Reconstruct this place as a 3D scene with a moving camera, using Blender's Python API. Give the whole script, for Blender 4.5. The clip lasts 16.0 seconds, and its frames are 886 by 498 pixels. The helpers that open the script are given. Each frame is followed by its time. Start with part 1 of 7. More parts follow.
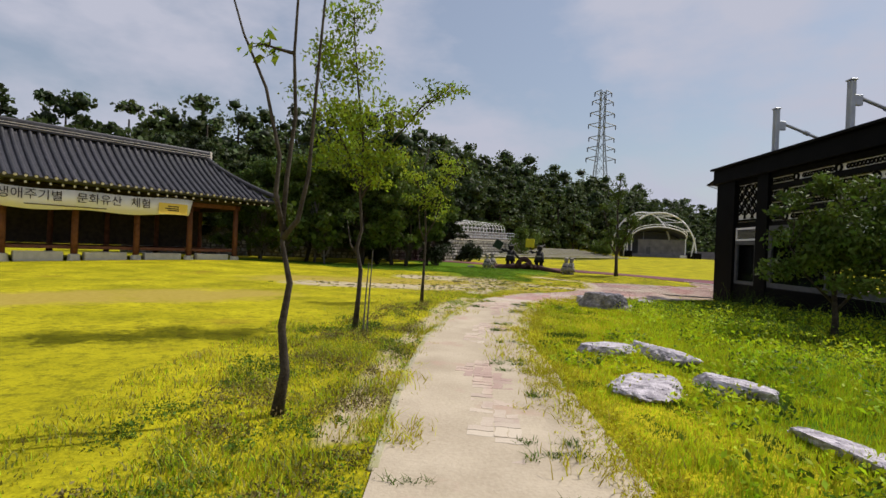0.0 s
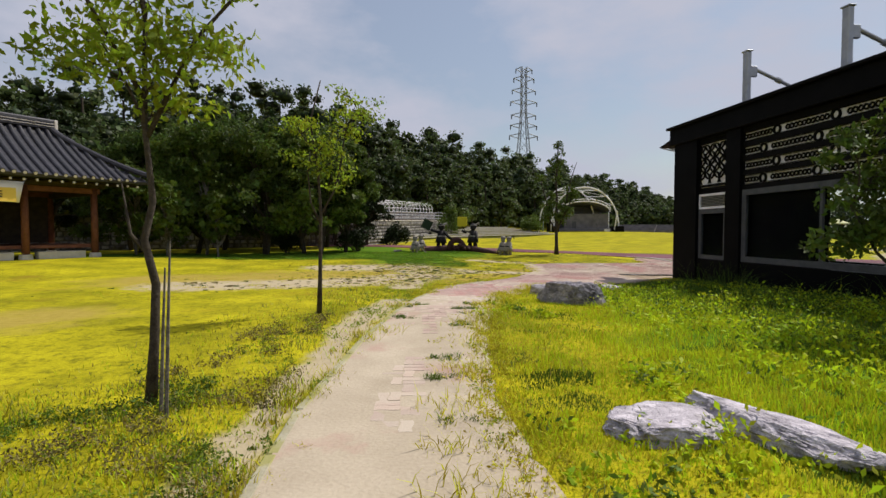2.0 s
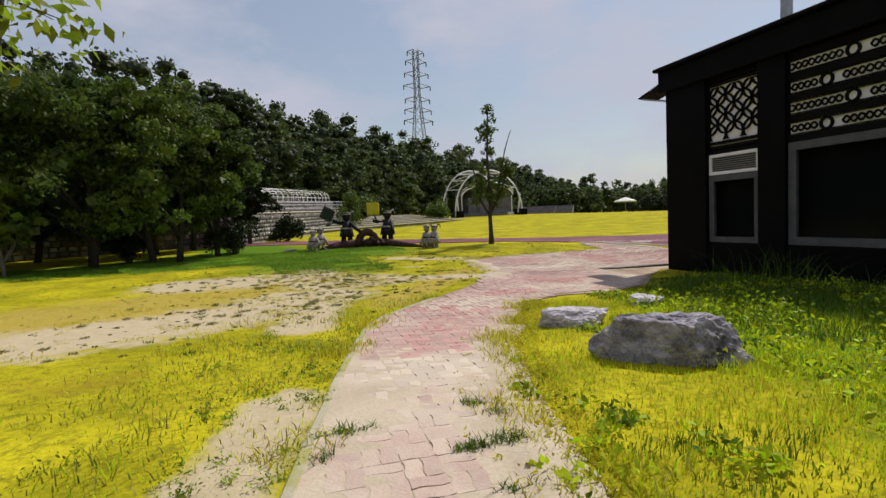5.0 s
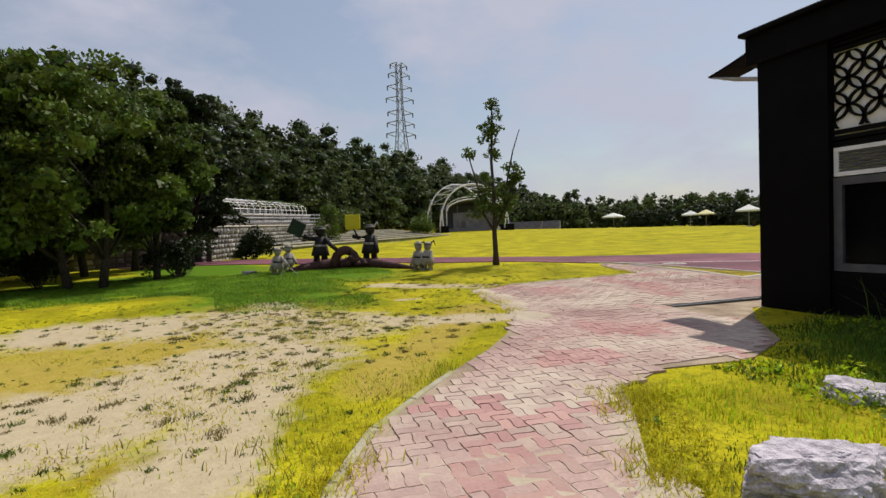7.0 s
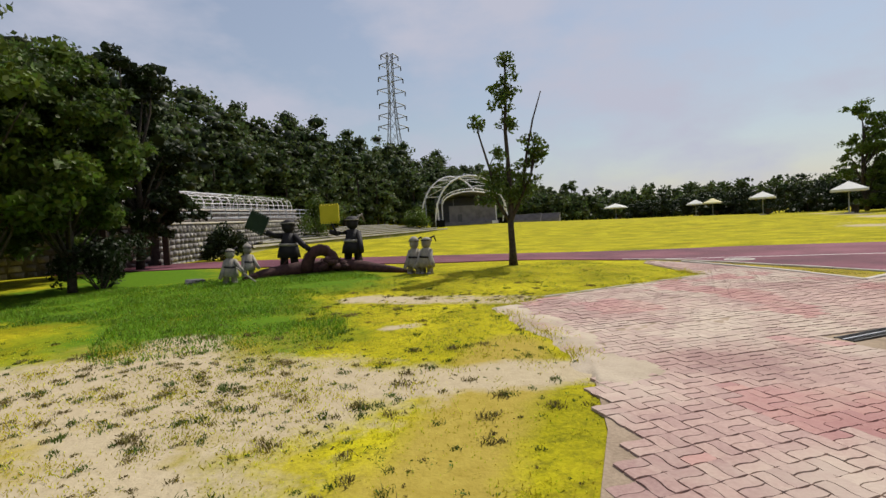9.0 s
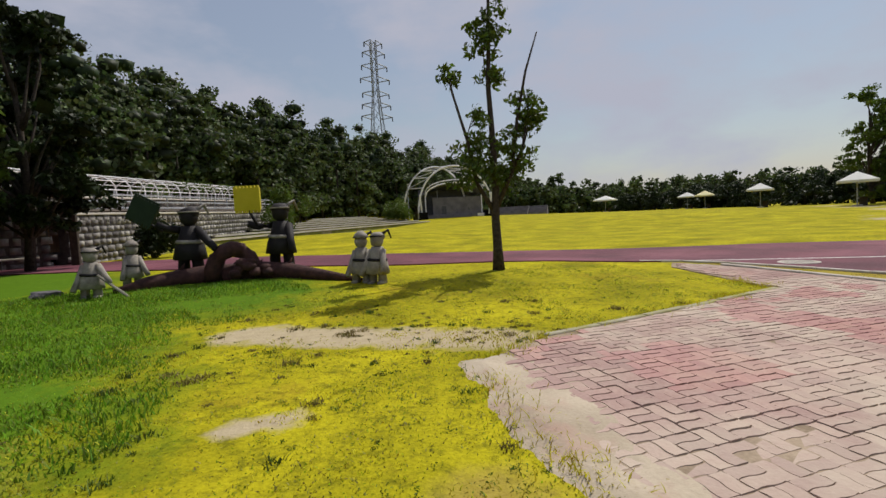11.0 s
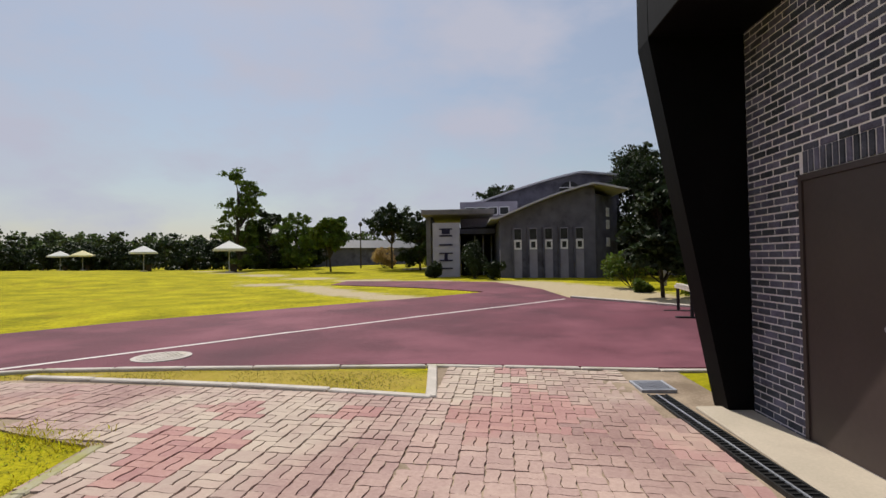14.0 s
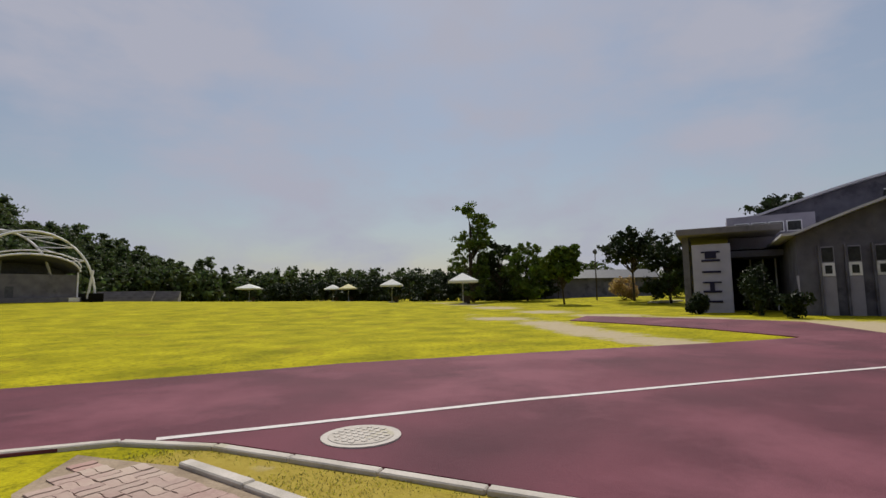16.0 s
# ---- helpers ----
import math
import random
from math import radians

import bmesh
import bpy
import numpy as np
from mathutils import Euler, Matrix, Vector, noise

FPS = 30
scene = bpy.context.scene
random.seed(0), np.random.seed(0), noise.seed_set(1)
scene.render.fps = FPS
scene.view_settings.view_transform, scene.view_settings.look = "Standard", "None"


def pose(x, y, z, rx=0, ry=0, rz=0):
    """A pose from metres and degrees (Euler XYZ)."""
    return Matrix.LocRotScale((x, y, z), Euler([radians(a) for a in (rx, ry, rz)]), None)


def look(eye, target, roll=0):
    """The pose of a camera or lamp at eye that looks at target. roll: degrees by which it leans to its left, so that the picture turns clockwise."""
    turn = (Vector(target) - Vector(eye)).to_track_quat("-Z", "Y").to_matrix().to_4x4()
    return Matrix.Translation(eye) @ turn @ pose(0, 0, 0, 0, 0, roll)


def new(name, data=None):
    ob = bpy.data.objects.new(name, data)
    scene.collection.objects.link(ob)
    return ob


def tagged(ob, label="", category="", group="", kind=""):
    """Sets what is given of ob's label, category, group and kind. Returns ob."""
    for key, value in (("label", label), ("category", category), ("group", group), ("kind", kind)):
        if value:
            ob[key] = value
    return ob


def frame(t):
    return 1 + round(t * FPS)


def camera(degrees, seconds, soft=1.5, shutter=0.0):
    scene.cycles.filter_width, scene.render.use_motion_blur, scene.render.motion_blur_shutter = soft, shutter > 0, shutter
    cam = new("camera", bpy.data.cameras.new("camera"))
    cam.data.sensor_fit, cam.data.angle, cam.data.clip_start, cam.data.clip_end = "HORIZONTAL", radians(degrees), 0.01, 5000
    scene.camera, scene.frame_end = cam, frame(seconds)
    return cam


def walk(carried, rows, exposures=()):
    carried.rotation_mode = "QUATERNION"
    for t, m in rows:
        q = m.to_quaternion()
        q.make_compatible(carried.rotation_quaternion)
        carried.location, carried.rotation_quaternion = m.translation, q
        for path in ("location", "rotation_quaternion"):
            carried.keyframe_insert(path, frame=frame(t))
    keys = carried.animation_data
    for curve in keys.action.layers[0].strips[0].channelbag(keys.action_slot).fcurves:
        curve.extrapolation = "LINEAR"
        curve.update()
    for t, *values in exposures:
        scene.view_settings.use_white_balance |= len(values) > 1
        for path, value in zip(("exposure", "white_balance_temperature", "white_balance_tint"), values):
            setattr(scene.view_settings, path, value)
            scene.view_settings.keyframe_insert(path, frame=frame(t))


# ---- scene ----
cam = camera(83.8, 16.0)
METRES, EYE, TILT, LEAN, TURN = 29.8, 1.4, 0.0, 0.0, 0.9
ROWS = [
    (0.0, 0.0, 0.0, 0.0, 0.01, -0.12, -2.37),
    (0.5, 0.0036, 0.0305, 0.0003, -6.14, -0.39, -2.39),
    (1.0, 0.009, 0.0624, -0.0001, -7.97, -1.11, -1.76),
    (1.5, 0.0115, 0.0953, 0.0, -7.85, -1.99, -1.32),
    (2.0, 0.0122, 0.1275, 0.0003, -8.33, -2.09, -0.04),
    (2.5, 0.0104, 0.1588, 0.0004, -12.72, -2.4, 1.09),
    (3.0, 0.0124, 0.1914, -0.0001, -14.3, -1.98, 2.4),
    (3.5, 0.0157, 0.2242, 0.0007, -16.39, -2.46, 2.52),
    (6.0, 0.0385, 0.386, 0.0002, -20.63, -3.9, 2.75),
    (6.5, 0.0472, 0.4178, 0.0012, -20.22, -3.79, 2.45),
    (7.0, 0.0552, 0.4494, 0.0019, -22.38, -2.04, 2.26),
    (7.5, 0.0623, 0.4806, 0.0009, -24.6, -1.17, 1.78),
    (8.0, 0.071, 0.5113, 0.0007, -24.4, -2.22, 3.51),
    (8.5, 0.0841, 0.5437, 0.0004, -23.03, -2.51, 3.28),
    (11.0, 0.1667, 0.6868, -0.0029, -24.57, -3.58, 3.09),
    (11.5, 0.1862, 0.7076, -0.0035, -44.26, -3.36, 2.94),
    (12.0, 0.2098, 0.7213, -0.0045, -63.82, -2.15, 1.89),
    (12.5, 0.2345, 0.7346, -0.0047, -75.31, -1.53, 2.08),
    (13.0, 0.2597, 0.7442, -0.0037, -82.79, -1.11, 1.81),
    (13.5, 0.2872, 0.7531, -0.0043, -86.06, 0.02, 1.11),
    (14.0, 0.3144, 0.7604, -0.0036, -87.98, 1.25, 0.94),
    (14.5, 0.341, 0.7681, -0.0036, -87.77, 2.07, 0.18),
    (15.0, 0.3691, 0.7745, -0.0036, -83.46, 1.67, 0.9),
    (15.5, 0.396, 0.7884, -0.0033, -72.1, 4.13, 1.59),
    (16.0, 0.4173, 0.804, -0.0028, -62.09, 5.34, 1.06),
]
walk(cam, [(t, pose(0, 0, EYE, TILT, LEAN, TURN) @ pose(METRES * x, METRES * y, METRES * z, 90 + pitch, roll, yaw)) for t, x, y, z, yaw, pitch, roll in ROWS],
     exposures=[(0.0, 0.0), (8.5, 0.0), (11.0, -0.2), (11.5, -0.33), (12.0, -0.32), (12.8, -0.14), (14.0, -0.06), (15.0, -0.2), (15.5, -0.28), (16.0, -0.34)])

# ---- world and sun ----
SUN_FROM = Vector((1.0, 0.52, 1.5)).normalized()
world = bpy.data.worlds.new("world")
scene.world = world
world.use_nodes = True
wn, wl = world.node_tree.nodes, world.node_tree.links
wn.clear()
sky = wn.new("ShaderNodeTexSky")
sky.sky_type, sky.sun_disc = "NISHITA", False
sky.sun_elevation, sky.sun_rotation = math.asin(SUN_FROM.z), math.atan2(SUN_FROM.x, SUN_FROM.y)
sky.air_density, sky.dust_density, sky.ozone_density = 1.4, 1.0, 2.5
wco = wn.new("ShaderNodeTexCoord")
wmap = wn.new("ShaderNodeMapping")
wmap.inputs["Scale"].default_value = (1.0, 1.0, 2.2)
cloud = wn.new("ShaderNodeTexNoise")
cloud.inputs["Scale"].default_value, cloud.inputs["Detail"].default_value, cloud.inputs["Roughness"].default_value = 3.0, 7.0, 0.55
ramp = wn.new("ShaderNodeValToRGB")
ramp.color_ramp.elements[0].position, ramp.color_ramp.elements[1].position = 0.40, 0.60
ramp.color_ramp.elements[0].color, ramp.color_ramp.elements[1].color = (0.38, 0.38, 0.38, 1), (1.0, 1.0, 1.0, 1)
haze = wn.new("ShaderNodeMix")
haze.data_type = "RGBA"
haze.inputs["B"].default_value = (5.8, 6.0, 7.2, 1)
bg = wn.new("ShaderNodeBackground")
bg.inputs["Strength"].default_value = 0.087
wout = wn.new("ShaderNodeOutputWorld")
wl.new(wco.outputs["Generated"], wmap.inputs["Vector"])
wl.new(wmap.outputs["Vector"], cloud.inputs["Vector"])
wl.new(cloud.outputs["Fac"], ramp.inputs["Fac"])
wl.new(ramp.outputs["Color"], haze.inputs["Factor"])
wl.new(sky.outputs["Color"], haze.inputs["A"])
wl.new(haze.outputs["Result"], bg.inputs["Color"])
wl.new(bg.outputs["Background"], wout.inputs["Surface"])
sun = new("sun", bpy.data.lights.new("sun", "SUN"))
sun.data.energy, sun.data.angle, sun.data.color = 4.4, radians(0.55), (1.0, 0.95, 0.86)
sun.matrix_world = look(SUN_FROM * 60, (0, 0, 0))

# ---- materials ----


def mat(name, c1, c2, scale=4.0, rough=0.8, bump=0.15, metal=0.0, fine=12.0, spot=None, spot_at=0.62, vary=0.0, spec=0.3):
    """A surface of two colours mixed by coarse and fine grain, with relief, and stains of a third colour."""
    m = bpy.data.materials.new(name)
    m.use_nodes = True
    n, l = m.node_tree.nodes, m.node_tree.links
    b = n["Principled BSDF"]
    geo = n.new("ShaderNodeNewGeometry")
    big, small = n.new("ShaderNodeTexNoise"), n.new("ShaderNodeTexNoise")
    big.inputs["Scale"].default_value, big.inputs["Detail"].default_value = scale, 5
    small.inputs["Scale"].default_value, small.inputs["Detail"].default_value = scale * fine, 4
    for k in (big, small):
        l.new(geo.outputs["Position"], k.inputs["Vector"])
    add = n.new("ShaderNodeMath")
    add.operation = "MULTIPLY_ADD"
    l.new(small.outputs["Fac"], add.inputs[0])
    add.inputs[1].default_value = 0.45
    l.new(big.outputs["Fac"], add.inputs[2])
    rmp = n.new("ShaderNodeMapRange")
    rmp.inputs["From Min"].default_value, rmp.inputs["From Max"].default_value = 0.5, 0.95
    l.new(add.outputs[0], rmp.inputs["Value"])
    mix = n.new("ShaderNodeMix")
    mix.data_type = "RGBA"
    mix.inputs["A"].default_value, mix.inputs["B"].default_value = (*c1, 1), (*c2, 1)
    l.new(rmp.outputs["Result"], mix.inputs["Factor"])
    col = mix.outputs["Result"]
    if spot:
        sp = n.new("ShaderNodeTexNoise")
        sp.inputs["Scale"].default_value, sp.inputs["Detail"].default_value, sp.inputs["Roughness"].default_value = scale * 0.45, 8, 0.65
        l.new(geo.outputs["Position"], sp.inputs["Vector"])
        sr = n.new("ShaderNodeMapRange")
        sr.inputs["From Min"].default_value, sr.inputs["From Max"].default_value = spot_at - 0.05, spot_at + 0.07
        l.new(sp.outputs["Fac"], sr.inputs["Value"])
        m2 = n.new("ShaderNodeMix")
        m2.data_type = "RGBA"
        m2.inputs["B"].default_value = (*spot, 1)
        l.new(col, m2.inputs["A"])
        l.new(sr.outputs["Result"], m2.inputs["Factor"])
        col = m2.outputs["Result"]
    if vary:
        hs = n.new("ShaderNodeHueSaturation")
        info = n.new("ShaderNodeObjectInfo")
        mr = n.new("ShaderNodeMath")
        mr.operation = "ADD"
        l.new(info.outputs["Random"], mr.inputs[0])
        l.new(geo.outputs["Random Per Island"], mr.inputs[1])
        fr = n.new("ShaderNodeMath")
        fr.operation = "FRACT"
        l.new(mr.outputs[0], fr.inputs[0])
        vr = n.new("ShaderNodeMapRange")
        vr.inputs["To Min"].default_value, vr.inputs["To Max"].default_value = 1 - vary, 1 + vary
        l.new(fr.outputs[0], vr.inputs["Value"])
        l.new(vr.outputs["Result"], hs.inputs["Value"])
        hr = n.new("ShaderNodeMapRange")
        hr.inputs["To Min"].default_value, hr.inputs["To Max"].default_value = 0.5 - vary * 0.07, 0.5 + vary * 0.07
        l.new(fr.outputs[0], hr.inputs["Value"])
        l.new(hr.outputs["Result"], hs.inputs["Hue"])
        l.new(col, hs.inputs["Color"])
        col = hs.outputs["Color"]
    l.new(col, b.inputs["Base Color"])
    b.inputs["Roughness"].default_value, b.inputs["Metallic"].default_value = rough, metal
    b.inputs["Specular IOR Level"].default_value = spec
    if bump:
        bp = n.new("ShaderNodeBump")
        bp.inputs["Strength"].default_value, bp.inputs["Distance"].default_value = bump, 0.03
        l.new(add.outputs[0], bp.inputs["Height"])
        l.new(bp.outputs["Normal"], b.inputs["Normal"])
    return m


def leafy(name, c1, c2, through_=0.35, scale=1.2, vary=0.35):
    """A leaf surface that lets part of the light through."""
    m = mat(name, c1, c2, scale, 0.6, 0.0, vary=vary, spec=0.25)
    n, l = m.node_tree.nodes, m.node_tree.links
    b = n["Principled BSDF"]
    tr = n.new("ShaderNodeBsdfTranslucent")
    mx = n.new("ShaderNodeMixShader")
    mx.inputs["Fac"].default_value = through_
    l.new(b.inputs["Base Color"].links[0].from_socket, tr.inputs["Color"])
    l.new(b.outputs["BSDF"], mx.inputs[1])
    l.new(tr.outputs["BSDF"], mx.inputs[2])
    l.new(mx.outputs["Shader"], n["Material Output"].inputs["Surface"])
    return m


def ground_material():
    """Turf that runs from dry yellow to lush green, with bare sandy soil where the ground is worn."""
    m = mat("turf", (0.20, 0.19, 0.006), (0.50, 0.435, 0.014), 0.7, 0.95, 0.7, fine=45.0, spec=0.05)
    n, l = m.node_tree.nodes, m.node_tree.links
    b = n["Principled BSDF"]
    col = b.inputs["Base Color"].links[0].from_socket
    geo = n.new("ShaderNodeNewGeometry")

    def layer(col, attribute, colours, scale, low, high):
        a = n.new("ShaderNodeAttribute")
        a.attribute_name = attribute
        nz, fine = n.new("ShaderNodeTexNoise"), n.new("ShaderNodeTexNoise")
        nz.inputs["Scale"].default_value, nz.inputs["Detail"].default_value, nz.inputs["Roughness"].default_value = scale, 9, 0.68
        fine.inputs["Scale"].default_value, fine.inputs["Detail"].default_value = 9.0, 5
        l.new(geo.outputs["Position"], nz.inputs["Vector"])
        l.new(geo.outputs["Position"], fine.inputs["Vector"])
        s = n.new("ShaderNodeMath")
        s.operation = "ADD"
        l.new(a.outputs["Fac"], s.inputs[0])
        l.new(nz.outputs["Fac"], s.inputs[1])
        r = n.new("ShaderNodeMapRange")
        r.inputs["From Min"].default_value, r.inputs["From Max"].default_value = low, high
        l.new(s.outputs[0], r.inputs["Value"])
        c = n.new("ShaderNodeMix")
        c.data_type = "RGBA"
        c.inputs["A"].default_value, c.inputs["B"].default_value = (*colours[0], 1), (*colours[1], 1)
        l.new(fine.outputs["Fac"], c.inputs["Factor"])
        mx = n.new("ShaderNodeMix")
        mx.data_type = "RGBA"
        l.new(r.outputs["Result"], mx.inputs["Factor"])
        l.new(col, mx.inputs["A"])
        l.new(c.outputs["Result"], mx.inputs["B"])
        return mx.outputs["Result"]

    speck = n.new("ShaderNodeTexNoise")
    speck.inputs["Scale"].default_value, speck.inputs["Detail"].default_value, speck.inputs["Roughness"].default_value = 7.0, 10, 0.8
    l.new(geo.outputs["Position"], speck.inputs["Vector"])
    sr = n.new("ShaderNodeMapRange")
    sr.inputs["From Min"].default_value, sr.inputs["From Max"].default_value, sr.inputs["To Max"].default_value = 0.48, 0.62, 0.85
    l.new(speck.outputs["Fac"], sr.inputs["Value"])
    sm = n.new("ShaderNodeMix")
    sm.data_type = "RGBA"
    sm.inputs["B"].default_value = (0.13, 0.125, 0.008, 1)
    l.new(sr.outputs["Result"], sm.inputs["Factor"])
    l.new(col, sm.inputs["A"])
    col = sm.outputs["Result"]
    worn = n.new("ShaderNodeTexNoise")
    worn.inputs["Scale"].default_value, worn.inputs["Detail"].default_value, worn.inputs["Roughness"].default_value = 0.45, 9, 0.72
    l.new(geo.outputs["Position"], worn.inputs["Vector"])
    wr = n.new("ShaderNodeMapRange")
    wr.inputs["From Min"].default_value, wr.inputs["From Max"].default_value, wr.inputs["To Max"].default_value = 0.56, 0.68, 0.75
    l.new(worn.outputs["Fac"], wr.inputs["Value"])
    wm = n.new("ShaderNodeMix")
    wm.data_type = "RGBA"
    wm.inputs["B"].default_value = (0.24, 0.165, 0.016, 1)
    l.new(wr.outputs["Result"], wm.inputs["Factor"])
    l.new(col, wm.inputs["A"])
    col = wm.outputs["Result"]
    col = layer(col, "lush", ((0.04, 0.095, 0.006), (0.13, 0.235, 0.012)), 1.1, 0.72, 1.12)
    col = layer(col, "dry", ((0.26, 0.19, 0.03), (0.42, 0.33, 0.07)), 0.8, 0.95, 1.25)
    col = layer(col, "bare", ((0.34, 0.275, 0.17), (0.50, 0.415, 0.275)), 2.4, 0.86, 1.12)
    l.new(col, b.inputs["Base Color"])
    return m


TURF = ground_material()
SANDY = mat("sandy_paving", (0.36, 0.295, 0.215), (0.50, 0.42, 0.32), 1.5, 0.92, 0.4, fine=25, spot=(0.42, 0.27, 0.22), spot_at=0.6, spec=0.15)
PAVER = mat("paver_concrete", (0.30, 0.19, 0.17), (0.47, 0.335, 0.29), 0.55, 0.9, 0.35, fine=60, spot=(0.47, 0.38, 0.31), spot_at=0.5, vary=0.09, spec=0.15)
PAVER_WORN = mat("worn_paver", (0.36, 0.25, 0.21), (0.50, 0.38, 0.32), 0.9, 0.9, 0.35, fine=60, spot=(0.50, 0.42, 0.34), spot_at=0.5, vary=0.1, spec=0.15)
PAVER_RED = mat("red_paver", (0.36, 0.19, 0.17), (0.46, 0.29, 0.26), 0.6, 0.9, 0.35, fine=60, spot=(0.43, 0.32, 0.26), spot_at=0.56, vary=0.10, spec=0.15)
JOINT = mat("joint_soil", (0.20, 0.15, 0.105), (0.42, 0.33, 0.24), 2.0, 0.95, 0.3, fine=20, spec=0.05)
KERB = mat("kerb_concrete", (0.40, 0.36, 0.31), (0.60, 0.54, 0.48), 3.0, 0.9, 0.3, fine=20, spot=(0.40, 0.36, 0.24), spot_at=0.62)
KERB_OLD = mat("old_kerb_concrete", (0.28, 0.25, 0.17), (0.44, 0.40, 0.30), 3.0, 0.9, 0.3, fine=20, spot=(0.30, 0.28, 0.10), spot_at=0.5)
CONCRETE_DARK = mat("weathered_concrete", (0.12, 0.11, 0.115), (0.20, 0.185, 0.19), 1.0, 0.85, 0.2, fine=30, spot=(0.09, 0.085, 0.085))
DULLMORTAR = mat("dull_mortar", (0.07, 0.065, 0.06), (0.15, 0.14, 0.13), 8.0, 0.9, 0.2)
TRACK = mat("red_asphalt", (0.070, 0.017, 0.028), (0.160, 0.042, 0.062), 0.45, 0.85, 0.45, fine=160, spot=(0.19, 0.060, 0.082), spot_at=0.55, spec=0.3)
LINE = mat("line_paint", (0.55, 0.50, 0.48), (0.72, 0.67, 0.64), 6.0, 0.8, 0.1, spot=(0.30, 0.14, 0.15), spot_at=0.66)
CONCRETE = mat("concrete", (0.44, 0.40, 0.36), (0.58, 0.53, 0.47), 1.2, 0.85, 0.2, fine=30, spot=(0.36, 0.32, 0.27))
SLAB = mat("pale_slab", (0.42, 0.36, 0.28), (0.54, 0.46, 0.36), 1.5, 0.85, 0.15, fine=30, spot=(0.40, 0.33, 0.26), spot_at=0.66)
BLACK = mat("black_cladding", (0.0025, 0.0024, 0.0026), (0.005, 0.0046, 0.005), 2.0, 0.6, 0.1, fine=15, spec=0.06)
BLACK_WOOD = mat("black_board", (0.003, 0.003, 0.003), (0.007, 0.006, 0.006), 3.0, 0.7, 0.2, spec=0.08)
DOOR = mat("brown_steel", (0.050, 0.036, 0.034), (0.062, 0.045, 0.042), 2.0, 0.45, 0.05)
BRICK = mat("dark_brick", (0.04, 0.042, 0.062), (0.13, 0.135, 0.185), 5.0, 0.75, 0.3, fine=12, vary=0.55)
MORTAR = mat("white_mortar", (0.76, 0.73, 0.76), (0.86, 0.83, 0.85), 8.0, 0.9, 0.2)
WHITE = mat("white_paint", (0.72, 0.70, 0.72), (0.82, 0.80, 0.82), 3.0, 0.5, 0.05, spot=(0.6, 0.57, 0.57))
STEEL = mat("galvanised_steel", (0.30, 0.31, 0.35), (0.42, 0.43, 0.47), 4.0, 0.5, 0.1, metal=0.5)
GREYFRAME = mat("grey_frame", (0.06, 0.06, 0.065), (0.10, 0.10, 0.105), 4.0, 0.5, 0.05)
DARKSTEEL = mat("drain_iron", (0.02, 0.02, 0.02), (0.05, 0.05, 0.05), 8.0, 0.5, 0.2, metal=0.5)
ROCK = mat("pale_rock", (0.23, 0.205, 0.23), (0.66, 0.60, 0.65), 9.0, 0.9, 1.0, fine=6, spot=(0.16, 0.15, 0.155), spot_at=0.60)
ROCK_DARK = mat("dark_rock", (0.045, 0.042, 0.048), (0.20, 0.185, 0.20), 4.0, 0.9, 0.9, fine=5, spot=(0.06, 0.055, 0.06), spot_at=0.55)
ROCK_MID = mat("grey_rock", (0.12, 0.11, 0.125), (0.46, 0.42, 0.46), 7.0, 0.9, 1.0, fine=6, spot=(0.07, 0.065, 0.07), spot_at=0.55)
BARK = mat("bark", (0.025, 0.018, 0.014), (0.070, 0.056, 0.042), 14.0, 0.9, 0.5, fine=4)
BARK_PALE = mat("young_bark", (0.07, 0.06, 0.055), (0.20, 0.18, 0.15), 14.0, 0.9, 0.4, fine=4)
LEAF = leafy("young_leaf", (0.08, 0.14, 0.010), (0.36, 0.44, 0.03), 0.5)
LEAF_MID = leafy("tree_leaf", (0.045, 0.075, 0.012), (0.12, 0.17, 0.02), 0.3)
# Dark leaf, with the hall trees' backlit shade put into its colour.
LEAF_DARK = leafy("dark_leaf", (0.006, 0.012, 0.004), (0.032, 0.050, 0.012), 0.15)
# Lit copy of the dark leaf, brighter for the sunny grove.
LEAF_GROVE = leafy("grove_leaf", (0.016, 0.032, 0.007), (0.11, 0.16, 0.026), 0.4)
LEAF_FAR = leafy("far_leaf", (0.026, 0.044, 0.013), (0.115, 0.150, 0.044), 0.3, 0.12, 0.45)
GRASS_TALL = leafy("tall_grass", (0.24, 0.36, 0.008), (0.60, 0.66, 0.02), 0.45, 0.6)
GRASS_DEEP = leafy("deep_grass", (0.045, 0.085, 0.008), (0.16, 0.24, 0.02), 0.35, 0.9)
GRASS_FRESH = leafy("fresh_grass", (0.07, 0.16, 0.008), (0.24, 0.40, 0.02), 0.4, 0.7)
GRASS_DRY = leafy("short_dry_grass", (0.34, 0.32, 0.012), (0.62, 0.54, 0.03), 0.4, 0.7)
WEED = leafy("verge_weed", (0.10, 0.13, 0.02), (0.42, 0.36, 0.10), 0.3, 1.5)
WEED_DARK = leafy("withered_weed", (0.09, 0.075, 0.02), (0.24, 0.19, 0.06), 0.2, 1.5)
TILE = mat("roof_tile", (0.012, 0.011, 0.015), (0.04, 0.037, 0.046), 6.0, 0.5, 0.3, fine=6, vary=0.25, spec=0.5)
TILE_END = mat("tile_end_plaster", (0.55, 0.50, 0.46), (0.70, 0.64, 0.58), 8.0, 0.8, 0.1)
TIMBER = mat("red_brown_timber", (0.10, 0.035, 0.02), (0.21, 0.08, 0.045), 5.0, 0.7, 0.2, fine=8)
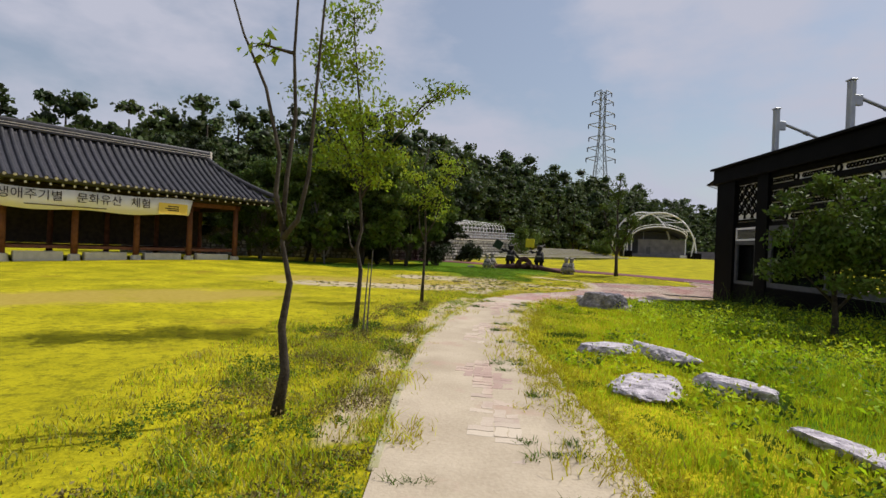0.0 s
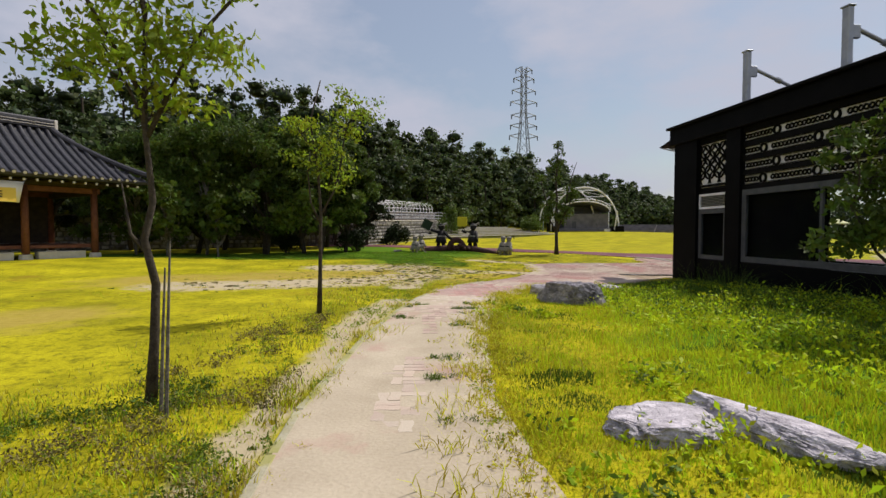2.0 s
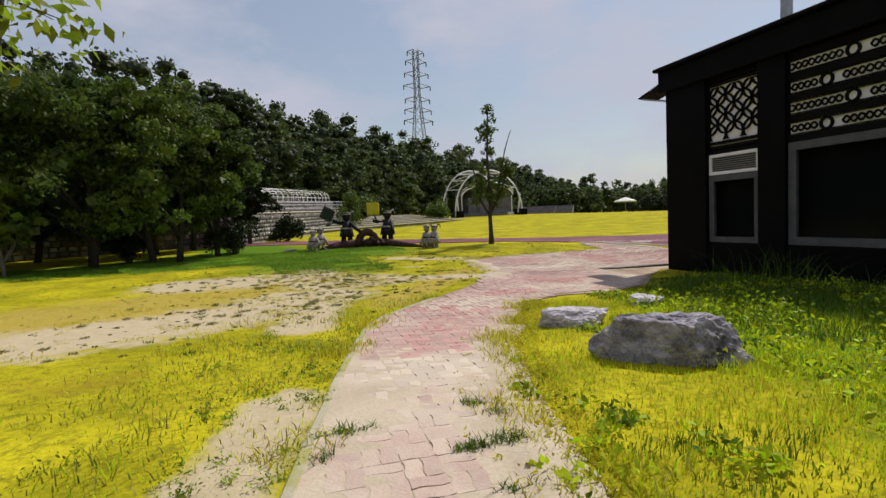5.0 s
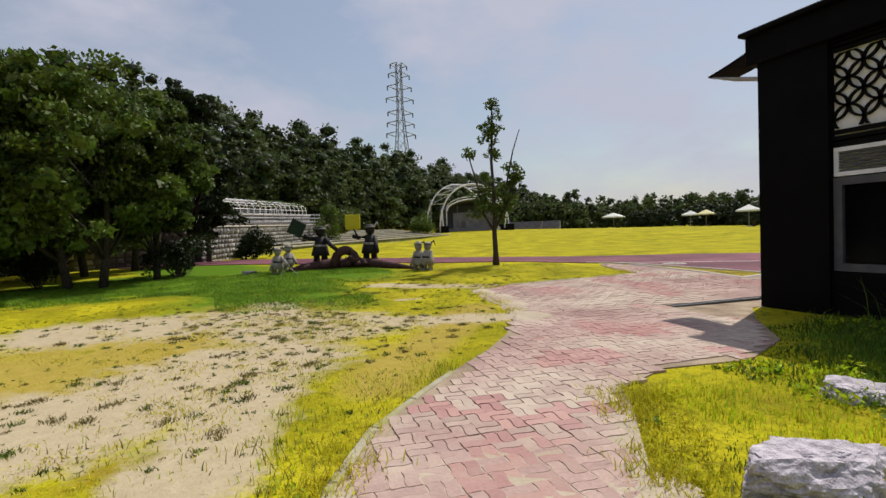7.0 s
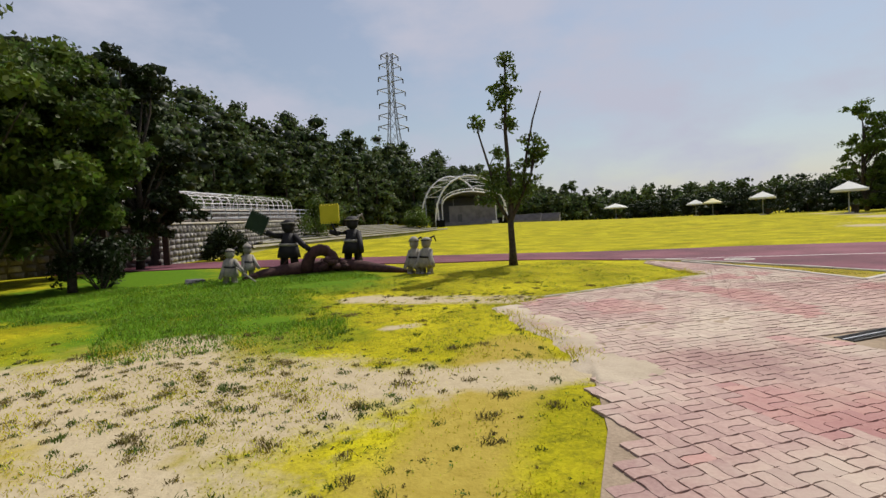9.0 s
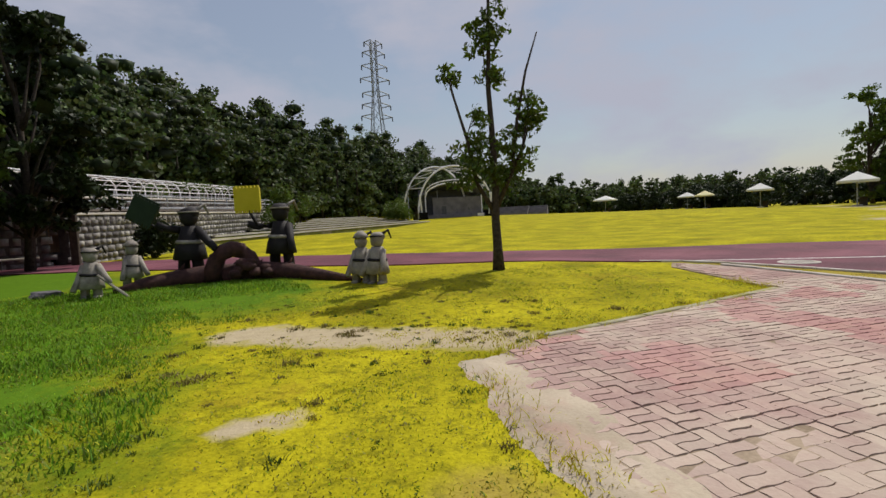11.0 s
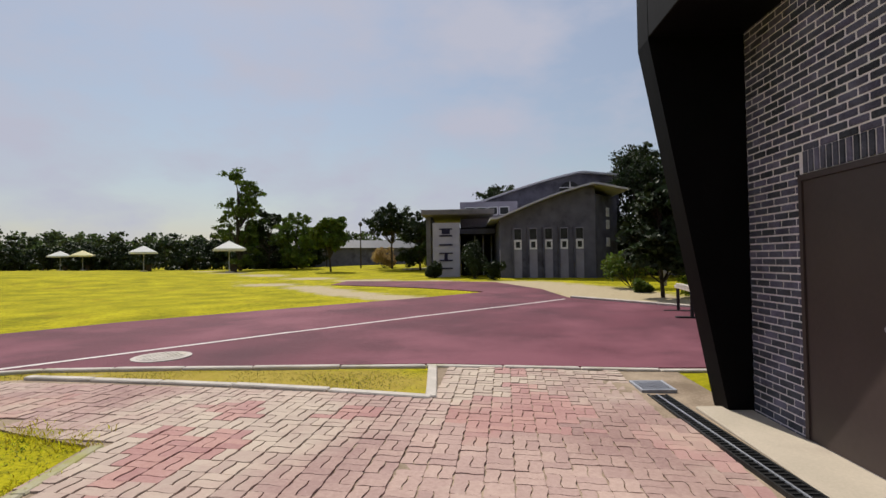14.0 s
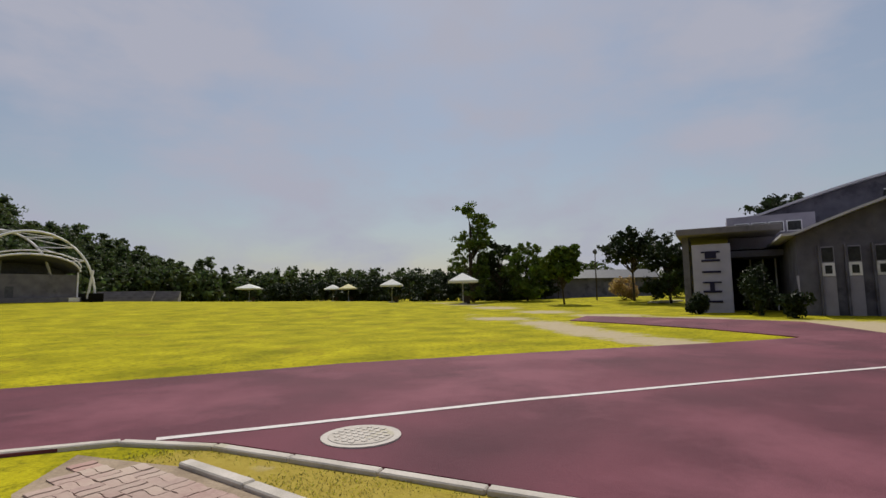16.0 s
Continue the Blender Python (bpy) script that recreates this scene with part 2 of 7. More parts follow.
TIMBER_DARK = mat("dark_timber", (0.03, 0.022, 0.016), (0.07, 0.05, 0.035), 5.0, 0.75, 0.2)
GRANITE = mat("granite", (0.50, 0.46, 0.38), (0.64, 0.59, 0.50), 5.0, 0.85, 0.2)
CLOTH = mat("banner_cloth", (0.82, 0.76, 0.68), (0.88, 0.84, 0.78), 1.0, 0.85, 0.05)
CLOTH_YELLOW = mat("banner_yellow", (0.75, 0.52, 0.08), (0.80, 0.58, 0.12), 1.0, 0.85, 0.05)
INK = mat("dark_ink", (0.03, 0.02, 0.02), (0.05, 0.03, 0.03), 4.0, 0.8, 0.0)
STONEWALL = mat("rubble_stone", (0.13, 0.12, 0.115), (0.34, 0.315, 0.30), 3.0, 0.9, 0.5, vary=0.5)
HALLBRICK = mat("grey_brick", (0.085, 0.082, 0.105), (0.155, 0.148, 0.185), 1.4, 0.85, 0.5, fine=24, spot=(0.065, 0.06, 0.08), spot_at=0.58)
HALLPANEL = mat("pale_panel", (0.24, 0.22, 0.27), (0.32, 0.30, 0.35), 1.5, 0.8, 0.1, fine=20)
ROOFSHEET = mat("grey_roof_sheet", (0.42, 0.41, 0.45), (0.54, 0.53, 0.57), 1.5, 0.6, 0.1)
PYLON = mat("weathered_pylon", (0.15, 0.16, 0.20), (0.22, 0.23, 0.27), 1.0, 0.6, 0.05)
SIGNWALL = mat("pale_sign_wall", (0.38, 0.36, 0.44), (0.46, 0.44, 0.52), 1.5, 0.8, 0.1, fine=20)
SIGNINK = mat("navy_panel", (0.012, 0.010, 0.035), (0.02, 0.016, 0.05), 3.0, 0.6, 0.05)
CANVAS = mat("parasol_canvas", (0.62, 0.62, 0.58), (0.74, 0.73, 0.68), 2.0, 0.85, 0.1)
CANVAS_CREAM = mat("cream_canvas", (0.66, 0.60, 0.32), (0.74, 0.68, 0.40), 2.0, 0.85, 0.1)
STATUE_WHITE = mat("statue_pale", (0.18, 0.16, 0.14), (0.38, 0.345, 0.29), 7.0, 0.8, 0.3, spot=(0.22, 0.19, 0.18), spot_at=0.58)
STATUE_DARK = mat("statue_dark", (0.007, 0.006, 0.007), (0.018, 0.014, 0.016), 7.0, 0.7, 0.3)
SERPENT = mat("serpent_brown", (0.028, 0.012, 0.012), (0.085, 0.035, 0.03), 9.0, 0.8, 0.6)
YELLOWPAINT = mat("yellow_board", (0.50, 0.42, 0.015), (0.60, 0.50, 0.03), 3.0, 0.7, 0.1)
GREENPAINT = mat("dark_green_board", (0.010, 0.022, 0.012), (0.02, 0.04, 0.02), 3.0, 0.7, 0.1)
SOIL = mat("soil", (0.16, 0.10, 0.06), (0.30, 0.21, 0.13), 2.0, 0.95, 0.5)
REED = leafy("reed", (0.34, 0.22, 0.08), (0.55, 0.40, 0.18), 0.3)


def glass_material():
    m = bpy.data.materials.new("window_glass")
    m.use_nodes = True
    b = m.node_tree.nodes["Principled BSDF"]
    b.inputs["Base Color"].default_value = (0.86, 0.92, 0.92, 1)
    b.inputs["Roughness"].default_value, b.inputs["Transmission Weight"].default_value, b.inputs["IOR"].default_value = 0.02, 1.0, 1.1
    return m


GLASS = glass_material()

# ---- mesh helpers ----


def part(name, bm, material, parent=None, label="", smooth=False):
    """Links a bmesh as one mesh object, under a thing or a part."""
    me = bpy.data.meshes.new(name)
    bmesh.ops.recalc_face_normals(bm, faces=bm.faces)
    bm.to_mesh(me)
    bm.free()
    if smooth:
        me.polygons.foreach_set("use_smooth", [True] * len(me.polygons))
    me.materials.append(material)
    ob = new(name, me)
    ob.parent = parent
    return tagged(ob, label)


def raw(name, verts, faces, material, parent=None, smooth=False):
    """A mesh object from whole arrays: verts n x 3, faces m x k."""
    verts, faces = np.asarray(verts, dtype=np.float32), np.asarray(faces, dtype=np.int32)
    me = bpy.data.meshes.new(name)
    k = faces.shape[1]
    me.vertices.add(len(verts))
    me.vertices.foreach_set("co", verts.ravel())
    me.loops.add(faces.size)
    me.loops.foreach_set("vertex_index", faces.ravel())
    me.polygons.add(len(faces))
    me.polygons.foreach_set("loop_start", np.arange(0, faces.size, k, dtype=np.int32))
    me.polygons.foreach_set("loop_total", np.full(len(faces), k, dtype=np.int32))
    if smooth:
        me.polygons.foreach_set("use_smooth", np.ones(len(faces), dtype=bool))
    me.update(calc_edges=True)
    me.materials.append(material)
    ob = new(name, me)
    ob.parent = parent
    return ob


def thing(name, label, category, m=None, group="", kind=""):
    ob = new(name)
    ob.empty_display_size = 0.2
    if m is not None:
        ob.matrix_basis = m
    return tagged(ob, label, category, group, kind)


def box(bm, x0, x1, y0, y1, z0, z1, m=None):
    vs = [bm.verts.new((x, y, z)) for x in (x0, x1) for y in (y0, y1) for z in (z0, z1)]
    for f in ((0, 1, 3, 2), (4, 6, 7, 5), (0, 4, 5, 1), (2, 3, 7, 6), (0, 2, 6, 4), (1, 5, 7, 3)):
        bm.faces.new([vs[i] for i in f])
    if m is not None:
        bmesh.ops.transform(bm, matrix=m, verts=vs)
    return bm


def boxed(*a, m=None):
    return box(bmesh.new(), *a, m=m)


def soft(bm, w=0.01, seg=1):
    bmesh.ops.bevel(bm, geom=bm.edges[:], offset=w, segments=seg, affect="EDGES", profile=0.6)
    return bm


def tube(bm, pts, radii, n=8, cap=True):
    """A tapered tube along points."""
    rings = []
    pts = [Vector(p) for p in pts]
    for i, p in enumerate(pts):
        d = (pts[min(i + 1, len(pts) - 1)] - pts[max(i - 1, 0)]).normalized()
        up = Vector((1, 0, 0)) if abs(d.x) < 0.8 else Vector((0, 1, 0))
        a = d.cross(up).normalized()
        b = d.cross(a)
        r = radii[i] if isinstance(radii, (list, tuple)) else radii
        rings.append([bm.verts.new(p + (a * math.cos(2 * math.pi * k / n) + b * math.sin(2 * math.pi * k / n)) * r) for k in range(n)])
    for r0, r1 in zip(rings, rings[1:]):
        for k in range(n):
            bm.faces.new((r0[k], r0[(k + 1) % n], r1[(k + 1) % n], r1[k]))
    if cap:
        bm.faces.new(rings[0][::-1])
        bm.faces.new(rings[-1])
    return bm


def tubed(pts, radii, n=8):
    return tube(bmesh.new(), pts, radii, n)


def prism(bm, poly, z0, z1, m=None):
    """A polygon in x, y pulled up from z0 to z1."""
    lo, hi = [bm.verts.new((x, y, z0)) for x, y in poly], [bm.verts.new((x, y, z1)) for x, y in poly]
    k = len(poly)
    for i in range(k):
        bm.faces.new((lo[i], lo[(i + 1) % k], hi[(i + 1) % k], hi[i]))
    bm.faces.new(lo[::-1])
    bm.faces.new(hi)
    if m is not None:
        bmesh.ops.transform(bm, matrix=m, verts=lo + hi)
    return bm


def lump(bm, centre, size, rng, rough=0.12, sub=2, turn=0.0):
    """A rounded uneven body."""
    made = bmesh.ops.create_icosphere(bm, subdivisions=sub, radius=1.0)["verts"]
    seed = Vector((rng.uniform(-50, 50), rng.uniform(-50, 50), rng.uniform(-50, 50)))
    for v in made:
        v.co *= 1 + rough * noise.noise(v.co * 1.8 + seed) * 2
        v.co = Vector((v.co.x * size[0], v.co.y * size[1], v.co.z * size[2]))
    bmesh.ops.transform(bm, matrix=pose(*centre, 0, 0, turn), verts=made)
    return bm


# ---- ground levels ----
LEVELS = np.array([(0, 0, 0), (0, 6, 0.03), (-0.6, 11.7, 0.08), (-8, 12, 0.1), (1.9, 20.4, -0.14), (4.4, 18, -0.16), (1.1, 27, 0.05),
                   (9.7, 29.6, 0.16), (4.1, 32.5, 0.28), (0, 38, 0.32), (7.8, 25.1, -0.05), (10.5, 20.1, -0.27), (12.4, 20.4, -0.3), (14.2, 20.6, -0.33),
                   (9.2, 22.5, -0.12), (15.5, 24.3, -0.14), (14.5, 27.3, -0.1), (37, 22, 0.15), (21, 23, -0.1), (25, 33, 0.0), (40, 55, 0.75),
                   (35, 83, 1.0), (9, 8, 0.05), (-12, 26, 0.28), (70, 30, 0.8), (35, 8, 0.0), (10, 55, 0.6), (-12, 0, 0.1), (14, 0, 0.0), (42, 97, 1.35)])
WOODS = [(-75, -10), (-52, 20), (-38, 38), (-27, 50), (-16, 64), (-2, 82), (14, 100), (36, 118), (70, 140), (115, 165)]


def woods_side(x, y):
    """Signed distance from the wood's edge; positive inside the wood."""
    best, side = 1e9, 0
    for (ax, ay), (bx, by) in zip(WOODS, WOODS[1:]):
        dx, dy = bx - ax, by - ay
        s = min(1, max(0, ((x - ax) * dx + (y - ay) * dy) / (dx * dx + dy * dy)))
        d = math.hypot(x - ax - s * dx, y - ay - s * dy)
        if d < best:
            best, side = d, math.copysign(1, dx * (y - ay) - dy * (x - ax))
    return best * side


def gz(x, y):
    d2 = (LEVELS[:, 0] - x) ** 2 + (LEVELS[:, 1] - y) ** 2
    w = 1 / (d2 + 4) ** 1.5
    z = float((w * LEVELS[:, 2]).sum() / w.sum())
    if x * x + y * y > 900:
        z += 9.0 * min(1, max(0, (woods_side(x, y) + 2) / 24)) ** 1.2
    return z


def near_line(x, y, pts):
    best = 1e9
    for (ax, ay), (bx, by) in zip(pts, pts[1:]):
        dx, dy = bx - ax, by - ay
        s = min(1, max(0, ((x - ax) * dx + (y - ay) * dy) / (dx * dx + dy * dy)))
        best = min(best, math.hypot(x - ax - s * dx, y - ay - s * dy))
    return best


def inside(x, y, poly):
    hit = False
    for (ax, ay), (bx, by) in zip(poly, poly[1:] + poly[:1]):
        if (ay > y) != (by > y) and x < ax + (y - ay) * (bx - ax) / (by - ay):
            hit = not hit
    return hit


PATH_L = [(-0.42, -3.0), (-0.42, 3.0), (-0.43, 5.4), (-0.3, 7.6), (0.12, 10.0), (0.75, 12.6), (1.38, 15.0), (1.84, 16.5), (2.3, 17.3), (2.8, 17.85), (3.5, 18.55), (4.3, 19.25), (5.0, 20.0)]
PATH_R = [(1.02, -3.0), (1.02, 3.0), (1.0, 5.6), (1.0, 7.7), (1.3, 9.4), (1.75, 11.3), (2.35, 13.2), (3.0, 14.8), (3.6, 15.65), (4.4, 16.7), (4.8, 17.25)]
PLAZA_EDGE = [(5.6, 17.55), (6.7, 17.35), (8.0, 17.9), (9.3, 19.2), (10.3, 20.0), (10.5, 20.05), (14.3, 20.05), (15.95, 20.05), (15.9, 22.3), (15.75, 23.3), (14.35, 23.3),
              (14.5, 25.4), (14.75, 28.2), (14.5, 29.3), (13.8, 28.7), (12.95, 26.6), (12.7, 25.75), (10.9, 25.5), (9.4, 25.3), (7.85, 25.05), (6.7, 24.6), (6.4, 23.2), (6.3, 22.3), (5.9, 21.3)]
PLAZA = PATH_L + PLAZA_EDGE[::-1] + PATH_R[::-1]
FIELD_IN = [(-14, 57), (-4, 47.5), (2.5, 42.3), (10.1, 37.6), (15.3, 34.0), (20.0, 30.9), (25.0, 26.2), (28.5, 22.3)]
TRACK_OUT = [(-17, 53), (-7, 43.6), (-0.3, 38.4), (7.6, 33.6), (12.4, 31.0), (15.0, 29.25)]
BARE_LINES = [([(-4.4, 17), (-2.5, 17.6), (0.3, 19.0), (1.4, 20.3)], 1.05), ([(1.0, 17.0), (1.5, 19.5), (1.8, 22.2)], 0.42), ([(1.9, 22.2), (3.8, 21.9), (5.9, 21.2)], 0.36), ([(4.5, 24.2), (5.0, 24.1)], 0.13), ([(1.9, 22.2), (1.8, 24.6)], 0.5), ([(-0.75, 3.5), (-0.6, 7), (-0.1, 10.5)], 0.16), ([(-0.1, 10.5), (0.3, 12.4), (0.7, 13.6)], 0.25),
              ([(4.8, 27.0), (6.4, 26.0), (7.4, 25.2)], 0.36), ([(-1.5, 23.5), (0.8, 23.4), (3, 22)], 0.9), ([(26, 24.5), (28.4, 27.5), (34, 31.5), (38, 37)], 0.8), ([(14.95, 28.2), (15.0, 27.5)], 0.08), ([(24, 17.3), (29, 18), (33, 20.5)], 1.8), ([(32, 21), (38, 28), (48, 40), (60, 52)], 1.0)]
LUSH_LINES = [([(4.2, 4), (4.8, 9), (6.6, 13.5), (8.0, 15.5)], 1.1), ([(8.5, 6), (9.3, 12), (9.6, 16.5)], 1.4), ([(-3, 30.2), (1, 31), (4, 30.5)], 1.8), ([(-12, 29), (-6, 30), (0, 34), (-1, 39)], 1.8), ([(0.5, 30), (1.9, 27.6), (1.9, 25.0)], 1.5)]
DRY_LINES = [([(14.95, 28.2), (15.1, 25), (15.0, 23.6)], 0.5), ([(-5, 18.5), (-1, 20.5), (1, 22.5)], 2.2), ([(2.6, 18.6), (4.0, 20.4), (5.6, 22.4)], 0.5), ([(-9, 9), (-5, 12)], 1.2)]


def falls(x, y, lines):
    return 0.8 * max(max(0.0, min(1.0, 1.3 - near_line(x, y, pts) / (1.7 * w))) for pts, w in lines)


def steps_from(a, b, fine_a, fine_b, fine, grow):
    out = list(np.arange(fine_a, fine_b + 1e-6, fine))
    d = fine
    while out[0] > a:
        d *= grow
        out.insert(0, out[0] - d)
    d = fine
    while out[-1] < b:
        d *= grow
        out.append(out[-1] + d)
    return out


def build_ground():
    xs, ys = steps_from(-2500, 2500, -8, 18, 0.3, 1.16), steps_from(-2500, 2500, -1, 34, 0.3, 1.16)
    verts, masks = [], []
    for y in ys:
        for x in xs:
            verts.append((x, y, gz(x, y) + 0.007 * noise.noise((x * 1.3, y * 1.3, 0))))
            close = -20 < x < 62 and -4 < y < 55
            masks.append((falls(x, y, BARE_LINES), falls(x, y, LUSH_LINES), falls(x, y, DRY_LINES)) if close else (0.0, 0.0, 0.0))
    k = len(xs)
    faces = [(j * k + i, j * k + i + 1, (j + 1) * k + i + 1, (j + 1) * k + i) for j in range(len(ys) - 1) for i in range(k - 1)]
    ob = raw("ground", verts, faces, TURF, smooth=True)
    for i, key in enumerate(("bare", "lush", "dry")):
        a = ob.data.attributes.new(key, "FLOAT", "POINT")
        a.data.foreach_set("value", [m[i] for m in masks])
    return tagged(ob, "yellow-green turf with worn sandy patches", "ground", kind="structure")


def sheet(name, poly, material, lift, step, label, category):
    """A thin paved sheet inside a polygon that follows the ground, with its edge turned down."""
    bm = bmesh.new()
    vs = [bm.verts.new((x, y, 0)) for x, y in poly]
    bm.faces.new(vs)
    x0, x1 = min(p[0] for p in poly), max(p[0] for p in poly)
    y0, y1 = min(p[1] for p in poly), max(p[1] for p in poly)
    for a, b, axis in ((x0, x1, 0), (y0, y1, 1)):
        for c in np.arange(a + step, b, step):
            co, no = ((c, 0, 0), (1, 0, 0)) if axis == 0 else ((0, c, 0), (0, 1, 0))
            bmesh.ops.bisect_plane(bm, geom=bm.verts[:] + bm.edges[:] + bm.faces[:], plane_co=co, plane_no=no)
    for v in bm.verts:
        v.co.z = gz(v.co.x, v.co.y) + lift
    rim = [e for e in bm.edges if e.is_boundary]
    low = bmesh.ops.extrude_edge_only(bm, edges=rim)["geom"]
    for v in low:
        if isinstance(v, bmesh.types.BMVert):
            v.co.z -= 0.08
    ob = part(name, bm, material)
    return tagged(ob, label, category, kind="structure")


def along(pts, step):
    """Points and directions at even steps along a line."""
    out, carry = [], 0.0
    for (ax, ay), (bx, by) in zip(pts, pts[1:]):
        d = math.hypot(bx - ax, by - ay)
        s = carry
        while s < d:
            out.append((ax + (bx - ax) * s / d, ay + (by - ay) * s / d, math.atan2(by - ay, bx - ax)))
            s += step
        carry = s - d
    return out


def kerb(name, pts, width, height, label, stone=1.0, material=None):
    top = thing(name, label, "kerb", kind="structure")
    for (ax, ay), (bx, by) in zip(pts, pts[1:]):
        ln, a = math.hypot(bx - ax, by - ay), math.atan2(by - ay, bx - ax)
        count = max(1, round(ln / stone))
        d = ln / count
        for i in range(count):
            x, y = ax + d * i * math.cos(a), ay + d * i * math.sin(a)
            bm = soft(boxed(0.006, d - 0.006, -width / 2, width / 2, -0.12, height), 0.012)
            z0, z1 = gz(x, y), gz(x + d * math.cos(a), y + d * math.sin(a))
            ob = part("kerb_stone", bm, material or KERB, top)
            ob.matrix_basis = pose(x, y, z0 + random.uniform(-0.006, 0.006), 0, -math.degrees(math.atan2(z1 - z0, d)), math.degrees(a) + random.uniform(-0.6, 0.6))
    return top


build_ground()
PATH_POLY = PATH_L[:8] + PATH_R[:10][::-1]
PLAZA_POLY = PATH_L[7:] + PLAZA_EDGE[::-1] + PATH_R[9:][::-1]
sheet("footpath", PATH_POLY, SANDY, 0.022, 0.5, "worn sandy paved footpath", "footpath")
sheet("pavement", PLAZA_POLY, JOINT, 0.016, 0.5, "paved plaza bed of dark jointing soil", "pavement")
TRACK_POLY = TRACK_OUT + [(15.35, 28.4), (15.6, 25.6), (15.85, 23.3), (15.98, 21.2), (15.9, 17.0), (17.0, 13.0), (21.7, 16.2), (25.9, 19.4), (29.5, 19.8), (33.5, 21.5), (38, 30), (34.5, 30), (30.5, 24.3), (28.7, 22.2)] + FIELD_IN[::-1]
sheet("track", TRACK_POLY, TRACK, 0.03, 1.0, "dull red asphalt running track", "track")

# white line across the track
def ribbon(name, pts, width, material, lift, label, category, step=0.8):
    vs, fs = [], []
    for x, y, a in along(pts, step):
        for s in (-1, 1):
            px, py = x - math.sin(a) * width / 2 * s, y + math.cos(a) * width / 2 * s
            vs.append((px, py, gz(px, py) + lift))
    for i in range(len(vs) // 2 - 1):
        fs.append((2 * i, 2 * i + 2, 2 * i + 3, 2 * i + 1))
    return tagged(raw(name, vs, fs, material), label, category, kind="structure")


ribbon("lane_line", [(15.1, 29.1), (18.4, 26.5), (25.7, 19.4)], 0.11, LINE, 0.037, "faded white lane line on the track", "lane line", 0.4)
kerb("track_kerb", [(14.1, 29.95), (14.9, 29.35), (15.25, 28.4), (15.5, 25.7), (15.72, 23.4), (15.86, 21.3), (15.8, 19.2)], 0.11, 0.04, "pale concrete kerb stones along the track")
kerb("bed_kerb", [(14.8, 28.2), (14.55, 25.5), (14.25, 23.22), (15.7, 23.3)], 0.12, 0.05, "pale concrete kerb round a small lawn wedge")
kerb("lawn_kerb", [(7.8, 25.07), (9.4, 25.22), (12.7, 25.66)], 0.10, 0.034, "half-buried kerb round a lawn island", 0.9, KERB_OLD)
kerb("path_kerb", PATH_L[1:11], 0.08, 0.028, "narrow concrete path edging sunk in grass", 0.8, KERB_OLD)
kerb("road_kerb", [(25.9, 19.35), (21.7, 16.15), (17.0, 12.95)], 0.16, 0.09, "pale concrete kerb at the end of the track")

# ---- black museum building ----
X0, X1, YN, YS, TOP = 10.75, 14.3, 20.2, 8.0, 4.95
wall_west = thing("wall_west", "black clad wall with screened window bays", "wall", kind="structure")
bm = bmesh.new()
box(bm, X0 - 0.12, X0 + 0.13, 18.84, 20.06, -0.6, 4.4)
box(bm, X0 - 0.10, X0 + 0.2, 16.9, 17.5, -0.6, 4.4)
box(bm, X0 - 0.10, X0 + 0.2, YS, 9.2, -0.6, 4.4)
part("pier", bm, BLACK, wall_west)
bm = bmesh.new()
box(bm, X0 - 0.06, X0 + 0.2, 17.502, 18.838, -0.6, 0.5)
box(bm, X0 - 0.06, X0 + 0.2, 9.202, 16.898, -0.6, 0.5)
part("plinth", bm, BLACK, wall_west)
part("fascia_board", soft(boxed(X0 - 0.2, X0 + 0.2, YS, YN + 0.05, 4.402, TOP), 0.015), BLACK, wall_west)

wall_north = thing("wall_north", "white-jointed dark brick wall in a black frame", "wall", kind="structure")
part("wall_core", boxed(10.9, 14.05, 19.78, 20.012, -0.6, 3.6), MORTAR, wall_north, "white mortar bed")
part("corner_pier", boxed(10.882, 10.93, 19.7, 20.035, -0.6, 4.4), BLACK_WOOD, wall_north)
bm = bmesh.new()
fin = [(19.8, -0.6), (20.23, -0.6), (20.25, -0.3), (20.95, 3.49), (20.95, 4.9), (19.8, 4.9)]
a, b = [bm.verts.new((14.06, y, z)) for y, z in fin], [bm.verts.new((14.36, y, z)) for y, z in fin]
for i in range(6):
    bm.faces.new((a[i], a[(i + 1) % 6], b[(i + 1) % 6], b[i]))
bm.faces.new(a[::-1]), bm.faces.new(b)
part("slanted_fin", bm, BLACK, wall_north, "black fin leaning outward")
part("canopy_box", soft(boxed(13.3, 14.055, 20.02, 20.95, 3.5, 4.9), 0.01), BLACK, wall_north)
part("upper_panel", boxed(10.9, 14.055, 19.78, 20.03, 3.602, 4.9), BLACK, wall_north)
canopy = thing("canopy", "thin black steel canopy with angled struts", "canopy", kind="structure")
bm = bmesh.new()
edge = [(20.1, 4.86), (20.1, 4.80), (20.8, 4.60), (21.25, 4.52), (21.25, 4.56), (20.8, 4.66)]
a, b = [bm.verts.new((10.8, y, z)) for y, z in edge], [bm.verts.new((11.5, y, z)) for y, z in edge]
for i in range(6):
    bm.faces.new((a[i], a[(i + 1) % 6], b[(i + 1) % 6], b[i]))
bm.faces.new(a[::-1]), bm.faces.new(b)
part("sheet", bm, BLACK, canopy)
for x in (10.85, 11.15, 11.45):
    part("strut", tubed([(x, 20.16, 4.2), (x, 21.2, 4.5)], 0.022, 6), STEEL, canopy)
part("front_rail", tubed([(10.8, 21.26, 4.54), (11.5, 21.26, 4.54)], 0.03, 6), STEEL, canopy)

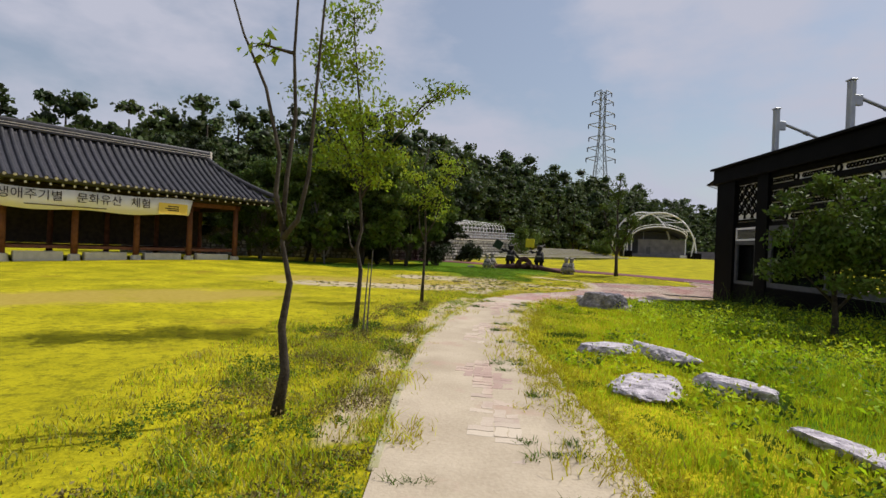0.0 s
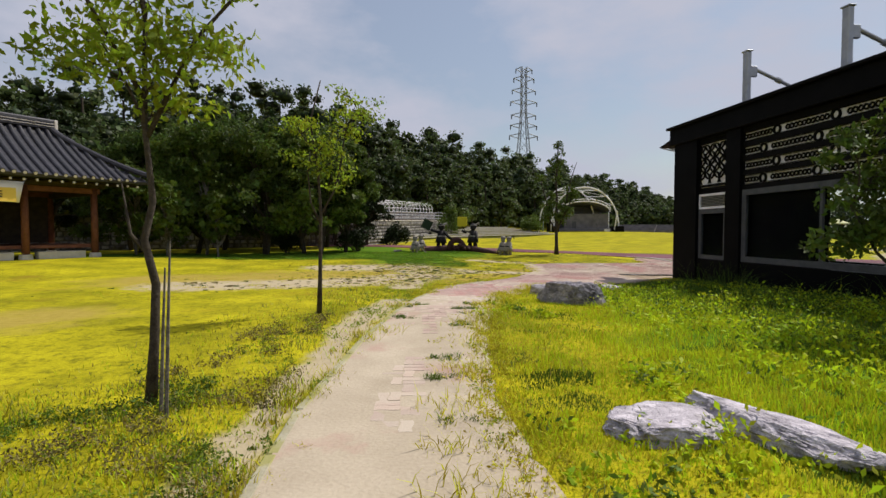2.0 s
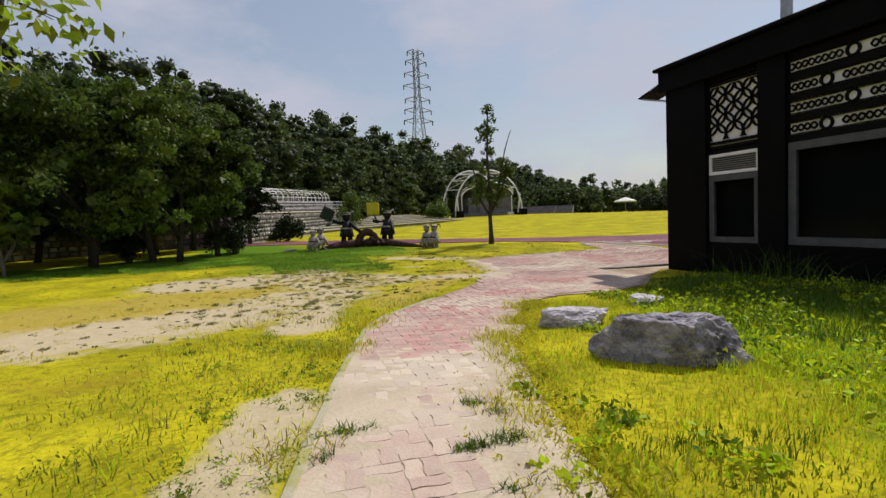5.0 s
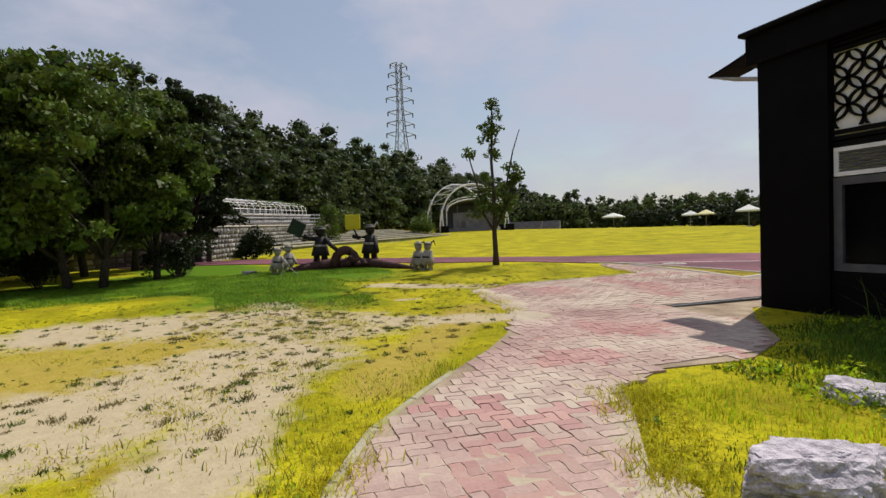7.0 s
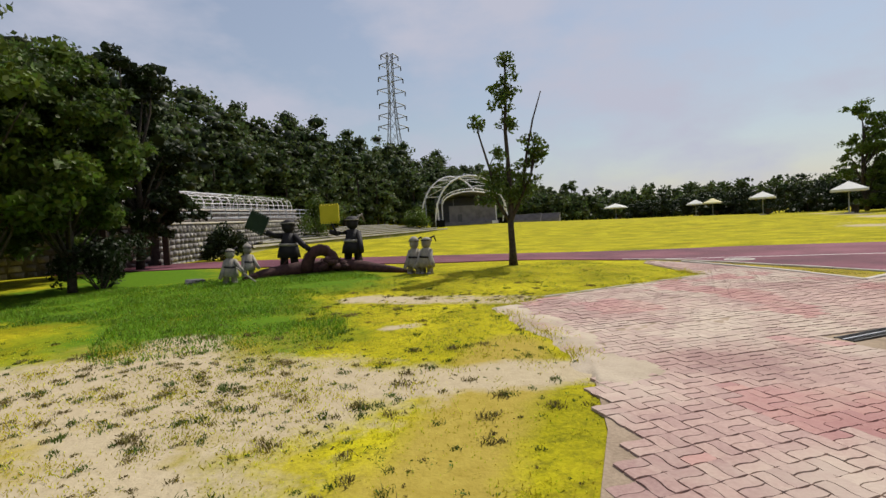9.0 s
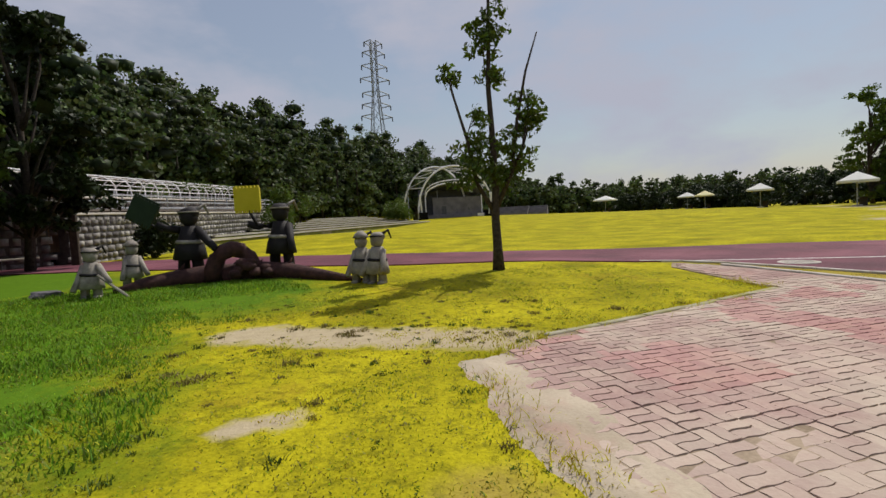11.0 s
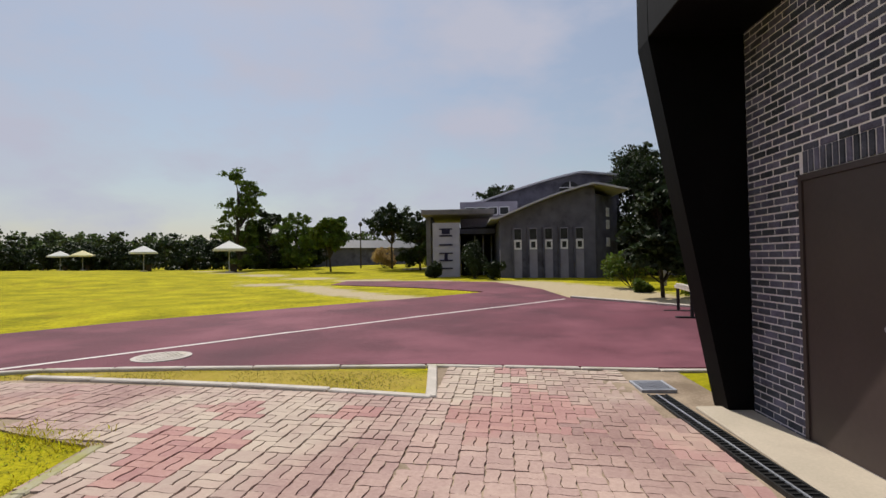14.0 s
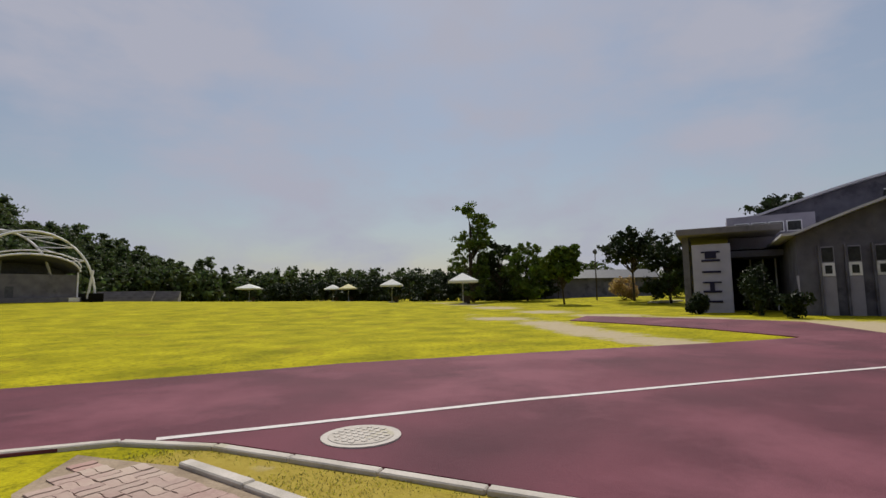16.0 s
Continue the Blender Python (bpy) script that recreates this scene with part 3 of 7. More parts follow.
wall_east = thing("wall_east", "dark wall with wide see-through windows", "wall", kind="structure")
bm = bmesh.new()
for y0, y1 in ((18.9, 19.77), (YS, 9.0), (14.6, 15.2)):
    box(bm, X1 - 0.2, X1, y0, y1, -0.6, 4.4)
part("pier", bm, BLACK, wall_east)
part("plinth", boxed(X1 - 0.2, X1, YS, 19.77, -0.6, 0.5), BLACK, wall_east)
part("fascia_board", boxed(X1 - 0.2, X1, YS, 19.77, 2.75, 4.9), BLACK, wall_east)
tagged(part("wall_south", boxed(X0, X1, YS - 0.2, YS, -0.6, 4.9), BLACK), "black end wall", "wall", kind="structure")
tagged(part("roof", soft(boxed(X0 - 0.32, X1 + 0.1, YS - 0.3, YN + 0.12, TOP + 0.002, TOP + 0.09), 0.02), BLACK), "flat black roof edge", "roof", kind="structure")
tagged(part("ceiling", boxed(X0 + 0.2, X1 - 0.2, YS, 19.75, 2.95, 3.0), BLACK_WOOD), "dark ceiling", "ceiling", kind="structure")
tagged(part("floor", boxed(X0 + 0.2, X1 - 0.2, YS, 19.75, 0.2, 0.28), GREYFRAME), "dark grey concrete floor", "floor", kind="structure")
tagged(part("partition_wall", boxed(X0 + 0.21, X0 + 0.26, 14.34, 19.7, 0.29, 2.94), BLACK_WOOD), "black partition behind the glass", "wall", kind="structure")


def frame_bars(top, y0, y1, z0, z1, w, material, depth=0.09, x=X0, name="window_frame"):
    bm = bmesh.new()
    box(bm, x - 0.03, x - 0.03 + depth, y0, y0 + w, z0, z1)
    box(bm, x - 0.03, x - 0.03 + depth, y1 - w, y1, z0, z1)
    box(bm, x - 0.03, x - 0.03 + depth, y0 + w, y1 - w, z0, z0 + w)
    box(bm, x - 0.03, x - 0.03 + depth, y0 + w, y1 - w, z1 - w, z1)
    return part(name, bm, material, top)


window_1 = thing("window_1", "narrow window with grey frame and dark glass", "window", kind="structure")
frame_bars(window_1, 17.51, 18.82, 0.52, 2.1, 0.13, GREYFRAME)
part("pane", boxed(X0 + 0.02, X0 + 0.03, 17.64, 18.69, 0.65, 1.97), GLASS, window_1).visible_shadow = False
vent = thing("transom_vent", "white framed louvre vent above a window", "vent", kind="structure")
frame_bars(vent, 17.52, 18.81, 2.12, 2.6, 0.07, WHITE, 0.1, name="frame")
for i in range(7):
    part("slat", boxed(X0 - 0.005, X0 + 0.04, 17.59, 18.74, 0, 0.03, m=pose(0, 0, 2.2 + i * 0.048)), GREYFRAME, vent)
part("backing", boxed(X0 + 0.05, X0 + 0.06, 17.59, 18.74, 2.19, 2.53), WHITE, vent)
window_2 = thing("window_2", "long display window with grey posts", "window", kind="structure")
frame_bars(window_2, 9.22, 16.88, 0.52, 2.6, 0.16, GREYFRAME)
for y in (14.3, 11.8):
    part("mullion", boxed(X0 - 0.02, X0 + 0.05, y - 0.035, y + 0.035, 0.68, 2.44), GREYFRAME, window_2)
for y0, y1 in ((9.38, 11.765), (11.835, 14.265), (14.335, 16.72)):
    part("pane", boxed(X0 + 0.015, X0 + 0.025, y0, y1, 0.68, 2.44), GLASS, window_2).visible_shadow = False


def ring(bm, y, z, r, w, x0, x1, n=24):
    """A flat ring standing in the wall's plane."""
    vs = []
    for k in range(n):
        c, s = math.cos(2 * math.pi * k / n), math.sin(2 * math.pi * k / n)
        vs.append([bm.verts.new((x, y + q * c, z + q * s)) for x, q in ((x0, r - w), (x0, r + w), (x1, r + w), (x1, r - w))])
    for k in range(n):
        p, q = vs[k], vs[(k + 1) % n]
        for j in range(4):
            bm.faces.new((p[j], q[j], q[(j + 1) % 4], p[(j + 1) % 4]))


def wave(bm, y0, y1, z, amp, period, phase, w, x0, x1):
    n = int((y1 - y0) / period * 10)
    prev = None
    for k in range(n + 1):
        y = y0 + (y1 - y0) * k / n
        c = z + amp * math.sin(2 * math.pi * (y - y0) / period + phase)
        cur = [bm.verts.new(p) for p in ((x0, y, c - w), (x0, y, c + w), (x1, y, c + w), (x1, y, c - w))]
        if prev:
            for j in range(4):
                bm.faces.new((prev[j], cur[j], cur[(j + 1) % 4], prev[(j + 1) % 4]))
        else:
            bm.faces.new(cur)
        prev = cur
    bm.faces.new(prev[::-1])


screen_1 = thing("ring_screen", "black interlaced ring lattice over white board", "screen", kind="structure")
part("board", boxed(X0 + 0.06, X0 + 0.1, 17.5, 18.84, 2.78, 4.2), WHITE, screen_1, "white backing board")
bm = bmesh.new()
for i in range(8):
    for j in range(8):
        if (i + j) % 2 == 0:
            y, z = 17.5 + 0.0 + i * 0.2225, 2.95 + j * 0.2225 - 0.1
            if 17.45 < y < 18.9 and 2.85 < z < 4.2:
                ring(bm, min(max(y, 17.5), 18.84), z, 0.222, 0.018, X0 + 0.005, X0 + 0.055)
bmesh.ops.bisect_plane(bm, geom=bm.verts[:] + bm.edges[:] + bm.faces[:], plane_co=(0, 17.502, 0), plane_no=(0, -1, 0), clear_outer=True)
bmesh.ops.bisect_plane(bm, geom=bm.verts[:] + bm.edges[:] + bm.faces[:], plane_co=(0, 18.838, 0), plane_no=(0, 1, 0), clear_outer=True)
bmesh.ops.bisect_plane(bm, geom=bm.verts[:] + bm.edges[:] + bm.faces[:], plane_co=(0, 0, 4.17), plane_no=(0, 0, 1), clear_outer=True)
bmesh.ops.bisect_plane(bm, geom=bm.verts[:] + bm.edges[:] + bm.faces[:], plane_co=(0, 0, 2.93), plane_no=(0, 0, -1), clear_outer=True)
part("lattice", bm, BLACK_WOOD, screen_1)
for z0, z1 in ((2.62, 2.70), (2.73, 2.80), (2.83, 2.90), (4.2, 4.26), (4.29, 4.34), (4.36, 4.395)):
    part("slat", boxed(X0 - 0.01, X0 + 0.058, 17.503, 18.837, z0, z1), BLACK_WOOD, screen_1)
screen_2 = thing("chain_screen", "white boards cut with black chain pattern", "screen", kind="structure")
part("bottom_slat", boxed(X0 - 0.02, X0 + 0.1, 9.21, 16.89, 2.605, 2.745), BLACK_WOOD, screen_2)
part("board", boxed(X0 + 0.06, X0 + 0.1, 9.21, 16.89, 2.746, 4.395), WHITE, screen_2, "white backing board")
for i in range(4):
    zc = 2.88 + i * 0.41
    bm = bmesh.new()
    y = 9.25 - 0.45 * (i % 2)
    while y < 16.8:
        if y > 9.3:
            ring(bm, y + 0.13, zc, 0.105, 0.02, X0 + 0.0, X0 + 0.058)
        a0, a1 = max(9.25, y + 0.3), min(16.85, y + 1.55)
        if a1 - a0 > 0.2:
            wave(bm, a0, a1, zc, 0.06, 0.25, 0, 0.017, X0 + 0.005, X0 + 0.05)
            wave(bm, a0, a1, zc, 0.06, 0.25, math.pi, 0.017, X0 + 0.012, X0 + 0.054)
        y += 1.7
    part("chain", bm, BLACK_WOOD, screen_2)
    part("slat", boxed(X0 - 0.015, X0 + 0.058, 9.21, 16.89, zc + 0.135, zc + 0.275), BLACK_WOOD, screen_2)
    for dz in (-0.118, 0.108):
        part("thin_slat", boxed(X0 + 0.0, X0 + 0.058, 9.21, 16.89, zc + dz, zc + dz + 0.012), BLACK_WOOD, screen_2)

door = thing("door_1", "closed double steel door painted dark brown", "door", kind="structure")
part("door_leaf", soft(boxed(11.4, 12.318, 20.0, 20.02, -0.24, 1.9), 0.004), DOOR, door)
part("door_leaf", soft(boxed(12.326, 13.245, 20.0, 20.02, -0.24, 1.9), 0.004), DOOR, door)
bm = bmesh.new()
box(bm, 11.36, 11.4, 19.95, 20.035, -0.24, 1.95)
box(bm, 13.245, 13.285, 19.95, 20.035, -0.24, 1.95)
box(bm, 11.4, 13.245, 19.95, 20.035, 1.9, 1.95)
part("door_frame", bm, DOOR, door)
for x in (12.2, 12.32, 12.44):
    bm = tubed([(x, 20.02, 0.78), (x, 20.032, 0.78)], [0.03, 0.026], 12)
    tube(bm, [(x, 20.03, 0.78), (x, 20.042, 0.78)], 0.02, 12)
    part("door_handle", bm, STEEL, door, "small steel knob")
tagged(part("threshold_slab", soft(prism(bmesh.new(), [(10.45, 20.02), (14.2, 20.02), (14.2, 20.52), (10.2, 20.6)], -0.5, -0.238), 0.01), SLAB), "pale concrete apron below the brick wall", "slab", kind="structure")

Z0, Z1 = gz(9.0, 20.7) + 0.03, gz(14.72, 20.7) + 0.03
drain = thing("drain_channel", "black slotted drain channel with steel edges", "drain", pose(9.0, 20.7, Z0, 0, -math.degrees(math.atan2(Z1 - Z0, 5.72)), 0), kind="structure")
part("trough", boxed(0, 5.72, -0.08, 0.1, -0.2, -0.012), BLACK_WOOD, drain)
for y, m in ((-0.1, DARKSTEEL), (0.005, STEEL), (0.1, DARKSTEEL)):
    part("edge_rail", boxed(0, 5.72, y, y + 0.016, -0.08, 0.0), m, drain)
for i in range(95):
    part("grate_bar", boxed(0.03 + i * 0.06, 0.045 + i * 0.06, -0.083, 0.1, -0.02, -0.004), DARKSTEEL, drain)
grate = thing("drain_grate", "square grey steel drain grate", "grate", kind="structure")
bm = bmesh.new()
box(bm, 14.8, 15.25, 20.45, 20.48, -0.3, -0.232), box(bm, 14.8, 15.25, 20.82, 20.85, -0.3, -0.232)
box(bm, 14.8, 14.83, 20.48, 20.82, -0.3, -0.232), box(bm, 15.22, 15.25, 20.48, 20.82, -0.3, -0.232)
part("grate_frame", bm, STEEL, grate)
for i in range(9):
    part("grate_bar", boxed(14.845 + i * 0.042, 14.862 + i * 0.042, 20.48, 20.82, -0.27, -0.233), STEEL, grate)
part("pit", boxed(14.83, 15.22, 20.48, 20.82, -0.5, -0.29), DARKSTEEL, grate)

manhole = thing("manhole_cover", "round pale cast manhole cover on red asphalt", "manhole", pose(16.12, 27.35, gz(16.12, 27.35) + 0.028))
part("cover", soft(tubed([(0, 0, -0.05), (0, 0, 0.022)], [0.33, 0.33], 32), 0.006), KERB, manhole)
part("ring", tubed([(0, 0, -0.05), (0, 0, 0.014)], [0.40, 0.40], 32), CONCRETE, manhole)
for i in range(7):
    for j in range(7):
        x, y = (i - 3) * 0.085, (j - 3) * 0.085
        if math.hypot(x, y) < 0.29:
            part("stud", boxed(x - 0.022, x + 0.022, y - 0.022, y + 0.022, 0.02, 0.028), CONCRETE, manhole)


def mast(x, y):
    top = thing("roof_mast", "pale steel mast with sloping tie arm", "mast", pose(x, y, TOP + 0.09), "masts on the black roof")
    part("pole", soft(boxed(-0.075, 0.075, -0.09, 0.09, 0, 1.56), 0.015), STEEL, top)
    part("cap", soft(boxed(-0.10, 0.10, -0.12, 0.12, 1.562, 1.6), 0.01), STEEL, top)
    part("bracket", soft(boxed(0.077, 0.3, -0.05, 0.05, 0.86, 1.16), 0.01), STEEL, top)
    part("tie_arm", tubed([(0.2, 0, 1.1), (1.2, 0, 0.72), (3.0, 0, 0.03)], [0.05, 0.05, 0.05], 8), STEEL, top)
    part("collar", tubed([(0.95, 0, 0.82), (1.1, 0, 0.76)], [0.075, 0.075], 8), STEEL, top)
    return top


mast(10.94, 17.07)
mast(11.13, 14.14)
mast(11.2, 11.2)

# ---- trees ----


def leaves_at(points, size, rng, droop=0.0, narrow=0.5):
    """Small folded leaf blades round given points."""
    p = np.asarray(points, dtype=np.float64)
    n = len(p)
    d = rng.normal(size=(n, 3))
    d[:, 2] -= droop
    d /= np.linalg.norm(d, axis=1, keepdims=True)
    u = rng.normal(size=(n, 3))
    s = np.cross(d, u)
    s /= np.linalg.norm(s, axis=1, keepdims=True)
    ln = size * rng.uniform(0.6, 1.3, size=(n, 1))
    nrm = np.cross(d, s)
    v = np.stack([p - d * ln * 0.5, p + s * ln * narrow * 0.5 + nrm * ln * 0.12, p + d * ln * 0.5, p - s * ln * narrow * 0.5 + nrm * ln * 0.12], axis=1).reshape(-1, 3)
    f = np.arange(4 * n).reshape(-1, 4)
    return v, f


def clumps(centres, radii, per, rng, hollow=0.35):
    out = []
    for c, r in zip(centres, radii):
        k = max(4, int(per * (r[0] * r[1] * r[2]) ** (2 / 3)))
        d = rng.normal(size=(k, 3))
        d /= np.linalg.norm(d, axis=1, keepdims=True)
        q = rng.uniform(hollow, 1.0, size=(k, 1)) ** 0.6
        out.append(np.asarray(c) + d * q * np.asarray(r))
    return np.concatenate(out)


def limb(rng, start, end, bend=0.12, n=5):
    a, b = Vector(start), Vector(end)
    pts = []
    off = Vector((rng.uniform(-1, 1), rng.uniform(-1, 1), rng.uniform(-0.3, 0.6))) * bend * (b - a).length
    for i in range(n):
        s = i / (n - 1)
        pts.append(a.lerp(b, s) + off * math.sin(math.pi * s))
    return pts


def young_tree(name, x, y, stems, tufts, leaf, count, trunk_mat, leaf_mat, label, seed, r0=0.055, twig=True):
    """A slender tree: stems are lines of (dx, dy, z) points, the first one the trunk; tufts are (dx, dy, z, rx, rz)."""
    rng = np.random.default_rng(seed)
    prng = random.Random(seed)
    top = thing(name, label, "tree", pose(x, y, gz(x, y)))
    bm = bmesh.new()
    ends = []
    for i, pts in enumerate(stems):
        a = r0 if i == 0 else r0 * 0.5
        k = len(pts)
        tube(bm, pts, [a * (1 - 0.75 * j / (k - 1)) * (1.25 if i == 0 and j == 0 else 1) for j in range(k)], 8)
        ends += [Vector(p) for p in pts[1:]]
    cs, rs = [], []
    for dx, dy, z, rx, rz in tufts:
        c = Vector((dx, dy, z))
        near = min(ends, key=lambda p: (p - c).length + (2 if p.z > c.z else 0))
        ln = limb(prng, near, c)
        tube(bm, ln, [0.016 * (1 - 0.6 * j / 4) for j in range(5)], 5)
        for _ in range(7):
            q = c + Vector((prng.uniform(-1, 1) * rx, prng.uniform(-1, 1) * rx, prng.uniform(-1, 1) * rz)) * 0.7
            if twig:
                tube(bm, limb(prng, ln[prng.randint(2, 4)], q, 0.15, 4), [0.008, 0.006, 0.004, 0.002], 4)
            cs.append(q)
            rs.append((rx * 0.62, rx * 0.62, rz * 0.55))
    part("trunk", bm, trunk_mat, top, smooth=True)
    total = sum((a * b * c) ** (2 / 3) for a, b, c in rs)
    v, f = leaves_at(clumps(cs, rs, count / total, rng, 0.1), leaf, rng, 0.5)
    raw("crown", v, f, leaf_mat, top)
    return top


young_tree("young_tree", -1.33, 3.88, [[(0, 0, -0.05), (0.06, 0, 0.35), (0.02, 0, 0.7), (0.07, 0, 1.05), (0.0, 0, 1.35), (-0.01, 0, 1.52)],
                                       [(-0.01, 0, 1.5), (-0.07, 0, 1.75), (-0.05, 0, 2.05), (-0.2, 0.05, 2.6), (-0.42, 0.1, 3.05), (-0.6, 0.1, 3.6)],
                                       [(-0.01, 0, 1.45), (-0.02, 0.1, 1.9), (0.03, 0.1, 2.4), (0.0, 0.1, 2.9), (0.02, 0.1, 3.6), (0.02, 0.1, 4.2)],
                                       [(0.0, 0, 1.4), (0.13, -0.05, 1.55), (0.2, -0.05, 1.9), (0.22, 0, 2.6), (0.26, 0, 3.3), (0.3, 0, 4.2)]],
           [(-0.24, 0.05, 2.95, 0.14, 0.16), (-0.6, 0.1, 3.9, 0.5, 0.35), (0.05, 0.1, 4.4, 0.5, 0.4), (0.45, 0, 4.3, 0.5, 0.4)], 0.085, 1100, BARK, LEAF, "slender young tree with three wavy bare stems", 3, 0.046)
young_tree("young_tree", -1.5, 7.95, [[(0, 0, -0.05), (0.04, 0, 0.5), (0.06, 0, 0.95), (-0.02, 0, 1.3), (0.05, 0, 1.6), (0.0, 0, 2.2), (0.02, 0, 3.0), (-0.1, 0, 3.9), (-0.2, 0, 4.8)],
                                      [(0.03, 0, 1.15), (-0.12, 0, 1.35), (-0.2, 0.05, 1.75)],
                                      [(0.02, 0, 2.1), (0.35, 0.1, 2.9), (0.8, 0.2, 3.5), (1.4, 0.1, 4.0)],
                                      [(0, 0, 2.4), (-0.4, -0.1, 3.2), (-0.75, -0.2, 4.1)]],
           [(0.1, 0, 2.6, 0.45, 0.3), (-0.35, 0.1, 2.85, 0.5, 0.3), (0.4, 0.1, 2.95, 0.5, 0.4), (0.0, 0, 3.2, 0.6, 0.45), (-0.5, 0, 3.6, 0.6, 0.4), (0.6, 0.1, 3.5, 0.5, 0.3), (1.2, 0.1, 3.9, 0.45, 0.2),
            (-0.1, 0, 4.2, 0.55, 0.45), (-0.7, -0.1, 4.4, 0.45, 0.35), (-0.2, 0, 5.0, 0.45, 0.4), (0.05, 0.2, 2.35, 0.25, 0.12)], 0.08, 5200, BARK, LEAF, "leafy young tree beside the footpath with twin stakes", 4, 0.042)
young_tree("young_tree", -0.66, 12.0, [[(0, 0, -0.05), (0.02, 0, 0.6), (0.03, 0, 1.2), (0.04, 0, 1.6), (0.0, 0, 2.3), (-0.12, 0, 3.1), (0.05, 0, 3.75)],
                                       [(0.03, 0, 1.45), (-0.12, 0, 1.8), (-0.16, 0, 2.3), (-0.1, 0, 2.7)],
                                       [(0.04, 0, 1.6), (0.3, 0.1, 2.1), (0.42, 0.1, 2.9), (0.6, 0.1, 3.4)]],
           [(-0.1, 0, 2.55, 0.45, 0.3), (0.3, 0.1, 2.5, 0.4, 0.3), (0.45, 0, 3.0, 0.4, 0.3), (-0.3, 0, 2.95, 0.4, 0.2), (0.75, 0.1, 3.35, 0.45, 0.25), (0.2, 0, 2.15, 0.3, 0.2), (-0.45, 0.1, 3.1, 0.3, 0.15), (0.5, 0.1, 3.55, 0.3, 0.15)],
           0.075, 1500, BARK, LEAF, "thin young tree with light green tufts", 5, 0.038)
young_tree("young_tree", 9.98, 29.85, [[(0, 0, -0.05), (0.0, 0, 0.5), (-0.02, 0, 1.2), (0.02, 0, 1.8), (0.0, 0, 2.8), (-0.05, 0, 3.9), (0.02, 0, 5.0), (0.05, 0, 5.9)],
                                      [(0, 0, 1.2), (-0.35, 0.15, 1.9), (-0.5, 0.2, 2.8), (-0.75, 0.3, 3.8), (-0.85, 0.3, 4.3)],
                                      [(0, 0, 1.3), (0.35, -0.15, 2.1), (0.5, -0.2, 3.2), (0.7, -0.3, 4.2), (0.95, -0.4, 5.0)],
                                      [(0.3, -0.1, 2.0), (0.62, -0.2, 2.6), (0.75, -0.3, 3.6)]],
           [(-0.45, 0.1, 2.1, 0.5, 0.4), (0.1, 0, 2.0, 0.5, 0.35), (0.45, -0.2, 2.3, 0.45, 0.4), (-0.5, 0.2, 2.7, 0.45, 0.35), (0.2, 0, 2.8, 0.45, 0.35), (0.7, -0.3, 3.1, 0.4, 0.35), (0.6, -0.2, 3.6, 0.35, 0.25),
            (-0.8, 0.3, 4.2, 0.28, 0.25), (0.0, 0, 4.1, 0.3, 0.3), (-0.1, 0, 4.7, 0.4, 0.35), (0.05, 0, 5.3, 0.35, 0.35), (-0.4, 0, 5.1, 0.2, 0.15), (0.05, 0, 5.9, 0.3, 0.3), (-0.3, 0.1, 3.3, 0.25, 0.25), (0.85, -0.3, 3.3, 0.3, 0.2)],
           0.13, 3800, BARK, LEAF_MID, "upright young tree on the lawn island", 6, 0.115)
young_tree("round_tree", 7.2, 9.3, [[(0, 0, -0.1), (0.0, 0, 0.4), (-0.05, 0, 0.9), (0.05, 0, 1.5), (0, 0, 2.2), (0, 0, 2.8)], [(0, 0, 0.5), (0.3, -0.2, 1.0), (0.6, -0.3, 1.6)], [(0, 0, 0.6), (-0.4, 0.2, 1.1), (-0.7, 0.3, 1.7)]],
           [(0, 0, 1.5, 0.7, 0.5), (0.6, -0.3, 1.5, 0.6, 0.5), (-0.6, 0.2, 1.5, 0.6, 0.45), (0.1, 0, 2.1, 0.7, 0.4), (-0.5, 0.2, 2.1, 0.5, 0.35), (0.6, -0.3, 2.1, 0.55, 0.4), (0.1, 0, 2.7, 0.5, 0.3), (-0.2, 0.1, 2.9, 0.3, 0.2), (0.1, -0.4, 1.1, 0.6, 0.3), (0.5, -0.3, 2.6, 0.35, 0.25), (0.9, -0.5, 1.8, 0.55, 0.5), (0.95, -0.5, 2.4, 0.4, 0.3), (0.0, -0.5, 1.9, 0.5, 0.4), (-0.7, 0.3, 2.5, 0.35, 0.25)],
           0.11, 9500, BARK, LEAF_MID, "round-headed small tree by the black wall", 7, 0.06)
for x, y, h in ((-1.32, 7.7, 1.1), (-1.25, 7.62, 1.3)):
    st = thing("tree_stake", "thin bare stake in weeds beside a young tree", "stake", pose(x, y, gz(x, y)), "stakes at the young tree")
    part("cane", tubed([(0, 0, -0.05), (0.02, 0.01, h * 0.5), (0.05, 0, h)], [0.014, 0.012, 0.006], 6), BARK_PALE, st)


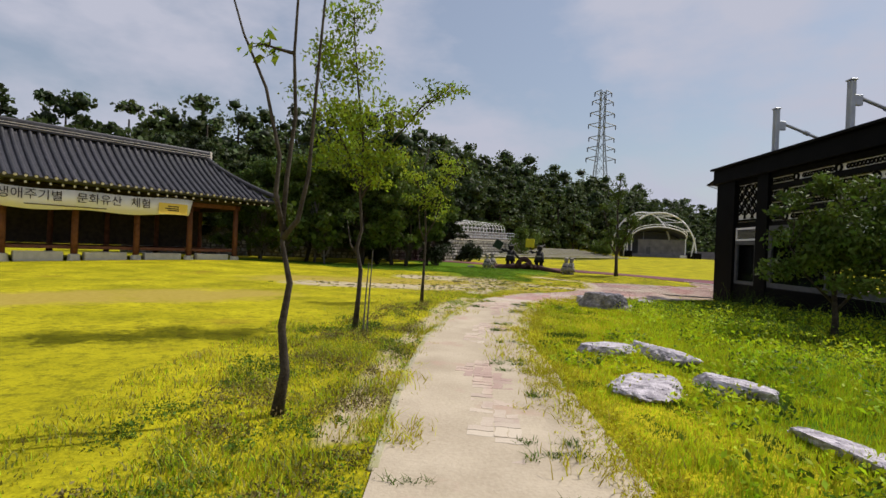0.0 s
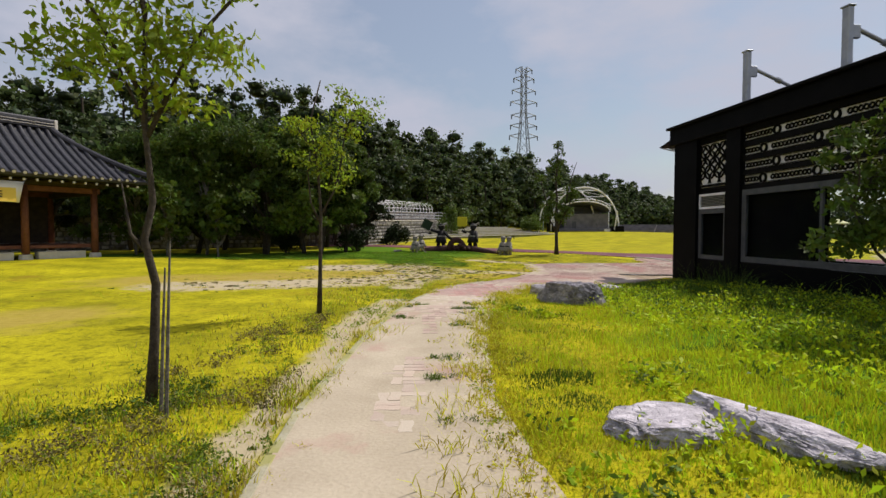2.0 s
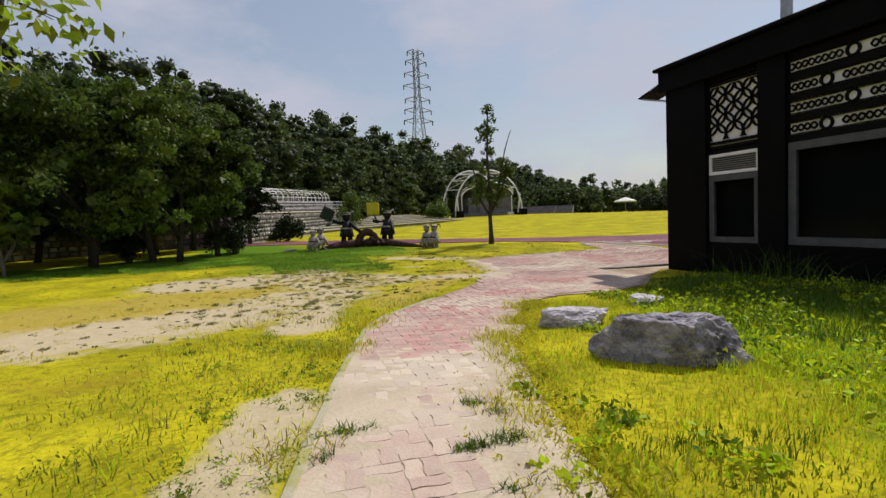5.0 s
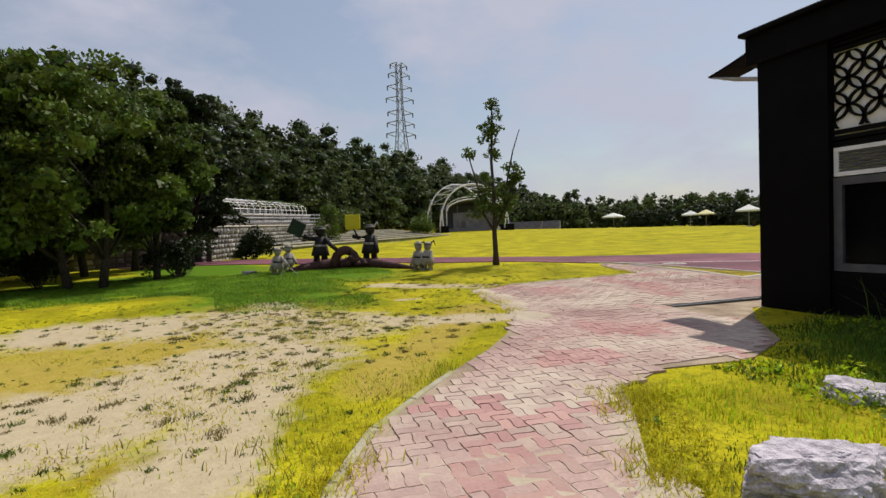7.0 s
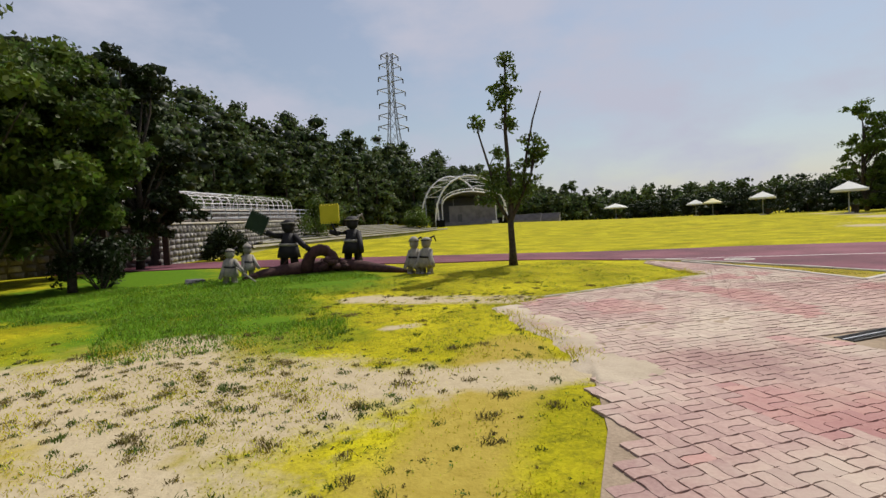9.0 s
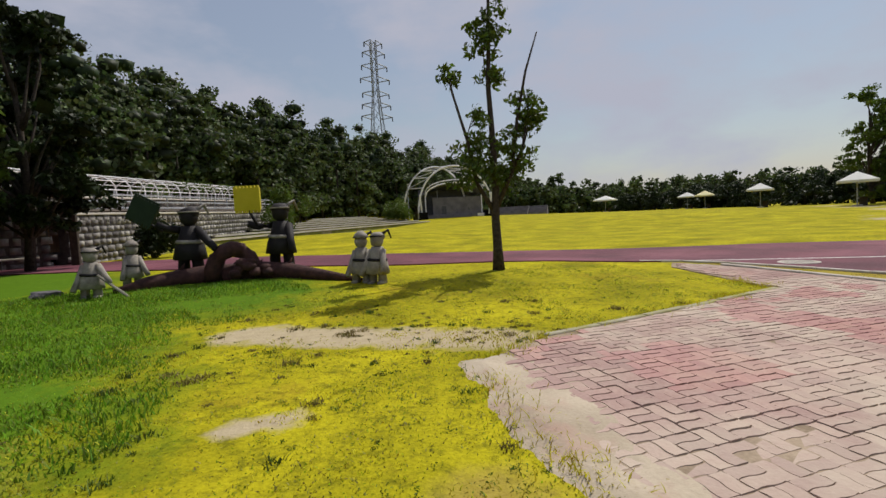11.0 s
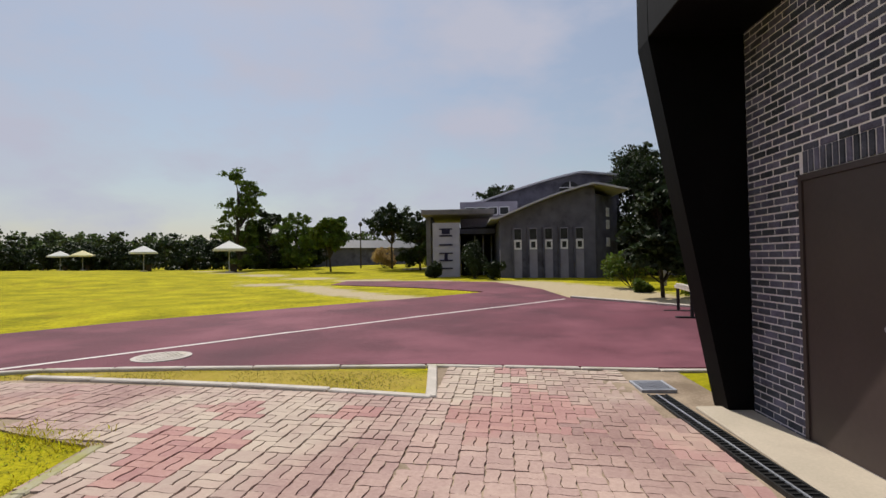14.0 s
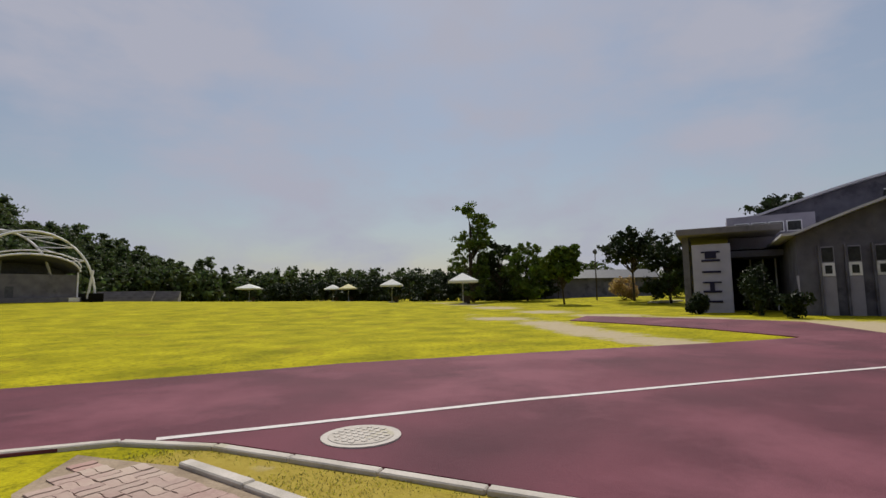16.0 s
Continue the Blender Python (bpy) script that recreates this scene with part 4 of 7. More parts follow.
def crown_tree(name, x, y, height, spread, low, leaf, count, leaf_mat, label, seed, trunks=1, kind="", flat=1.0, bark=BARK):
    """A full tree: trunk, limbs and a crown of many small clumps round the limbs' ends."""
    rng = np.random.default_rng(seed)
    prng = random.Random(seed)
    top = thing(name, label, "tree", pose(x, y, gz(x, y)), kind=kind)
    bm = bmesh.new()
    cs, rs = [], []
    for k in range(trunks):
        bx = 0 if trunks == 1 else prng.uniform(-0.25, 0.25) * spread
        by = 0 if trunks == 1 else prng.uniform(-0.2, 0.2) * spread
        tip = (bx + prng.uniform(-0.1, 0.1) * spread, by, height * 0.8)
        trunk = limb(prng, (bx, by, -0.1), tip, 0.05, 7)
        r = height * 0.02
        tube(bm, trunk, [r * (1 - 0.75 * i / 6) for i in range(7)], 8)
        for i in range(int(26 / trunks) + 4):
            s = prng.uniform(0.0, 1.0)
            z = low + (height - low) * s
            w = spread * (0.35 + 0.65 * math.sin(math.pi * min(1, 0.25 + 0.7 * s))) * prng.uniform(0.45, 0.85)
            a = prng.uniform(0, 2 * math.pi)
            c = Vector((bx + w * math.cos(a), by + w * math.sin(a), z * prng.uniform(0.93, 1.0)))
            st = trunk[max(1, min(6, int(6 * (z - 0.15 * height) / height)))]
            tube(bm, limb(prng, st, c, 0.1), [r * 0.4 * (1 - 0.8 * j / 4) for j in range(5)], 5)
            for _ in range(6):
                q = c + Vector((prng.gauss(0, 0.4), prng.gauss(0, 0.4), prng.gauss(0, 0.3))) * spread * 0.42
                cs.append(q)
                rr = spread * prng.uniform(0.14, 0.28)
                rs.append((rr, rr, rr * 0.6 * flat))
    part("trunk", bm, bark, top, smooth=True)
    total = sum((a * b * c) ** (2 / 3) for a, b, c in rs)
    v, f = leaves_at(clumps(cs, rs, count / total, rng, 0.2), leaf, rng, 0.2, 0.6)
    v2, f2 = leaves_at(clumps(cs, [(a * 0.7, b * 0.7, c * 0.7) for a, b, c in rs], 0.16 * count / total, rng, 0.0), leaf * 2.3, rng, 0.0, 0.8)
    raw("crown", np.concatenate([v, v2]), np.concatenate([f, f2 + len(v)]), leaf_mat, top)
    return top


GROVE = "dense dark broadleaf tree in the grove by the stone wall"
for i, (x, y, h, s, l) in enumerate([(-3.4, 31.4, 6.7, 2.6, 1.9), (-1.6, 33.0, 6.0, 1.9, 1.9), (-6.2, 31.4, 6.9, 2.7, 1.8), (-9.4, 32.0, 6.6, 2.6, 1.5), (-3.2, 38.0, 7.4, 2.4, 1.8), (-13.0, 33.5, 6.4, 2.6, 1.5), (-4.6, 36.5, 7.6, 2.8, 1.6), (-9.5, 37.0, 8.0, 3.0, 1.6)]):
    crown_tree("grove_tree", x, y, h, s, l, 0.17, 18000, LEAF_GROVE if i not in (0, 3) else LEAF_MID, GROVE, 20 + i, trunks=2 if i in (0, 2) else 1)
for i, (x, y, h) in enumerate([(-1.3, 40.6, 8.4), (-6.5, 40, 9.0), (-15.5, 38, 8.0), (-19, 36, 8.2), (-22, 38, 8.6)]):
    crown_tree("pine", x, y, h, 2.2, 2.0, 0.22, 10000, LEAF_DARK, "dark tufted pine rising above the grove", 40 + i, flat=0.6)
for i, (x, y, h, s) in enumerate([(-9.5, 28.4, 3.6, 1.1), (-7.4, 28.9, 3.2, 0.9), (-11.5, 29.8, 4.2, 1.3), (-8.4, 30.3, 4.4, 1.2)]):
    crown_tree("sapling", x, y, h, s, 1.0, 0.14, 1800, LEAF_MID, "thin-stemmed sapling beside the tiled pavilion", 50 + i, bark=BARK_PALE)


def bush(name, x, y, w, h, count, leaf, leaf_mat, label, seed):
    rng = np.random.default_rng(seed)
    prng = random.Random(seed)
    top = thing(name, label, "bush", pose(x, y, gz(x, y)))
    bm = bmesh.new()
    cs, rs = [], []
    for _ in range(14):
        a, q = prng.uniform(0, 6.28), prng.uniform(0, 0.8)
        c = Vector((w * q * math.cos(a), w * q * math.sin(a), h * prng.uniform(0.3, 0.95) * (1 - 0.3 * q)))
        tube(bm, limb(prng, (0.1 * c.x, 0.1 * c.y, -0.05), c), [0.02, 0.016, 0.012, 0.008, 0.004], 5)
        cs.append(c)
        rs.append((w * 0.35, w * 0.35, h * 0.28))
    part("stems", bm, BARK, top)
    total = sum((a * b * c) ** (2 / 3) for a, b, c in rs)
    v, f = leaves_at(clumps(cs, rs, count / total, rng, 0.1), leaf, rng, -0.3)
    raw("foliage", v, f, leaf_mat, top)
    return top


bush("dark_bush", -1.0, 33.3, 1.2, 1.6, 2600, 0.14, LEAF_DARK, "dark round bush under the grove", 60)
bush("dark_bush", -4.8, 32.6, 1.2, 1.4, 2400, 0.14, LEAF_DARK, "dark low bush under the grove", 61)
bush("weed_clump", 1.6, 45.5, 1.3, 1.7, 2000, 0.22, LEAF_DARK, "dark weedy clump before the stone wall", 62)
bush("ivy_bush", 9.0, 62.0, 2.2, 3.6, 3500, 0.22, LEAF_MID, "leafy bush at the end of the terrace", 63)
bush("ivy_bush", 24.5, 79.0, 2.6, 3.0, 3500, 0.25, LEAF_MID, "green mound beside the stage steps", 64)
for i, (x, y, w, h, m) in enumerate([(29.6, 16.0, 1.3, 1.5, LEAF_MID), (28.0, 16.3, 0.45, 0.5, LEAF_MID), (25.6, 14.7, 1.1, 0.85, LEAF), (38.5, 22.4, 1.0, 2.2, LEAF_DARK), (40.2, 25.0, 0.8, 1.0, LEAF_DARK), (36.2, 21.4, 0.7, 1.0, LEAF_DARK)]):
    bush("shrub", x, y, w, h, 2200, 0.16, m, "bushy shrub by the grey brick hall", 70 + i)
for i, (x, y, h, s, m, lb, c) in enumerate([(25.8, 16.35, 3.7, 1.25, LEAF_DARK, "small feathery tree beside the hall path", 5000), (25.6, 15.3, 2.9, 0.9, LEAF_DARK, "small feathery tree beside the hall path", 2500), (33.5, 10.2, 6.6, 2.6, LEAF_DARK, "dark tree beside the brick hall", 9000),
                                            (29.5, 9.0, 7.8, 2.8, LEAF_DARK, "tall dark tree beside the brick hall", 11000), (25.5, 8.5, 8.2, 2.8, LEAF_DARK, "tall dark tree beside the brick hall", 11000), (37.5, 9.5, 7.0, 2.8, LEAF_DARK, "dark tree beside the brick hall", 9000),
                                            (50.5, 20.2, 8.2, 2.3, LEAF_DARK, "broad tree behind the hall roof", 5000), (54.5, 27.2, 5.6, 1.9, LEAF_DARK, "round tree behind the hall", 5000), (44.5, 10.2, 9.0, 3.0, LEAF_DARK, "tall dark tree beside the brick hall", 11000), (49, 9.0, 10.0, 3.4, LEAF_DARK, "tall dark tree beside the brick hall", 11000), (40.5, 10.8, 7.0, 2.4, LEAF_DARK, "dark tree beside the brick hall", 9000), (41, 5, 9.5, 3.5, LEAF_DARK, "tall dark tree beside the brick hall", 11000), (34, 5.0, 10.5, 3.5, LEAF_DARK, "tall dark tree beside the brick hall", 12000)]):
    crown_tree("hall_tree", x, y, h, s, 0.6 if i not in (0, 1, 6) else (1.1 if i < 2 else 2.5), 0.2, c, m, lb, 80 + i)


ICO = bmesh.new()
bmesh.ops.create_icosphere(ICO, subdivisions=1, radius=1.0)
ICO_V = np.array([tuple(v.co) for v in ICO.verts])
ICO_F = np.array([[v.index for v in f.verts] for f in ICO.faces])
ICO.free()


def far_trees(name, spots, leaf, per, leaf_mat, label, seed, cores=0):
    """A wood too far off to count: crowns of many clumps round added dark cores, each on its trunk."""
    rng = np.random.default_rng(seed)
    prng = random.Random(seed)
    pts, bm, cv, cf = [], bmesh.new(), [], []
    for x, y, h, w in spots:
        z = gz(x, y)
        tube(bm, [(x, y, z - 0.3), (x, y, z + h * 0.7)], [0.02 * h, 0.008 * h], 5)
        cs, rs = [], []
        pine = prng.random() < 0.35
        for k in range(18):
            s = prng.random() ** 0.8
            a = prng.uniform(0, 6.28)
            q = w * (1.05 - (0.9 if pine else 0.6) * s ** 2.4) * prng.uniform(0.15, 0.85)
            cs.append((x + q * math.cos(a), y + q * math.sin(a), z + h * (0.08 + 0.84 * s)))
            rr = w * prng.uniform(0.28, 0.46) * (1.1 - 0.4 * s)
            rs.append((rr, rr, rr * (0.55 if pine else 0.75)))
        total = sum((a * b * c) ** (2 / 3) for a, b, c in rs)
        pts.append(clumps(cs, rs, per / total, rng, 0.62))
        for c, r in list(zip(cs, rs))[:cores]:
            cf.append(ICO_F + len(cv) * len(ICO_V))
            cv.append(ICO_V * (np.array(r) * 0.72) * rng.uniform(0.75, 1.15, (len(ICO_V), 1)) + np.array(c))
    top = thing(name, label, "wood", kind="stuff")
    part("trunks", bm, BARK, top)
    v, f = leaves_at(np.concatenate(pts), leaf, rng, 0.1, 0.75)
    raw("foliage", v, f, leaf_mat, top)
    # Added solid lumps, dark as inner crown shade, close the gaps between leaves.
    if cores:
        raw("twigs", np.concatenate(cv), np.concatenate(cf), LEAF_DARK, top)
    return top


prng = random.Random(11)
TOPS = [(-75, 19.5), (-52, 18), (-38, 17.5), (-27, 18.8), (-16, 22.5), (-2, 27.5), (14, 28.5), (36, 26), (70, 23.5), (115, 18)]
spots = []
for (ax, ay), (bx, by) in zip(WOODS, WOODS[1:]):
    ln = math.hypot(bx - ax, by - ay)
    n = int(ln / 2.4)
    for i in range(n):
        for row in range(4):
            s = (i + prng.random()) / n
            off = 1.5 + row * 5.5 + prng.uniform(-2, 2)
            x, y = ax + (bx - ax) * s - (by - ay) / ln * off, ay + (by - ay) * s + (bx - ax) / ln * off
            want = np.interp(ax + (bx - ax) * s, [p[0] for p in TOPS], [p[1] for p in TOPS]) * prng.uniform(0.8, 1.05) * (0.55 + 0.15 * row)
            h = max(4.0, want - gz(x, y))
            spots.append((x, y, h, h * prng.uniform(0.26, 0.38)))
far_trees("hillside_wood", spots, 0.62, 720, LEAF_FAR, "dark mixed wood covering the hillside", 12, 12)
spots = []
for i in range(230):
    s = prng.random()
    x, y = np.interp(s, [0, 0.35, 0.7, 1], [115, 165, 190, 185]), np.interp(s, [0, 0.35, 0.7, 1], [165, 150, 95, 20])
    spots.append((x + prng.uniform(-12, 12), y + prng.uniform(-12, 12), prng.uniform(8, 13), prng.uniform(3.0, 5.0)))
for i in range(70):
    s = prng.random()
    spots.append((50 + 55 * s + prng.uniform(-4, 4), 121 + 6 * s + prng.uniform(-4, 4), prng.uniform(4.5, 7.5), prng.uniform(2.2, 3.4)))
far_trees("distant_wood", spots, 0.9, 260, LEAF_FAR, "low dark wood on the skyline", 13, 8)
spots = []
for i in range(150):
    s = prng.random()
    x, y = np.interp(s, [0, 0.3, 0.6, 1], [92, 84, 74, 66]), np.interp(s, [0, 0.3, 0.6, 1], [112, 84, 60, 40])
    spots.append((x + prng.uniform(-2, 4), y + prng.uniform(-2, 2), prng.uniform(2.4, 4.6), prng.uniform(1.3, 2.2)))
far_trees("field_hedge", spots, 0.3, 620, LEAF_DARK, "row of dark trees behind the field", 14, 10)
crown_tree("poplar", 61.7, 47.6, 10.8, 2.5, 0.8, 0.24, 6500, LEAF_MID, "tall airy poplar above the parasols", 90)
crown_tree("round_tree", 53.8, 35.4, 4.8, 1.6, 2.4, 0.24, 9000, LEAF_MID, "dense round-headed tree at the field edge", 91)
crown_tree("flat_tree", 57.4, 30.3, 6.0, 2.6, 4.0, 0.22, 2200, LEAF_DARK, "flat-topped thin tree beyond the field", 92)
crown_tree("willow_tree", 60.9, 41.1, 5.6, 2.4, 1.2, 0.24, 5000, LEAF_MID, "spreading tree at the field edge", 93)
crown_tree("dark_tree", 63.1, 45.0, 6.2, 2.4, 1.0, 0.24, 5000, LEAF_DARK, "dark full tree behind a parasol", 94)


def place_from(t_pose, lateral, depth):
    """A spot by its bearing: sideways share of the depth, from a standing point and heading."""
    x, y, b = t_pose
    c, s = math.cos(radians(b)), math.sin(radians(b))
    return x + depth * s + lateral * depth * c, y + depth * c - lateral * depth * s


FROM_END = (12.06, 24.15, 61.2)

# ---- tiled pavilion ----
HANOK = pose(-11.9, 27.0, 0.27, 0, 0, -129.3)
pav = thing("pavilion", "open timber pavilion with dark tiled hipped roof", "pavilion", HANOK)
LEN, DEPTH, BAY = 14.5, 4.4, 2.42
for i in range(7):
    for y in (0.0, -DEPTH):
        col = part("column", tubed([(i * BAY, y, 0.2), (i * BAY, y, 2.95)], [0.135, 0.125], 12), TIMBER, pav, smooth=True)
        part("column_base", soft(tubed([(i * BAY, y, -0.2), (i * BAY, y, 0.2)], [0.28, 0.22], 8), 0.02), GRANITE, pav, "pale granite footing")
for y in (0.0, -DEPTH):
    part("beam", soft(boxed(-0.2, LEN + 0.2, y - 0.09, y + 0.09, 2.72, 2.94), 0.01), TIMBER, pav)
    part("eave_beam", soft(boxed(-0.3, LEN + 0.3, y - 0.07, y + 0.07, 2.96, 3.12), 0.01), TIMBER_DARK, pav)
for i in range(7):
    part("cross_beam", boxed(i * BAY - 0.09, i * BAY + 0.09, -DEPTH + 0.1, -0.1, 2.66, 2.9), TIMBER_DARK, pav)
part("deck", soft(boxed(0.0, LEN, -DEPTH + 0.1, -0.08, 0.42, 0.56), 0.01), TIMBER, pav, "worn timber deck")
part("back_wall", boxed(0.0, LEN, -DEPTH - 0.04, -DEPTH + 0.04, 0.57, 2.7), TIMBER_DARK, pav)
for i in range(6):
    block = part("plinth_block", soft(boxed(i * BAY + 0.4, i * BAY + 2.05, -0.3, 0.12, -0.2, 0.3), 0.02), GRANITE, pav, "pale granite block")
EAVE_Y, EAVE_Z, RIDGE_Y, RIDGE_Z, END_X = 1.35, 3.28, -2.2, 5.6, -1.6


def roof_line(x, side):
    """Points from ridge to eave on the slope at x, sagging a little, cut by the hip."""
    out = []
    for k in range(9):
        s = k / 8
        y = RIDGE_Y + side * (EAVE_Y - RIDGE_Y) * s
        z = RIDGE_Z + (EAVE_Z - RIDGE_Z) * (s ** 0.82)
        if s * (0.8 - END_X) >= (0.8 - x) - 1e-6 or x > 0.8:
            out.append((x, y, z))
    return out


bm = bmesh.new()
n = 14
for side in (1, -1):
    prev = None
    for k in range(n + 1):
        s = k / n
        y, z = RIDGE_Y + side * (EAVE_Y - RIDGE_Y) * s, RIDGE_Z + (EAVE_Z - RIDGE_Z) * s ** 0.82
        row = [bm.verts.new((0.8 + (END_X - 0.8) * s, y, z)), bm.verts.new((LEN + 1.5, y, z))]
        if prev:
            bm.faces.new((prev[0], prev[1], row[1], row[0]))
        prev = row
hips = [(0.8, RIDGE_Y, RIDGE_Z)]
rows = []
for k in range(n + 1):
    s = k / n
    x, z = 0.8 + (END_X - 0.8) * s, RIDGE_Z + (EAVE_Z - RIDGE_Z) * s ** 0.82
    rows.append((bm.verts.new((x, RIDGE_Y + (EAVE_Y - RIDGE_Y) * s, z)), bm.verts.new((x, RIDGE_Y - (EAVE_Y - RIDGE_Y) * s, z))))
for a, b in zip(rows, rows[1:]):
    bm.faces.new((a[0], b[0], b[1], a[1]))
bmesh.ops.remove_doubles(bm, verts=bm.verts, dist=0.001)
roof = part("roof", bm, TILE, pav, "dark clay tile roof")
md = roof.modifiers.new("thick", "SOLIDIFY")
md.thickness, md.offset = 0.12, -1
x = END_X + 0.25
while x < LEN + 1.4:
    pts = roof_line(x, 1)
    if len(pts) > 1:
        pts = [(p[0], p[1], p[2] + 0.02) for p in pts]
        part("roof_rib", tubed(pts, 0.085, 10), TILE, roof)
        part("tile_end", tubed([(pts[-1][0], pts[-1][1] - 0.01, pts[-1][2]), (pts[-1][0], pts[-1][1] + 0.025, pts[-1][2] - 0.01)], 0.06, 10), TILE_END, roof, "pale plastered tile end")
    x += 0.32
for k in range(13):
    y = RIDGE_Y + (k - 6) * 0.27 * 2
    s = abs(y - RIDGE_Y) / (EAVE_Y - RIDGE_Y)
    if s < 0.98:
        pts = [(0.8 + (END_X - 0.8) * q, y, RIDGE_Z + (EAVE_Z - RIDGE_Z) * q ** 0.82 + 0.02) for q in np.linspace(max(s, 0.06), 1, 6)]
        part("roof_rib", tubed(pts, 0.085, 10), TILE, roof)
for side in (1, -1):
    pts = [(0.8 + (END_X - 0.1 - 0.8) * q, RIDGE_Y + side * (EAVE_Y + 0.08 - RIDGE_Y) * q, RIDGE_Z + (EAVE_Z - RIDGE_Z) * q ** 0.82 + 0.1 + (0.16 * q ** 4)) for q in np.linspace(0, 1, 9)]
    part("hip_ridge", tubed(pts, [0.13] * 9, 8), TILE, roof)
for k, (w, z, m) in enumerate(((0.2, 0.0, TILE), (0.22, 0.09, TILE_END), (0.19, 0.115, TILE), (0.21, 0.205, TILE_END), (0.18, 0.23, TILE))):
    part("ridge_course", soft(boxed(0.6, LEN + 1.5, RIDGE_Y - w, RIDGE_Y + w, RIDGE_Z + z, RIDGE_Z + z + (0.085 if m is TILE else 0.022)), 0.008), m, roof)
part("ridge_cap", tubed([(0.55, RIDGE_Y, RIDGE_Z + 0.34), (LEN + 1.5, RIDGE_Y, RIDGE_Z + 0.34)], 0.11, 10), TILE, roof)
part("ridge_end", soft(boxed(0.48, 0.6, RIDGE_Y - 0.16, RIDGE_Y + 0.16, RIDGE_Z - 0.02, RIDGE_Z + 0.42), 0.02), TILE_END, roof)
x = END_X + 0.4
while x < LEN + 1.2:
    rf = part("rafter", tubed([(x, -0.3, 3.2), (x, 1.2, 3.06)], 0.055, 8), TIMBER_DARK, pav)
    part("rafter_end", tubed([(x, 1.2, 3.06), (x, 1.225, 3.057)], 0.05, 8), TILE_END, rf, "pale painted rafter end")
    x += 0.4
banner = thing("banner", "long pale cloth banner with brown lettering under the eaves", "banner", HANOK)
bm = bmesh.new()
prev = None
for k in range(41):
    x = 2.75 + k * 0.28
    sag = 0.05 * math.sin(k * 0.5) - 0.12 * math.sin(math.pi * k / 40)
    cut = 0.25 if k == 0 else 0.0
    cur = [bm.verts.new((x + (cut if j == 0 else 0) * 0.6, 1.02 + 0.03 * math.sin(k * 0.7 + j), 2.18 + 0.78 * j + sag * (1 - 0.4 * j))) for j in (0, 1)]
    if prev:
        bm.faces.new((prev[0], cur[0], cur[1], prev[1]))
    prev = cur
cloth = part("cloth", bm, CLOTH, banner, smooth=True)
md = cloth.modifiers.new("thick", "SOLIDIFY")
md.thickness = 0.01


def lettering(body, size, m, material, parent, name="lettering"):
    cu = bpy.data.curves.new(name, "FONT")
    cu.body, cu.size, cu.align_x, cu.align_y, cu.extrude = body, size, "CENTER", "CENTER", 0.004
    tmp = bpy.data.objects.new(name, cu)
    scene.collection.objects.link(tmp)
    me = bpy.data.meshes.new_from_object(tmp.evaluated_get(bpy.context.evaluated_depsgraph_get()))
    bpy.data.objects.remove(tmp)
    me.materials.clear()
    me.materials.append(material)
    ob = new(name, me)
    ob.parent, ob.matrix_basis = parent, m
    return ob


for word, x in (("의", 10.9), ("생애주기별", 9.0), ("문화유산", 6.65), ("체험", 5.05)):
    lettering(word, 0.46, pose(x, 1.08, 2.58, 90, 0, 180), INK, banner)
part("yellow_corner", boxed(3.0, 4.3, 1.065, 1.07, 2.2, 2.72), CLOTH_YELLOW, banner)
for i, (w, z) in enumerate(((0.5, 2.55), (0.62, 2.45), (0.5, 2.36))):
    part("emblem_bar", boxed(3.4, 3.4 + w, 1.072, 1.076, z, z + 0.05), INK, banner)
part("print_bar", boxed(6.4, 9.2, 1.072, 1.076, 2.2, 2.24), INK, banner)

# ---- terrace, pergola and stone walls ----


def wall_run(name, pts, z_top, thick, label):
    """A rubble wall of separate stones in pale mortar along a line."""
    top = thing(name, label, "wall", kind="structure")
    rng = random.Random(5)
    vs, fs = [], []
    for (ax, ay), (bx, by) in zip(pts, pts[1:]):
        ln, a = math.hypot(bx - ax, by - ay), math.atan2(by - ay, bx - ax)
        z0 = min(gz(ax, ay), gz(bx, by)) - 0.3
        part("core", boxed(0, ln, -0.0, thick, z0, z_top, m=pose(ax, ay, 0, 0, 0, math.degrees(a))), DULLMORTAR, top)
        part("coping", soft(boxed(-0.05, ln + 0.05, -0.12, thick, z_top, z_top + 0.1, m=pose(ax, ay, 0, 0, 0, math.degrees(a))), 0.02), CONCRETE, top)
        m = pose(ax, ay, 0, 0, 0, math.degrees(a))
        z = z0 + 0.05
        while z < z_top - 0.1:
            s, h = rng.uniform(-0.2, 0.1), rng.uniform(0.24, 0.36)
            while s < ln:
                w = rng.uniform(0.3, 0.55)
                k = len(vs)
                cx, cz = s + w / 2, min(z + h / 2, z_top - h / 2)
                ring_ = [(cx + (w / 2 - 0.02) * math.cos(q) * rng.uniform(0.85, 1.1), cz + (h / 2 - 0.02) * math.sin(q) * rng.uniform(0.9, 1.15)) for q in [math.pi * (0.25 + 0.5 * j) * 1.0 for j in range(4)]]
                for yy, sc in ((0.02, 1.25), (-0.06, 1.05)):
                    for px, pz in ring_:
                        vs.append(m @ Vector((cx + (px - cx) * sc, yy, cz + (pz - cz) * sc)))
                fs += [(k + 4, k + 5, k + 6, k + 7)] + [(k + j, k + (j + 1) % 4, k + 4 + (j + 1) % 4, k + 4 + j) for j in range(4)]
                s += w
            z += h
    stones = raw("stones", vs, fs, STONEWALL, top)
    tagged(stones, kind="stuff")
    return top


